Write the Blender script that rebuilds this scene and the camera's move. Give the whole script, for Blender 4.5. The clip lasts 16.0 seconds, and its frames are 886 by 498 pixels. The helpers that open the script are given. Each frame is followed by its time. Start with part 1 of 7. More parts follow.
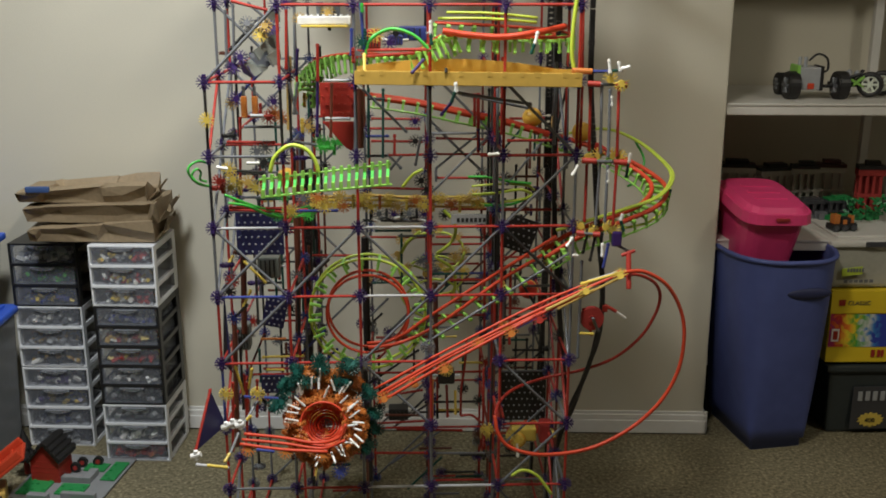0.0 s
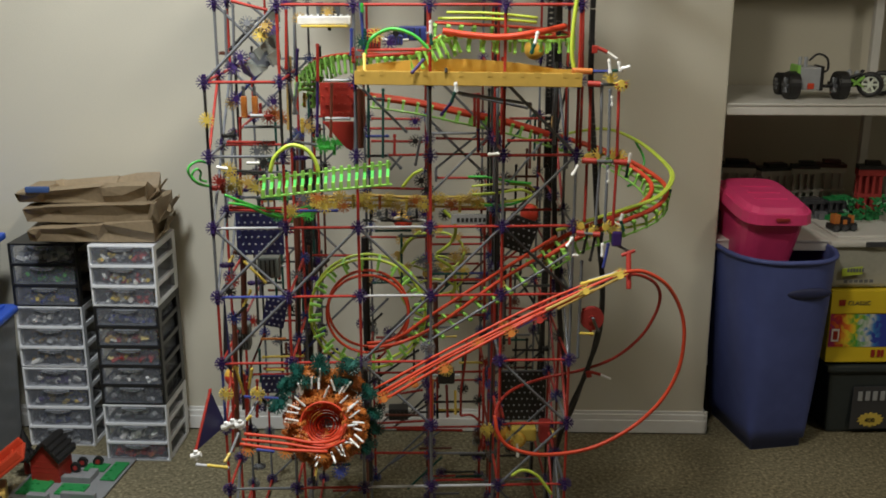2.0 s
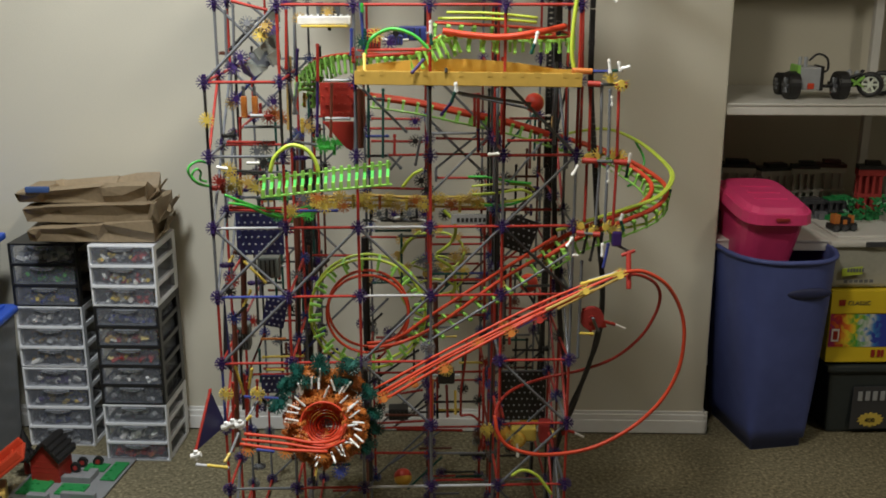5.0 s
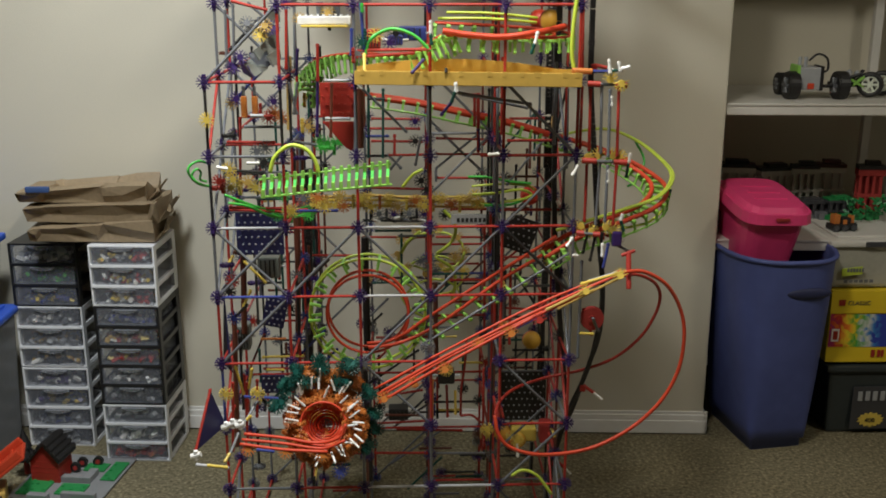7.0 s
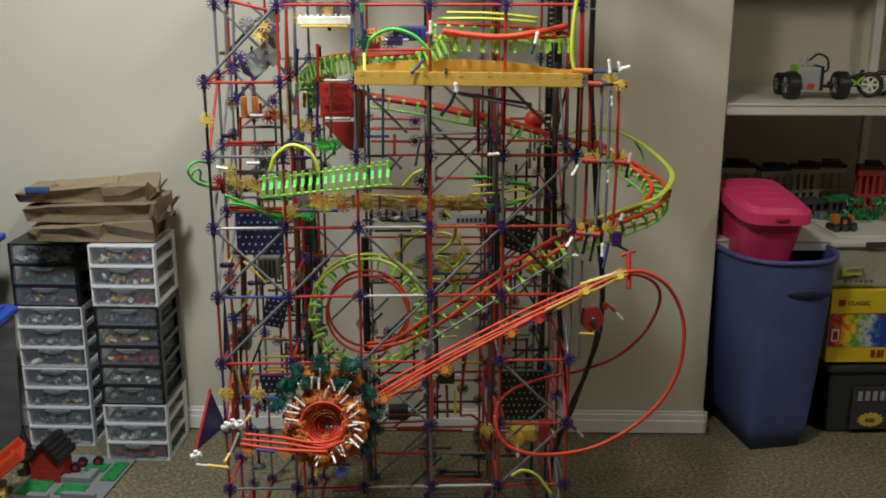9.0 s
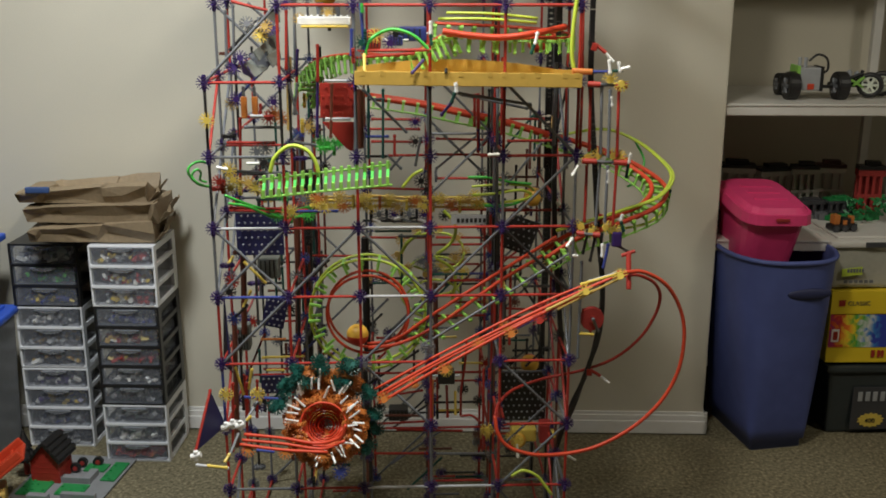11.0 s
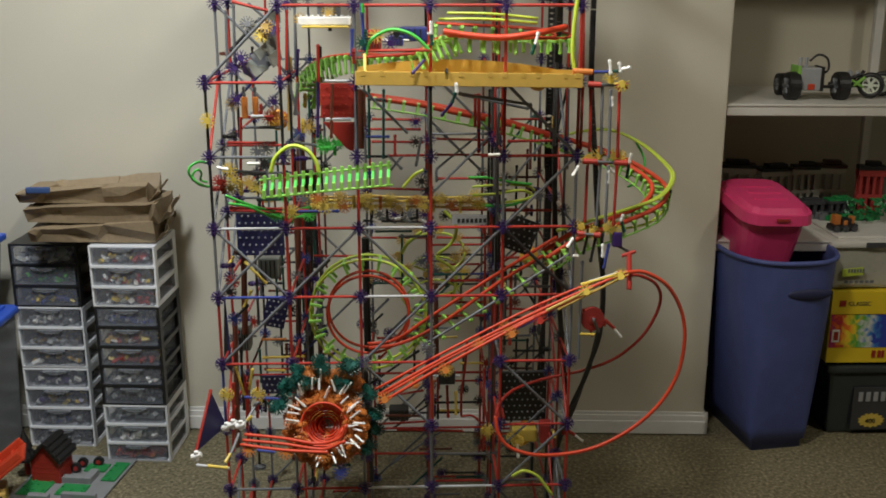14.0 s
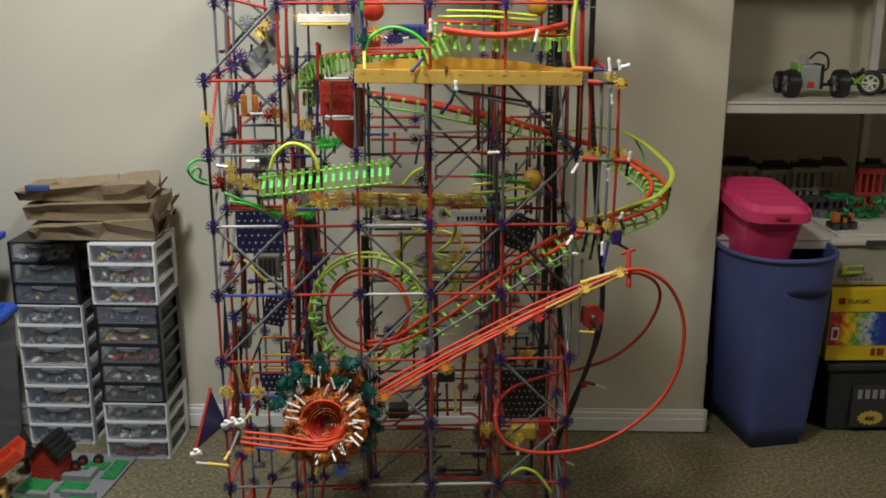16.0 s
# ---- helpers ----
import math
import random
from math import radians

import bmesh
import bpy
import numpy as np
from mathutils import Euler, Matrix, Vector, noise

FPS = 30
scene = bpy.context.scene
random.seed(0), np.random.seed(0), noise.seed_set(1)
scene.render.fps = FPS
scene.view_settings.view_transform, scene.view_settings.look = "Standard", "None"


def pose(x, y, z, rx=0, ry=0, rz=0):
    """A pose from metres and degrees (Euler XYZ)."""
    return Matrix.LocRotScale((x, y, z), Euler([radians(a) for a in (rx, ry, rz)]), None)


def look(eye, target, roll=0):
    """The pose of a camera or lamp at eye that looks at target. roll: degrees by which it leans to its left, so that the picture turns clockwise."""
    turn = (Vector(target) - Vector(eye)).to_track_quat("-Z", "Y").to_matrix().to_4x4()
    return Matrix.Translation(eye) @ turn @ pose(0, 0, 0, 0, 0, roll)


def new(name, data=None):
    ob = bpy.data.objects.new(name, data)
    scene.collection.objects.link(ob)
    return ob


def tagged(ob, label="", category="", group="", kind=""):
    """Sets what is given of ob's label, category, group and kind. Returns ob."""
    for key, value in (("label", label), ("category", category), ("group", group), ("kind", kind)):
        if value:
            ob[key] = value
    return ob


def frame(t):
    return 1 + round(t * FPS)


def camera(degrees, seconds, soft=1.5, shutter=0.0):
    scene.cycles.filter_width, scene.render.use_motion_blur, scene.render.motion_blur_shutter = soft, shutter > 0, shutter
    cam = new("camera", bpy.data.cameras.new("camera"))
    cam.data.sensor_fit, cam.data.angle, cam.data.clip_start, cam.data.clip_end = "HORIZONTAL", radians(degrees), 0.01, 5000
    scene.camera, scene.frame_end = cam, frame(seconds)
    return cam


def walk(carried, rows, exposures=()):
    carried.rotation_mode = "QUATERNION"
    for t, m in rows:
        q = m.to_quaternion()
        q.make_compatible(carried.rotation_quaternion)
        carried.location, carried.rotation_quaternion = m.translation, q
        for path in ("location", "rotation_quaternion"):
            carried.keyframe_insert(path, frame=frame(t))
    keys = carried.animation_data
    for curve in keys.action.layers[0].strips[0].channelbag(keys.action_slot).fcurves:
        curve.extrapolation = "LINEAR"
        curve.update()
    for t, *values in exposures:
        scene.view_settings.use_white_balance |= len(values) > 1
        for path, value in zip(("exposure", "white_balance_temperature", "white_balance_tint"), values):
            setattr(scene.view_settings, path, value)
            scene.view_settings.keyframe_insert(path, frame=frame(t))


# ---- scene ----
cam = camera(48.5, 16.0, 1.8)
EYE, AIM = (-0.069, -1.989, 1.412), (-0.006, -0.062, 0.881)


def gaze(up, side=0.0):
    """The standing camera, nudged by a few millirad."""
    return look(EYE, (AIM[0] + side * 2.0, AIM[1], AIM[2] + up * 2.0))


walk(cam, [(0.0, gaze(0)), (0.4, gaze(0)), (0.5, gaze(-0.0008)), (0.6, gaze(0)), (8.0, gaze(0)), (11.5, gaze(0.0005)), (13.0, gaze(0.0006, -0.0005)),
           (14.0, gaze(0.0006, -0.0005)), (14.5, gaze(0.0002, -0.0004)), (15.0, gaze(-0.0003)), (15.4, gaze(-0.0017)), (16.0, gaze(-0.0017))])

# ---- light ----
world = bpy.data.worlds.new("room_dark")
scene.world = world
world.use_nodes = True
world.node_tree.nodes["Background"].inputs[0].default_value = (1.0, 0.9, 0.75, 1)
world.node_tree.nodes["Background"].inputs[1].default_value = 0.01


def area_lamp(name, eye, target, size, power, colour):
    lamp = bpy.data.lights.new(name, "AREA")
    lamp.shape, lamp.size, lamp.energy, lamp.color = "DISK", size, power, colour
    ob = new(name, lamp)
    ob.matrix_world = look(eye, target)
    return ob


area_lamp("ceiling_lamp_light", (0.0, -0.50, 2.37), (0.0, -0.49, 0.0), 0.24, 24, (1.0, 0.955, 0.84))
area_lamp("ceiling_lamp_light", (-0.85, -0.28, 2.37), (-0.85, -0.27, 0.0), 0.3, 38, (0.91, 0.965, 1.0))
area_lamp("ceiling_lamp_light", (2.20, -0.80, 2.37), (2.20, -0.79, 0.0), 0.24, 12, (1.0, 0.95, 0.82))
scene.view_settings.exposure = 0.0


# ---- materials ----
def material(name, colour, rough=0.5, metal=0.0, grain=60.0, amount=0.12, bump=0.0, vary=0.06, spec=0.5, alpha=1.0, sheer=0.0, coarse=6.0):
    """A surface with noise at two scales; vary: the spread from piece to piece."""
    m = bpy.data.materials.new(name)
    m.use_nodes = True
    nt = m.node_tree
    b = nt.nodes["Principled BSDF"]
    b.inputs["Roughness"].default_value = rough
    b.inputs["Metallic"].default_value = metal
    b.inputs["Specular IOR Level"].default_value = spec
    b.inputs["Alpha"].default_value = alpha
    b.inputs["Transmission Weight"].default_value = sheer
    tc = nt.nodes.new("ShaderNodeTexCoord")
    fine, wide = nt.nodes.new("ShaderNodeTexNoise"), nt.nodes.new("ShaderNodeTexNoise")
    fine.inputs["Scale"].default_value, wide.inputs["Scale"].default_value = grain, coarse
    fine.inputs["Detail"].default_value = 4
    for n in (fine, wide):
        nt.links.new(tc.outputs["Object"], n.inputs["Vector"])
    info = nt.nodes.new("ShaderNodeObjectInfo")
    add = nt.nodes.new("ShaderNodeMath")
    add.operation = "ADD"
    nt.links.new(fine.outputs["Fac"], add.inputs[0])
    nt.links.new(wide.outputs["Fac"], add.inputs[1])
    scaled = nt.nodes.new("ShaderNodeMapRange")
    scaled.inputs["From Min"].default_value, scaled.inputs["From Max"].default_value = 0.6, 1.4
    scaled.inputs["To Min"].default_value, scaled.inputs["To Max"].default_value = 1 - amount, 1 + amount
    nt.links.new(add.outputs[0], scaled.inputs["Value"])
    piece = nt.nodes.new("ShaderNodeMapRange")
    piece.inputs["To Min"].default_value, piece.inputs["To Max"].default_value = 1 - vary, 1 + vary
    nt.links.new(info.outputs["Random"], piece.inputs["Value"])
    both = nt.nodes.new("ShaderNodeMath")
    both.operation = "MULTIPLY"
    nt.links.new(scaled.outputs[0], both.inputs[0])
    nt.links.new(piece.outputs[0], both.inputs[1])
    tint = nt.nodes.new("ShaderNodeVectorMath")
    tint.operation = "SCALE"
    tint.inputs[0].default_value = colour
    nt.links.new(both.outputs[0], tint.inputs["Scale"])
    nt.links.new(tint.outputs[0], b.inputs["Base Color"])
    if bump:
        bp = nt.nodes.new("ShaderNodeBump")
        bp.inputs["Strength"].default_value, bp.inputs["Distance"].default_value = bump, 0.004
        nt.links.new(fine.outputs["Fac"], bp.inputs["Height"])
        nt.links.new(bp.outputs[0], b.inputs["Normal"])
    return m


def carpet_material():
    m = material("carpet", (0.27, 0.21, 0.15), 0.95, grain=900, amount=0.5, bump=0.45, spec=0.1)
    nt = m.node_tree
    b = nt.nodes["Principled BSDF"]
    tc = nt.nodes.new("ShaderNodeTexCoord")
    speck = nt.nodes.new("ShaderNodeTexNoise")
    speck.inputs["Scale"].default_value, speck.inputs["Detail"].default_value = 95, 7
    speck.inputs["Roughness"].default_value = 0.72
    nt.links.new(tc.outputs["Object"], speck.inputs["Vector"])
    ramp = nt.nodes.new("ShaderNodeValToRGB")
    ramp.color_ramp.elements[0].position, ramp.color_ramp.elements[0].color = 0.34, (0.085, 0.072, 0.042, 1)
    ramp.color_ramp.elements[1].position, ramp.color_ramp.elements[1].color = 0.66, (0.37, 0.32, 0.20, 1)
    mid = ramp.color_ramp.elements.new(0.5)
    mid.color = (0.18, 0.155, 0.096, 1)
    nt.links.new(speck.outputs["Fac"], ramp.inputs[0])
    nt.links.new(ramp.outputs[0], b.inputs["Base Color"])
    return m


WALL = material("wall_paint", (0.60, 0.56, 0.455), 0.75, grain=220, amount=0.03, bump=0.12, vary=0, coarse=1.5, spec=0.25)
TRIM = material("trim_paint", (0.80, 0.78, 0.74), 0.4, grain=40, amount=0.04, vary=0)
CEIL = material("ceiling_paint", (0.75, 0.73, 0.68), 0.9, grain=120, amount=0.05, bump=0.4, vary=0)
CARPET = carpet_material()
SHELF = material("shelf_board", (0.62, 0.60, 0.55), 0.5, grain=30, amount=0.06, vary=0)
RED = material("red_plastic", (0.34, 0.032, 0.022), 0.45, spec=0.3)
ORED = material("orange_red_tube", (0.53, 0.055, 0.022), 0.42, spec=0.35)
ORANGE = material("orange_plastic", (0.50, 0.165, 0.035), 0.4)
GREY = material("grey_plastic", (0.13, 0.135, 0.145), 0.38)
LGREY = material("pale_grey_plastic", (0.34, 0.35, 0.36), 0.3)
SILVER = material("silver_plastic", (0.42, 0.42, 0.43), 0.35)
PURPLE = material("purple_plastic", (0.036, 0.015, 0.10), 0.38)
BLUE = material("blue_plastic", (0.035, 0.05, 0.22), 0.38)
NAVY = material("navy_panel", (0.022, 0.022, 0.085), 0.45)
BLACK = material("black_plastic", (0.016, 0.015, 0.015), 0.45)
YELLOW = material("yellow_plastic", (0.68, 0.50, 0.09), 0.38)
TAN = material("tan_plastic", (0.52, 0.34, 0.09), 0.42)
GOLD = material("gold_plastic", (0.62, 0.40, 0.09), 0.32, 0.2)
LIME = material("lime_tube", (0.45, 0.56, 0.06), 0.35)
GREEN = material("bright_green_plastic", (0.06, 0.42, 0.06), 0.38)
LIMEG = material("lime_green_plastic", (0.25, 0.52, 0.09), 0.38)
MOTORG = material("grey_green_motor_case", (0.16, 0.17, 0.15), 0.4)
BROWN = material("brown_plastic", (0.12, 0.035, 0.02), 0.42)
TEAL = material("teal_plastic", (0.006, 0.065, 0.05), 0.4)
WHITE = material("white_plastic", (0.78, 0.77, 0.74), 0.35)
BIN = material("blue_bin_plastic", (0.072, 0.095, 0.280), 0.6, grain=25, amount=0.12, bump=0.03)
PINK = material("pink_bin_plastic", (0.72, 0.055, 0.19), 0.4, grain=25, amount=0.08)
KRAFT = material("brown_paper", (0.27, 0.20, 0.12), 0.6, grain=90, amount=0.2, bump=0.12)
CLEAR = material("clear_drawer_plastic", (0.30, 0.32, 0.37), 0.2, amount=0.03, alpha=0.18)
DARKRED = material("dark_red_foam", (0.30, 0.025, 0.02), 0.8, grain=200, bump=0.2)
BALLY = material("yellow_ball", (0.80, 0.45, 0.06), 0.4, grain=30, amount=0.06)
BALLR = material("red_ball", (0.62, 0.05, 0.025), 0.4, grain=30, amount=0.06)


# ---- mesh helpers ----
def link(name, bm, mat, smooth=False):
    me = bpy.data.meshes.new(name)
    bm.to_mesh(me)
    bm.free()
    if smooth:
        for p in me.polygons:
            p.use_smooth = True
    me.materials.append(mat)
    return me


def part(name, bm, mat, parent=None, label="", smooth=False):
    ob = new(name, link(name, bm, mat, smooth))
    ob.parent = parent
    return tagged(ob, label)


def thing(name, at, label, category, group="", kind="", rz=0.0):
    ob = new(name)
    ob.matrix_world = pose(*at, 0, 0, rz)
    return tagged(ob, label, category, group, kind)


def box(bm, lo, hi, bevel=0.0, m=None):
    c = [(a + b) / 2 for a, b in zip(lo, hi)]
    s = [b - a for a, b in zip(lo, hi)]
    r = bmesh.ops.create_cube(bm, size=1.0, matrix=Matrix.Translation(c) @ Matrix.Diagonal((*s, 1)))
    vs = r["verts"]
    if bevel:
        es = list({e for v in vs for e in v.link_edges})
        out = bmesh.ops.bevel(bm, geom=es, offset=bevel, segments=2, affect="EDGES", profile=0.6)
        vs = list({v for f in out["faces"] for v in f.verts} | {v for v in vs if v.is_valid})
    if m is not None:
        bmesh.ops.transform(bm, matrix=m, verts=[v for v in vs if v.is_valid])
    return vs


def aim(a, b):
    a, b = Vector(a), Vector(b)
    return Matrix.Translation((a + b) / 2) @ (b - a).to_track_quat("Z", "Y").to_matrix().to_4x4()


def cyl(bm, a, b, r, r2=None, n=10):
    bmesh.ops.create_cone(bm, cap_ends=True, segments=n, radius1=r, radius2=r if r2 is None else r2, depth=(Vector(b) - Vector(a)).length, matrix=aim(a, b))


def spline(pts, step=6, closed=False):
    """A smooth line through the points."""
    pts = [Vector(p) for p in pts]
    n = len(pts)
    out = []
    for i in range(n if closed else n - 1):
        if closed:
            p0, p1, p2, p3 = pts[i - 1], pts[i], pts[(i + 1) % n], pts[(i + 2) % n]
        else:
            p1, p2 = pts[i], pts[i + 1]
            p0 = pts[i - 1] if i else 2 * p1 - p2
            p3 = pts[i + 2] if i + 2 < n else 2 * p2 - p1
        for k in range(step):
            t = k / step
            out.append(0.5 * (2 * p1 + (p2 - p0) * t + (2 * p0 - 5 * p1 + 4 * p2 - p3) * t * t + (3 * p1 - p0 - 3 * p2 + p3) * t ** 3))
    if not closed:
        out.append(pts[-1])
    return out


def tube(bm, pts, r, n=8, closed=False):
    pts = [Vector(p) for p in pts]
    rings, side = [], None
    m = len(pts)
    for i, p in enumerate(pts):
        a = pts[i - 1] if (i or closed) else p
        b = pts[(i + 1) % m] if (i + 1 < m or closed) else p
        d = (b - a).normalized()
        if side is None:
            side = d.orthogonal().normalized()
        side = (side - d * side.dot(d)).normalized()
        up = d.cross(side)
        rings.append([bm.verts.new(p + r * (side * math.cos(2 * math.pi * k / n) + up * math.sin(2 * math.pi * k / n))) for k in range(n)])
    for i in range(m if closed else m - 1):
        A, B = rings[i], rings[(i + 1) % m]
        for k in range(n):
            bm.faces.new((A[k], A[(k + 1) % n], B[(k + 1) % n], B[k]))
    if not closed:
        bm.faces.new(rings[0][::-1])
        bm.faces.new(rings[-1])


# ---- the room ----
WROT = -3.3
WM = pose(0, 0.925, 0, 0, 0, WROT)  # local x along the wall, y into it


def slab(name, lo, hi, mat, m=None, bevel=0.0, label=""):
    bm = bmesh.new()
    box(bm, lo, hi, bevel)
    ob = new(name, link(name, bm, mat))
    if m is not None:
        ob.matrix_world = m
    return tagged(ob, label, kind="structure")


slab("floor", (-5.1, -7.1, -0.1), (5.1, 2.4, 0.0), CARPET, label="brown and beige flecked cut-pile carpet")
slab("ceiling", (-5.1, -7.1, 2.4), (5.1, 2.4, 2.5), CEIL, label="white ceiling")
CORNER = 0.859
slab("wall_back", (-5.0, 0.0, 0.0), (CORNER, 0.12, 2.4), WALL, WM, 0.006, "plain warm beige painted wall")
slab("wall_return", (CORNER - 0.12, 0.121, 0.0), (CORNER - 0.003, 0.70, 2.4), WALL, WM)
slab("wall_alcove_back", (CORNER - 0.12, 0.58, 0.0), (3.2, 0.7, 2.4), WALL, WM, 0, "beige painted back wall of the alcove")
slab("wall_alcove_side", (2.3, -0.02, 0.0), (4.99, 0.58, 2.4), WALL, WM)
slab("wall_east", (4.9, -7.0, 0.0), (5.0, 1.2, 2.4), WALL)
slab("wall_west", (-4.6, -7.0, 0.0), (-4.5, 1.3, 2.4), WALL)
slab("wall_south", (-5.0, -7.1, 0.0), (5.0, -7.0, 2.4), WALL)


def baseboard(lo, hi, front):
    """A moulded board: thick foot, cove, thin top lip."""
    bm = bmesh.new()
    h = 0.078
    box(bm, (lo, -0.012, 0.004), (hi, 0.0, h * 0.62), 0.003)
    box(bm, (lo, -0.009, h * 0.62), (hi, 0.0, h * 0.86), 0.002)
    box(bm, (lo, -0.005, h * 0.86), (hi, 0.0, h), 0.002)
    ob = new("baseboard", link("baseboard", bm, TRIM))
    ob.matrix_world = front
    return tagged(ob, "white painted stepped baseboard", kind="structure")


baseboard(-4.4, CORNER + 0.012, WM)
baseboard(0.0, 0.5, WM @ pose(CORNER, -0.012, 0, 0, 0, 90))

# ---- the ball machine ----
machine = thing("ball_machine", (0, 0, 0), "tall marble-run tower of red and grey construction rods on the carpet", "ball machine")
X0, DZ, Z0 = -0.48, 0.15, 0.012
ROD_R = 0.0031
rod_cache, conn_cache = {}, {}


def node(i, k, y=0.0):
    return (X0 + 0.15 * i, y, Z0 + DZ * k)


def rod_mesh(name, length, mat):
    key = (name, round(length, 3))
    if key not in rod_cache:
        bm = bmesh.new()
        h = key[1] / 2
        cyl(bm, (0, 0, -h), (0, 0, h), ROD_R, n=8)
        for s in (-1, 1):
            cyl(bm, (0, 0, s * (h - 0.006)), (0, 0, s * (h - 0.002)), ROD_R * 1.25, n=8)
        rod_cache[key] = link(name, bm, mat, False)
    return rod_cache[key]


COLS = {"red": RED, "grey": GREY, "silver": SILVER, "yellow": YELLOW, "blue": BLUE, "purple": PURPLE, "black": BLACK, "white": WHITE,
        "brown": BROWN, "lime": LIME, "green": GREEN, "orange": ORANGE, "teal": TEAL, "tan": TAN}


def rod(a, b, col, parent=None, gap=0.008):
    a, b = Vector(a), Vector(b)
    d = (b - a).length
    g = min(gap, d * 0.1)
    name = col + "_rod"
    ob = new(name, rod_mesh(name, d - 2 * g, COLS[col]))
    ob.parent = parent or machine
    ob.matrix_basis = aim(a, b)
    return ob


def conn_mesh(name, mat, arms, span=360):
    """A snap connector: hub ring and forked arms round it."""
    key = (name, arms, span)
    if key not in conn_cache:
        bm = bmesh.new()
        step = span / (arms if span == 360 else max(1, arms - 1))
        ring = []
        for i in range(arms):
            m = Matrix.Rotation(math.radians(step * i), 3, "Z")
            ring += [m @ Vector((x, y, 0)) for x, y in ((0.0088, -0.0036), (0.0157, -0.0036), (0.0157, -0.0022), (0.0064, -0.0019), (0.0064, 0.0019), (0.0157, 0.0022), (0.0157, 0.0036), (0.0088, 0.0036))]
        if span != 360:
            ring += [Vector((0.0078 * math.cos(math.radians(a)), 0.0078 * math.sin(math.radians(a)), 0)) for a in range(int(span) + 40, 330, 25)]
        lo = [bm.verts.new(v - Vector((0, 0, 0.003))) for v in ring]
        hi = [bm.verts.new(v + Vector((0, 0, 0.003))) for v in ring]
        bm.faces.new(lo[::-1])
        bm.faces.new(hi)
        n = len(ring)
        for k in range(n):
            bm.faces.new((lo[k], lo[(k + 1) % n], hi[(k + 1) % n], hi[k]))
        conn_cache[key] = link(name, bm, mat, False)
    return conn_cache[key]


TURN = {"y": pose(0, 0, 0, 90, 0, 0), "x": pose(0, 0, 0, 0, 90, 0), "z": pose(0, 0, 0)}


def conn(p, col, face="y", arms=8, span=360, spin=0, parent=None):
    name = col + "_connector"
    ob = new(name, conn_mesh(name, COLS[col], arms, span))
    ob.parent = parent or machine
    ob.matrix_basis = Matrix.Translation(p) @ (TURN[face] if isinstance(face, str) else face) @ pose(0, 0, 0, 0, 0, spin)
    return ob


def joint(i, k, y=0.0, col="purple"):
    conn(node(i, k, y), col, "y")
    conn(Vector(node(i, k, y)) + Vector((0, 0.0, 0.0)), col, "x", spin=22.5)


rnd = random.Random(4)
G, R, K, B = "grey", "red", "black", "blue"
FRONT_POSTS = ((R, R, R, B, R, G, K, K, K), (G, R, G, R, R, R, R, K, R), (G, G, G, G, R, R, R, G, G), (G, G, G, R, G, R, R, G, R), (R, R, R, R, R, R, G, R, R), (R, R, R, R, G, G, G, R, R))
# posts: column, first and last level, depth
for i, lo, hi, y in ((0, 0, 8, 0), (1, 0, 9, 0), (2, 0, 9, 0), (3, 0, 9, 0), (4, 0, 9, 0), (5, 0, 9, 0),
                     (0, 0, 9, .15), (5, 0, 9, .15), (1, 0, 9, .15), (4, 0, 9, .15), (2, 0, 3, .15), (3, 0, 3, .15), (3, 0, 9, .22), (4, 0, 9, .22), (2, 0, 9, .36),
                     (0, 0, 9, .30), (1, 0, 9, .30), (3, 0, 6, .30), (4, 0, 9, .30), (5, 0, 9, .30),
                     (1, 0, 9, .60), (2, 0, 9, .60), (3, 0, 9, .60), (4, 0, 9, .60), (5, 0, 9, .60), (0, 0, 8, .60)):
    for k in range(lo, hi):
        c = FRONT_POSTS[i][k] if y == 0 else rnd.choice(("grey", "grey", "red", "red", "black", "brown"))
        rod(node(i, k, y), node(i, k + 1, y), c)
    for k in range(lo, hi + 1):
        if y == 0:
            joint(i, k, y)
        else:
            conn(node(i, k, y), rnd.choice(("purple", "grey", "purple", "blue")), "y")
            if i in (0, 5):
                conn(node(i, k, y), "purple", "x", spin=22.5)
# the storeys above, out of view; their rods also shade the frame below
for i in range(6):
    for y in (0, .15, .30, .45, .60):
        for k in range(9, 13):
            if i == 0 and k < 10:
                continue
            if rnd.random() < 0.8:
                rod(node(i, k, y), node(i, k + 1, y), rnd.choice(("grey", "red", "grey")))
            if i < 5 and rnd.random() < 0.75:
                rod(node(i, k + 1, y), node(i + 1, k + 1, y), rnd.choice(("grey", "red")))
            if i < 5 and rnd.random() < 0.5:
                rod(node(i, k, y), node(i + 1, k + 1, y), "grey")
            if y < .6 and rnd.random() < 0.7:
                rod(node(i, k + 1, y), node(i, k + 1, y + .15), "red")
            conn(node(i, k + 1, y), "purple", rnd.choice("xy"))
# unseen plates and trays of the upper storeys, added to shade the interior
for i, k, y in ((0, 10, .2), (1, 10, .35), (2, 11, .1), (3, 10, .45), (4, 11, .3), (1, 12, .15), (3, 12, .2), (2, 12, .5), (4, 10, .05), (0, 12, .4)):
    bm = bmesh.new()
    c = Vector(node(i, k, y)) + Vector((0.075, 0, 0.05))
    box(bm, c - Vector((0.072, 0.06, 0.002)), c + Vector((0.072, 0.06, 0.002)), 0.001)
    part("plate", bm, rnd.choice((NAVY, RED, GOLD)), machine)
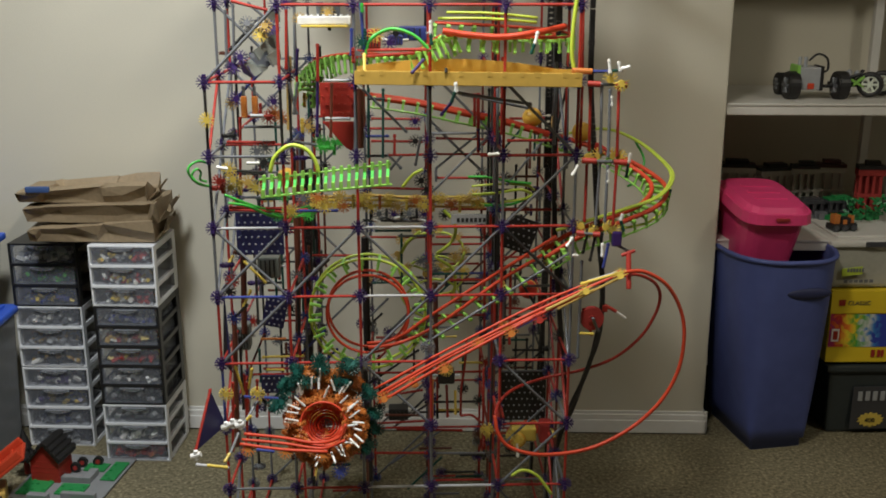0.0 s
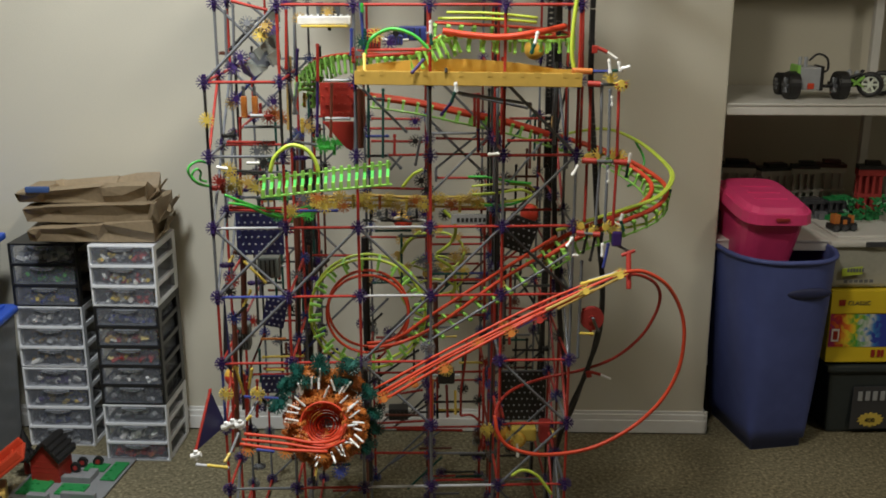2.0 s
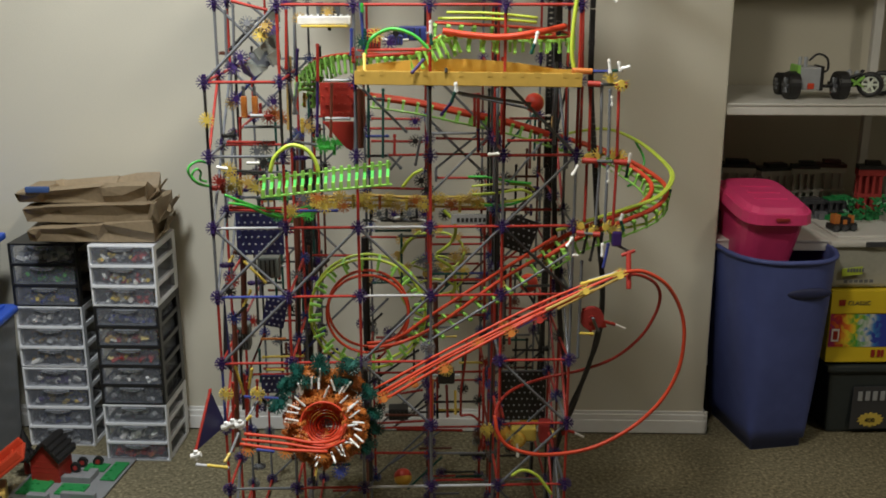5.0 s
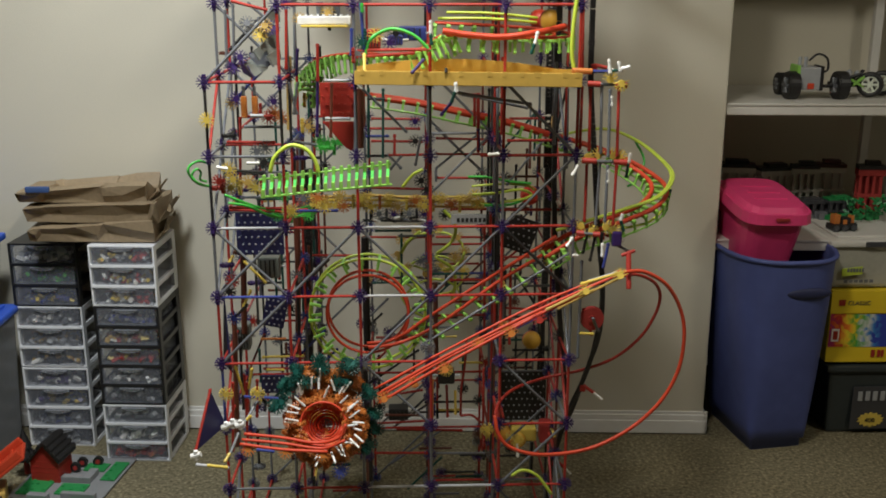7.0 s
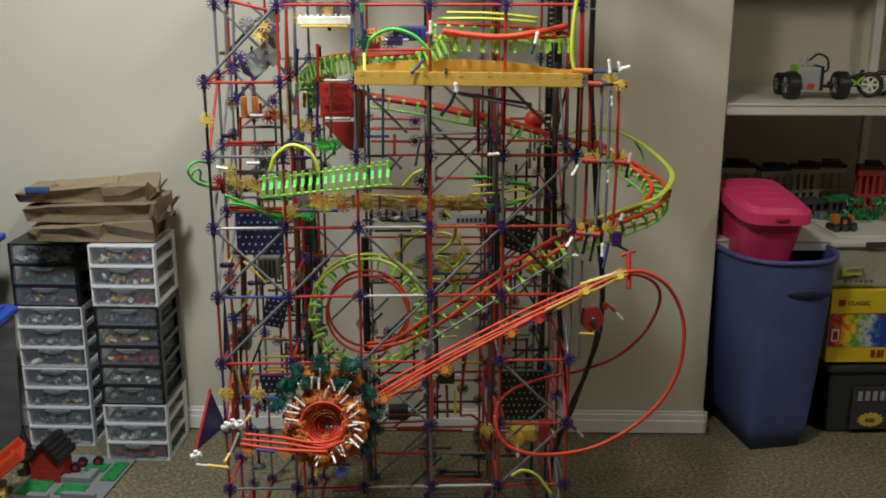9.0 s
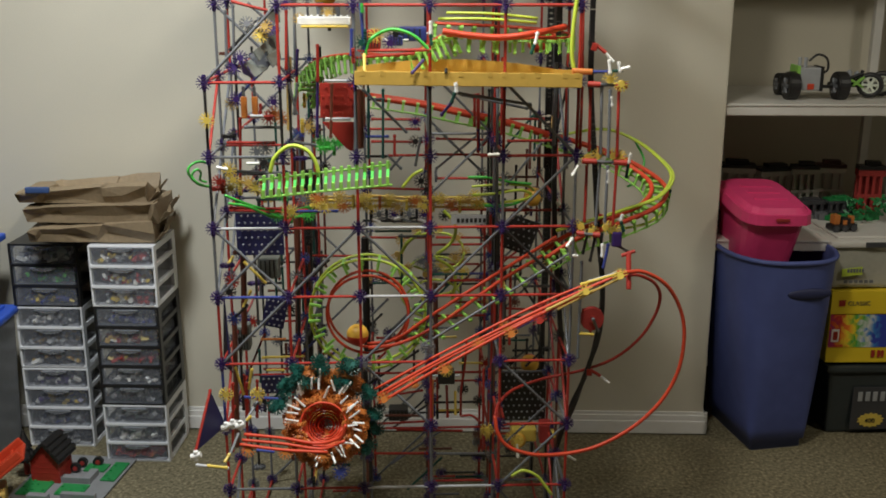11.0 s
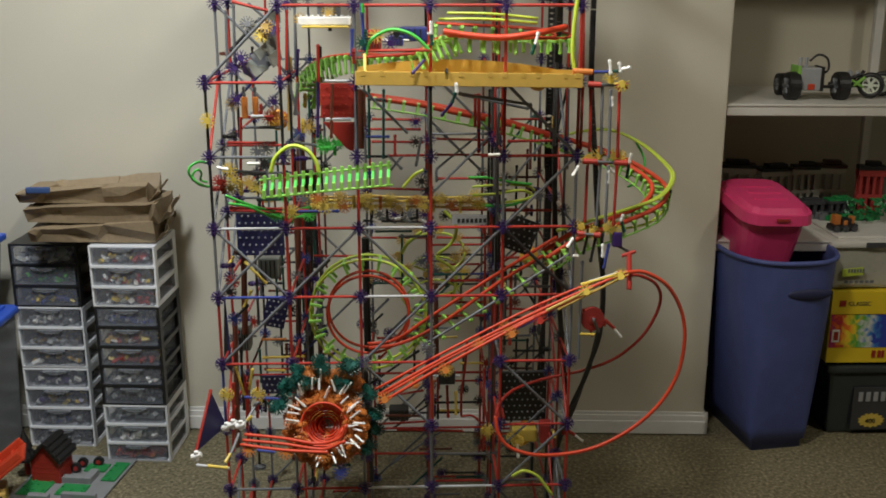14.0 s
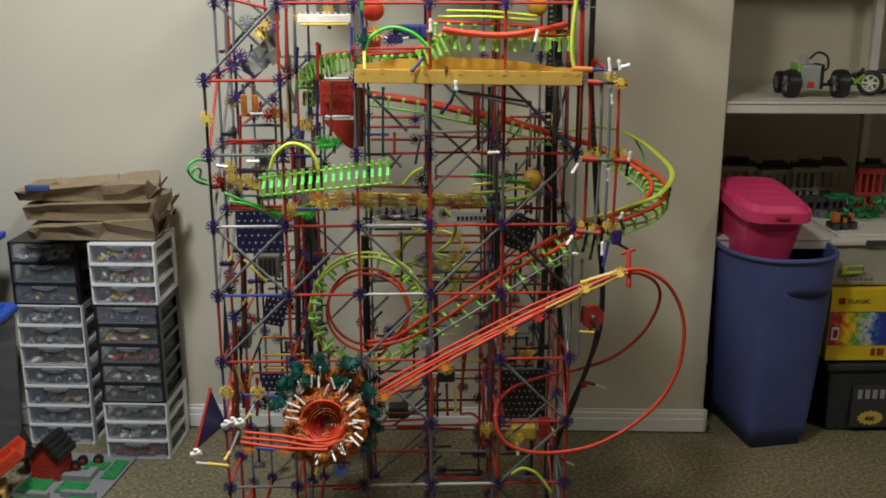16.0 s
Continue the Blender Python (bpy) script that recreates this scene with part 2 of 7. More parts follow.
# unseen decks of snap-in panels under the upper storeys, added to block lamp light
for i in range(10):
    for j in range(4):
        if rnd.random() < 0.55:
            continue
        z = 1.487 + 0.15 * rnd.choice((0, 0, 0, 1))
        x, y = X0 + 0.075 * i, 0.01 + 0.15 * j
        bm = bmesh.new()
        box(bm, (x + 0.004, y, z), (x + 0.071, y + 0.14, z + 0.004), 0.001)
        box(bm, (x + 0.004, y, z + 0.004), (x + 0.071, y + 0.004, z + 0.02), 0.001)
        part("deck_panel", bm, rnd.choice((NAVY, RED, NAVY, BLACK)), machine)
# front beams: level, first column, colour
for k, i, col in ((2, 0, "grey"), (2, 1, "red"), (2, 2, "silver"), (2, 3, "silver"), (2, 4, "red"), (3, 4, "red"), (4, 0, "red"), (4, 1, "red"),
                  (4, 4, "red"), (4, 2, "red"), (5, 1, "red"), (5, 2, "silver"), (5, 3, "red"), (5, 4, "red"), (5, 0, "blue"), (6, 0, "silver"), (6, 1, "red"),
                  (6, 2, "silver"), (6, 3, "red"), (6, 4, "red"), (7, 0, "grey"), (7, 4, "red"), (8, 0, "red"), (9, 1, "red"), (9, 2, "red"),
                  (9, 3, "red"), (9, 4, "red"), (0, 0, "grey"), (0, 1, "red"), (0, 2, "grey"), (0, 3, "red"), (0, 4, "red"), (1, 4, "red")):
    rod(node(i, k), node(i + 1, k), col)
# front braces
for a, b, col in (((2, 6), (1, 5), "grey"), ((2, 6), (3, 5), "grey"), ((0, 6), (1, 5), "grey"), ((1, 6), (0, 5), "grey"), ((1, 5), (0, 4), "grey"),
                  ((3, 5), (2, 4), "grey"), ((3, 5), (4, 6), "grey"), ((4, 6), (5, 7), "grey"), ((4, 8), (5, 7), "grey"), ((4, 6), (5, 5), "black"),
                  ((2, 4), (3, 3), "grey"), ((4, 4), (5, 3), "grey"), ((5, 3), (4, 2), "grey"), ((0, 8), (1, 9), "grey")):
    rod(node(*a), node(*b), col)
# beams and braces further in
for y in (.15, .30, .60):
    for i in range(5):
        for k in range(0, 9):
            if y == .15 and i not in (0, 4):
                continue
            if y == .30 and i in (1, 2) and 3 < k < 9:
                continue
            if rnd.random() < (0.42 if y == .60 else 0.45):
                rod(node(i, k, y), node(i + 1, k, y), "red" if rnd.random() < 0.65 else "grey")
            if rnd.random() < (0.30 if y == .60 else 0.14):
                a, b = (node(i, k, y), node(i + 1, k + 1, y)) if rnd.random() < 0.5 else (node(i + 1, k, y), node(i, k + 1, y))
                rod(a, b, "grey")
for i in (0, 1, 4, 5):
    for k in range(0, 9):
        for y in (0, .15):
            if i in (1, 4) and y:
                continue
            rod(node(i, k, y), node(i, k, y + (.15 if i in (0, 5) else .3)), "red" if rnd.random() < 0.6 else "grey")
            if i in (0, 5) and rnd.random() < 0.55:
                rod(node(i, k, y), node(i, k + 1, y + .15), "red" if rnd.random() < 0.6 else "grey")
        if rnd.random() < 0.6:
            rod(node(i, k, .3), node(i, k, .6), "red", gap=0.01)


# ---- tracks of the machine ----
def sub(name, label, parent=None):
    ob = new(name)
    ob.parent = parent or machine
    return tagged(ob, label)


def frame_along(pts, up=Vector((0, 0, 1))):
    out = []
    for i, p in enumerate(pts):
        d = (pts[min(i + 1, len(pts) - 1)] - pts[max(i - 1, 0)]).normalized()
        s = d.cross(up)
        s = s.normalized() if s.length > 1e-4 else Vector((0, 1, 0))
        out.append((p, d, s, s.cross(d)))
    return out


tie_cache = {}


def tie_mesh(name, mat, length, height=0.006, width=0.008):
    key = (name, round(length, 3), height, width)
    if key not in tie_cache:
        bm = bmesh.new()
        box(bm, (-width / 2, -length / 2, -height / 2), (width / 2, length / 2, height / 2), 0.0012)
        for s in (-1, 1):
            cyl(bm, (-width / 2, s * length / 2, 0), (width / 2, s * length / 2, 0), height * 0.85, n=8)
        tie_cache[key] = link(name, bm, mat)
    return tie_cache[key]


def rail(pts, mat, name, r=0.0030, step=7, parent=None):
    bm = bmesh.new()
    tube(bm, spline(pts, step), r)
    return part(name, bm, mat, parent or machine, smooth=True)


def track(pts, rails, ties=None, gauge=0.034, every=0.03, bank=0.0, drop=0.006, tie_len=None, upright=0.0, thick=0.003):
    """Two running rails, and an optional pair of guard rails above, on ties. bank: degrees of lean."""
    line = spline(pts, 10)
    fr = frame_along(line)
    lean = math.radians(bank)
    sides = [(p, d, s * math.cos(lean) + u * math.sin(lean), u * math.cos(lean) - s * math.sin(lean)) for p, d, s, u in fr]
    for mat, name, across, above, *own in rails:
        for sg in (-1, 1):
            bm = bmesh.new()
            tube(bm, [p + s * sg * across + u * above for p, d, s, u in sides], own[0] if own else thick)
            part(name, bm, mat, machine, smooth=True)
    if ties:
        mat, name = ties
        run = every / 2
        for a, b in zip(sides, sides[1:]):
            run += (b[0] - a[0]).length
            if run >= every:
                run = 0
                p, d, s, u = a
                ob = new(name, tie_mesh(name, mat, tie_len or gauge + 0.012))
                ob.parent = machine
                ob.matrix_basis = Matrix.Translation(p - u * drop) @ Matrix((d, s, u)).transposed().to_4x4()
                if upright:
                    for sg in (-1, 1):
                        o2 = new(name, tie_mesh(name, mat, upright, 0.004, 0.006))
                        o2.parent = machine
                        o2.matrix_basis = Matrix.Translation(p + s * sg * (gauge / 2 + 0.008) - u * (upright / 2 + drop)) @ Matrix((d, u, -s)).transposed().to_4x4()


# long run: back straight, right-hand curve, front descent to the vertical loop
track([(-0.168, 0.42, 1.139), (-0.051, 0.42, 1.122), (0.06, 0.42, 1.098), (0.171, 0.42, 1.073), (0.288, 0.4, 1.04), (0.393, 0.36, 1.01), (0.466, 0.28, 0.98), (0.496, 0.2, 0.953),
       (0.458, 0.12, 0.929), (0.376, 0.08, 0.904), (0.287, 0.06, 0.878), (0.213, 0.05, 0.834)],
      [(ORED, "red_rail", 0.017, 0.0), (LIMEG, "green_rail", 0.025, -0.030, 0.0022)], (LIMEG, "green_tie"), bank=8, upright=0.024, thick=0.0055, every=0.024)
track([(0.294, 0.44, 1.034), (0.403, 0.42, 1.053), (0.472, 0.38, 1.035), (0.517, 0.3, 1.003), (0.526, 0.2, 0.977), (0.476, 0.12, 0.947), (0.387, 0.08, 0.926), (0.243, 0.06, 0.887)],
      [(LIME, "lime_rail", 0.003, 0.0)])
rail([(-0.168, 0.40, 1.136), (-0.051, 0.40, 1.119), (0.06, 0.40, 1.095), (0.171, 0.40, 1.070), (0.288, 0.38, 1.037)], ORED, "red_rail", 0.0075)
rail([(0.391, 0.09, 0.882), (0.463, 0.13, 0.888), (0.517, 0.2, 0.913), (0.534, 0.24, 0.938)], LIME, "lime_rail")
rail([(0.479, 0.38, 1.028), (0.498, 0.36, 0.983), (0.475, 0.34, 0.938), (0.455, 0.34, 0.924)], GREEN, "green_tube")
rail([(0.244, 0.06, 0.874), (0.104, 0.06, 0.784), (-0.032, 0.06, 0.694), (-0.107, 0.06, 0.642), (-0.17, 0.06, 0.632)], ORED, "red_rail", 0.0042, 5)
rail([(0.21, 0.03, 0.84), (0.114, 0.03, 0.78), (-0.008, 0.03, 0.689), (-0.094, 0.03, 0.645), (-0.166, 0.03, 0.633)], ORED, "red_rail", 0.0042, 5)
rail([(0.263, 0, 0.853), (0.112, 0, 0.752), (-0.052, 0, 0.648)], GREY, "grey_rail", step=5)
for i in range(11):
    u = i / 10.0
    a = Vector((0.244, 0.06, 0.859)).lerp(Vector((-0.063, 0.06, 0.655)), u)
    b = Vector((0.258, 0, 0.844)).lerp(Vector((-0.033, -0, 0.648)), u)
    bm = bmesh.new()
    h = (b - a).length / 2
    box(bm, (-0.0030, -0.0025, -h), (0.0030, 0.0025, h), 0.001, aim(a, b))
    box(bm, (-0.0045, -0.0032, h * 0.45), (0.0045, 0.0032, h * 1.1), 0.001, aim(a, b))
    box(bm, (-0.0038, -0.0032, -h * 1.12), (0.0038, 0.0032, -h * 0.88), 0.001, aim(a, b))
    part("green_tie", bm, LIMEG, machine)

# the vertical loop: lime outer rings, red inner rings, green ties between
LC = Vector((-0.168, 0.08, 0.697))
for rr, mat, name in ((0.127, LIME, "lime_ring"), (0.090, ORED, "red_ring")):
    for dy, k in ((-0.018, 1.0), (0.020, 1.0)):
        bm = bmesh.new()
        tube(bm, [LC + Vector((rr * k * math.cos(a), dy + 0.01 * math.sin(a / 2), rr * k * math.sin(a))) for a in [2 * math.pi * i / 64 for i in range(64)]], 0.0032, closed=True)
        part(name, bm, mat, machine, smooth=True)
for i in range(20):
    a = 2 * math.pi * (i + 0.3) / 20
    d = Vector((math.cos(a), 0, math.sin(a)))
    for dy in (-0.018, 0.020):
        bm = bmesh.new()
        box(bm, (-0.003, -0.003, -0.013), (0.003, 0.003, 0.013), 0.001, aim(LC + d * 0.104 + Vector((0, dy, 0)), LC + d * 0.129 + Vector((0, dy, 0))))
        part("green_tie", bm, LIMEG, machine)
    if i % 2 == 0:
        bm = bmesh.new()
        box(bm, (-0.003, -0.021, -0.003), (0.003, 0.023, 0.003), 0.001, Matrix.Translation(LC + d * 0.128))
        part("green_tie", bm, LIMEG, machine)

# top track with its turn, then the curve down to the back
track([(-0.014, 0.22, 1.318), (0.123, 0.22, 1.311), (0.214, 0.2, 1.305), (0.254, 0.14, 1.298), (0.232, 0.07, 1.295), (0.175, 0.03, 1.297), (0.094, 0.02, 1.298), (0.003, 0.02, 1.303)],
      [(ORED, "red_rail", 0.017, 0.0)], (LIMEG, "green_tie"), upright=0.022, bank=0, every=0.026)
track([(0.003, 0.02, 1.303), (-0.053, 0.06, 1.267), (-0.112, 0.1, 1.257), (-0.2, 0.2, 1.253), (-0.273, 0.3, 1.23), (-0.317, 0.38, 1.181), (-0.291, 0.42, 1.143), (-0.168, 0.42, 1.139)],
      [(ORED, "red_rail", 0.017, 0.0)], (LIMEG, "green_tie"), upright=0.032, bank=0, every=0.015)
rail([(-0.014, 0, 1.335), (0.081, 0, 1.335), (0.183, 0.01, 1.327)], LIME, "lime_rail", step=4)
rail([(0.005, 0.06, 1.345), (0.097, 0.06, 1.343), (0.191, 0.06, 1.334)], LIME, "lime_rail", step=4)
rail([(-0.005, -0.01, 1.312), (0.047, -0.01, 1.304), (0.114, -0.01, 1.3), (0.182, 0, 1.308), (0.248, 0.06, 1.317)], ORED, "red_rail", 0.0065)
rail([(0.261, -0.01, 1.392), (0.254, -0.01, 1.328), (0.252, -0.01, 1.273), (0.258, -0.01, 1.235)], LIME, "lime_tube", 0.0042)
rail([(-0.159, -0.02, 1.264), (-0.147, -0.02, 1.296), (-0.108, -0.02, 1.316), (-0.064, -0.02, 1.305), (-0.029, -0.02, 1.274)], GREEN, "green_tube", 0.0036)
rail([(-0.356, -0.01, 1.032), (-0.345, -0.01, 1.063), (-0.315, -0.01, 1.086), (-0.283, -0.01, 1.079), (-0.264, -0.01, 1.055), (-0.258, -0.01, 1.031)], LIME, "lime_tube", 0.0042)
rail([(0.149, -0.01, 0.34), (0.174, -0.01, 0.353), (0.206, -0.01, 0.339), (0.24, -0.01, 0.292)], LIME, "lime_tube", 0.0036)

# red slide and its wide hoop of tube
rail([(-0.144, -0.07, 0.567), (0.001, -0.07, 0.652), (0.188, -0.07, 0.749), (0.366, -0.07, 0.831)], ORED, "red_rail", 0.0036, 5)
rail([(-0.153, -0.04, 0.565), (0.002, -0.04, 0.653), (0.191, -0.04, 0.752), (0.367, -0.04, 0.826)], ORED, "red_rail", 0.003, 5)
rail([(-0.139, -0.09, 0.557), (0, -0.09, 0.642), (0.174, -0.09, 0.739), (0.277, -0.09, 0.791)], ORED, "red_rail", 0.0036, 5)
rail([(-0.135, -0.06, 0.560), (0.013, -0.06, 0.648), (0.201, -0.06, 0.744)], ORED, "red_rail", 0.003, 5)
rod((0.195, -0.1, 0.757), (0.286, -0.1, 0.803), "tan")
rod((0.263, -0.1, 0.813), (0.363, -0.1, 0.842), "yellow")
rod((0.218, -0.1, 0.759), (0.354, -0.1, 0.83), "tan")
rod((0.287, -0.06, 0.806), (0.362, -0.06, 0.83), "silver")
rod((0.138, -0.05, 0.699), (0.197, -0.05, 0.73), "blue")
slide = [((0.133, -0.1, 0.711), "orange"), ((0.19, -0.1, 0.74), "red"), ((0.281, -0.11, 0.804), "yellow"), ((0.349, -0.11, 0.836), "yellow"), ((-0.003, -0.1, 0.634), "orange"),
         ((-0.065, -0.08, 0.593), "orange"), ((0.068, -0.08, 0.68), "orange"), ((0.125, -0.06, 0.709), "orange"), ((-0.129, -0.1, 0.57), "orange"), ((0.202, -0.05, 0.745), "red")]
for p, c in slide:
    conn(p, c, pose(0, 0, 0, 70, -25, 0), 5, 180, 0)
bm = bmesh.new()
cyl(bm, (0.382, -0.03, 0.86), (0.379, -0.06, 0.791), 0.0055)
cyl(bm, (0.367, -0.03, 0.855), (0.395, -0.03, 0.865), 0.004)
part("red_post", bm, RED, machine, smooth=False)
rail([(0.368, -0.06, 0.828), (0.412, -0.05, 0.825), (0.464, -0.04, 0.792), (0.5, -0.03, 0.732), (0.511, -0.03, 0.668), (0.501, -0.03, 0.59), (0.464, -0.03, 0.518), (0.399, -0.03, 0.456),
      (0.312, -0.04, 0.418), (0.211, -0.05, 0.411), (0.142, -0.06, 0.433), (0.113, -0.06, 0.467), (0.106, -0.05, 0.506)], ORED, "red_tube", 0.0042)
rail([(0.106, -0.05, 0.506), (0.12, 0, 0.514), (0.159, 0.06, 0.519), (0.228, 0.1, 0.526), (0.318, 0.1, 0.546), (0.384, 0.08, 0.581), (0.435, 0.06, 0.635), (0.462, 0.04, 0.695), (0.467, 0.02, 0.748),
      (0.447, -0, 0.786), (0.408, -0.02, 0.809), (0.373, -0.04, 0.814)], RED, "red_tube", 0.0036)

# green ladder ramp
rail([(-0.381, 0, 1.014), (-0.246, 0, 1.03), (-0.11, 0, 1.045)], LIMEG, "green_rail", 0.0026, 2)
rail([(-0.374, -0.03, 0.984), (-0.244, -0.03, 0.997), (-0.108, -0.03, 1.009)], LIMEG, "green_rail", 0.0026, 2)
for i in range(17):
    u = i / 16.0
    a = Vector((-0.37, 0, 1.01)).lerp(Vector((-0.117, -0, 1.039)), u)
    b = Vector((-0.369, -0.03, 0.991)).lerp(Vector((-0.117, -0.03, 1.017)), u)
    bm = bmesh.new()
    box(bm, (-0.0036, -0.003, -0.014), (0.0036, 0.003, 0.014), 0.001, Matrix.Translation(a))
    part("green_slat", bm, LIMEG, machine)
    bm = bmesh.new()
    box(bm, (-0.0036, -0.003, -0.009), (0.0036, 0.003, 0.009), 0.001, Matrix.Translation(b))
    part("green_slat", bm, LIMEG, machine)
    bm = bmesh.new()
    box(bm, (-0.003, -0.002, -0.012), (0.003, 0.002, 0.012), 0.0, aim(a, b))
    part("green_slat", bm, GREEN, machine)

# green curl and lower green rails
rail([(-0.488, 0.05, 1.039), (-0.507, 0.03, 1.048), (-0.524, 0.02, 1.04), (-0.527, 0.02, 1.024), (-0.514, 0.04, 0.999), (-0.493, 0.06, 0.989)], GREEN, "green_tube", 0.0028)
rail([(-0.492, 0.02, 0.997), (-0.508, -0, 1.011), (-0.516, 0, 1.025), (-0.506, 0, 1.037), (-0.502, 0.02, 1.026), (-0.511, 0.05, 1.006), (-0.5, 0.06, 0.999)], GREEN, "green_tube", 0.0024)
rail([(-0.452, 0, 0.983), (-0.419, 0.02, 0.963), (-0.379, 0.06, 0.939), (-0.339, 0.12, 0.921), (-0.298, 0.2, 0.913)], GREEN, "green_rail")
rail([(-0.446, -0, 0.966), (-0.408, 0.02, 0.954), (-0.368, 0.06, 0.924), (-0.328, 0.12, 0.907), (-0.286, 0.2, 0.898)], GREEN, "green_rail")

# yellow run across the middle with its lime turn
for dy in (.22, .26):
    rod(Vector((-0.328, 0.24, 0.921)) + Vector((0, dy - .24, 0)), Vector((-0.119, 0.24, 0.922)) + Vector((0, dy - .24, 0)), "tan")
    rod(Vector((-0.119, 0.24, 0.92)) + Vector((0, dy - .24, 0)), Vector((0.077, 0.24, 0.918)) + Vector((0, dy - .24, 0)), "yellow")
for p in ((-0.265, 0.15, 0.928), (-0.233, 0.2, 0.932), (-0.17, 0.22, 0.927), (-0.119, 0.22, 0.924), (-0.06, 0.22, 0.918), (0.044, 0.22, 0.92), (-0.008, 0.22, 0.926), (-0.304, 0.2, 0.93), (0.077, 0.24, 0.928)):
    conn(p, "yellow", "y", 8)
rail([(0.069, 0.22, 0.932), (0.128, 0.22, 0.936), (0.182, 0.24, 0.939), (0.214, 0.28, 0.919), (0.183, 0.24, 0.915), (0.076, 0.22, 0.909)], LIME, "lime_tube", 0.0034)
rail([(0.074, 0.3, 0.935), (0.135, 0.3, 0.94), (0.205, 0.32, 0.933), (0.228, 0.34, 0.917)], LIME, "lime_tube", 0.003)
for i in range(19):
    x = -0.275 + 0.0195 * i
    conn((x, 0.12 + 0.004 * (i % 3), 0.934 + 0.006 * math.sin(i * 1.9)), ("yellow", "tan", "yellow", "orange")[i % 4], ("y", "x", "y")[i % 3], 8, 360, 17 * i)
for z in (0.944, 0.931):
    rod((-0.30, 0.13, z), (-0.09, 0.13, z - 0.004), "yellow")
    rod((-0.09, 0.13, z - 0.004), (0.10, 0.13, z - 0.008), "tan")
# pale plate with a line of print
sign = sub("sign_plate", "pale grey plate with a line of dark print")
bm = bmesh.new()
box(bm, (0.026, 0.32, 0.838), (0.120, 0.323, 0.862), 0.001)
part("plate", bm, LGREY, sign)
for i in range(7):
    bm = bmesh.new()
    box(bm, (0.040 + 0.0105 * i, 0.3188, 0.843), (0.047 + 0.0105 * i, 0.3202, 0.853))
    part("print_mark", bm, BLACK, sign)
for i in range(8):
    x = -0.165 + 0.018 * i
    conn((x, 0.30, 0.866 + 0.004 * (i % 2)), ("black", "grey", "black", "purple")[i % 4], "xy"[i % 2], 8, 360, 20 * i)
    rod((x, 0.29, 0.86), (x + 0.022, 0.29, 0.852 + 0.012 * (i % 2)), ("white", "grey", "black")[i % 3], gap=0.0)
# spiral of lime tube behind
bm = bmesh.new()
SC = Vector((-0.022, 0.4, 0.748))
tube(bm, [SC + Vector((0.085 * math.cos(a) * (1 - 0.04 * a / 6.28), 0.03 * math.sin(a), 0.058 * math.sin(a) - 0.010 * a)) for a in [0.35 * i for i in range(-6, 44)]], 0.003)
part("lime_spiral", bm, LIME, machine, "curled lime green tube", smooth=True)
for i in range(10):
    a = i * 0.65
    conn(SC + Vector((0.085 * math.cos(a), 0.0, 0.06 * math.sin(a))), "tan", "y", 5, 180, i * 40)


# ---- gold tray ----
def gold_tray():
    t = sub("gold_tray", "gold plastic channel with notched edge")
    a, b = Vector((-0.178, -0.06, 1.213)), Vector((0.266, -0.06, 1.206))
    m = Matrix.Translation(a) @ (b - a).to_track_quat("X", "Z").to_matrix().to_4x4()
    L = (b - a).length
    bm = bmesh.new()
    box(bm, (0, 0, 0), (L, 0.10, 0.003), m=m)
    box(bm, (0, -0.003, 0), (L, 0.0, 0.027), 0.0012, m=m)
    for px in (0.035, 0.12, 0.25, 0.31, 0.465, 0.59, 0.655, 0.735, 0.80, 0.92, 0.975):
        box(bm, (L * px - 0.0045, -0.0037, 0.0185), (L * px + 0.0045, -0.0028, 0.0285), 0.0004, m=m)
    box(bm, (L * 0.345, -0.0042, 0.0), (L * 0.349, -0.003, 0.026), m=m)
    part("front_rim", bm, GOLD, t)
    bm = bmesh.new()
    cyl(bm, m @ Vector((L * 0.40, -0.006, 0.026)), m @ Vector((L * 0.40, -0.003, 0.034)), 0.003, n=8)
    part("black_peg", bm, BLACK, t)
    bm = bmesh.new()
    k = 24
    prev = None
    for i in range(k + 1):
        u = i / k
        h = 0.026 + 0.018 * math.sin(math.pi * min(1.0, u * 1.1)) ** 0.8
        q = [bm.verts.new(m @ Vector((L * u, y, z))) for y, z in ((0.098, 0.0), (0.098, h), (0.102, h), (0.102, 0.0))]
        if prev:
            for j in range(4):
                bm.faces.new((prev[j], prev[(j + 1) % 4], q[(j + 1) % 4], q[j]))
        prev = q
    part("back_rim", bm, GOLD, t)


gold_tray()


# ---- panels ----
def pegboard(c, w, h, mat, turn=0.0, nx=7, nz=6, dot=True, yaw=0.0):
    t = sub("panel", "dark plastic panel with rows of pale discs for holes" if dot else "red plastic panel")
    m = Matrix.Translation(c) @ pose(0, 0, 0, 0, turn, yaw)
    bm = bmesh.new()
    box(bm, (-w / 2, -0.002, -h / 2), (w / 2, 0.002, h / 2), 0.001, m)
    part("plate", bm, mat, t)
    # on dark panels, pale discs stand in for holes showing the lit wall
    bm = bmesh.new()
    for i in range(nx):
        for j in range(nz):
            x = (-0.5 + (i + 0.5 + (0.5 if j % 2 else 0)) / (nx + 0.5)) * w
            z = (-0.5 + (j + 0.5) / nz) * h
            r = bmesh.ops.create_cone(bm, cap_ends=True, segments=6, radius1=0.0024, radius2=0.0020, depth=0.003, matrix=m @ Matrix.Translation((x, -0.0032, z)) @ pose(0, 0, 0, 90))
    part("studs", bm, LGREY if dot else RED, t, "pale round discs in place of see-through holes" if dot else "")


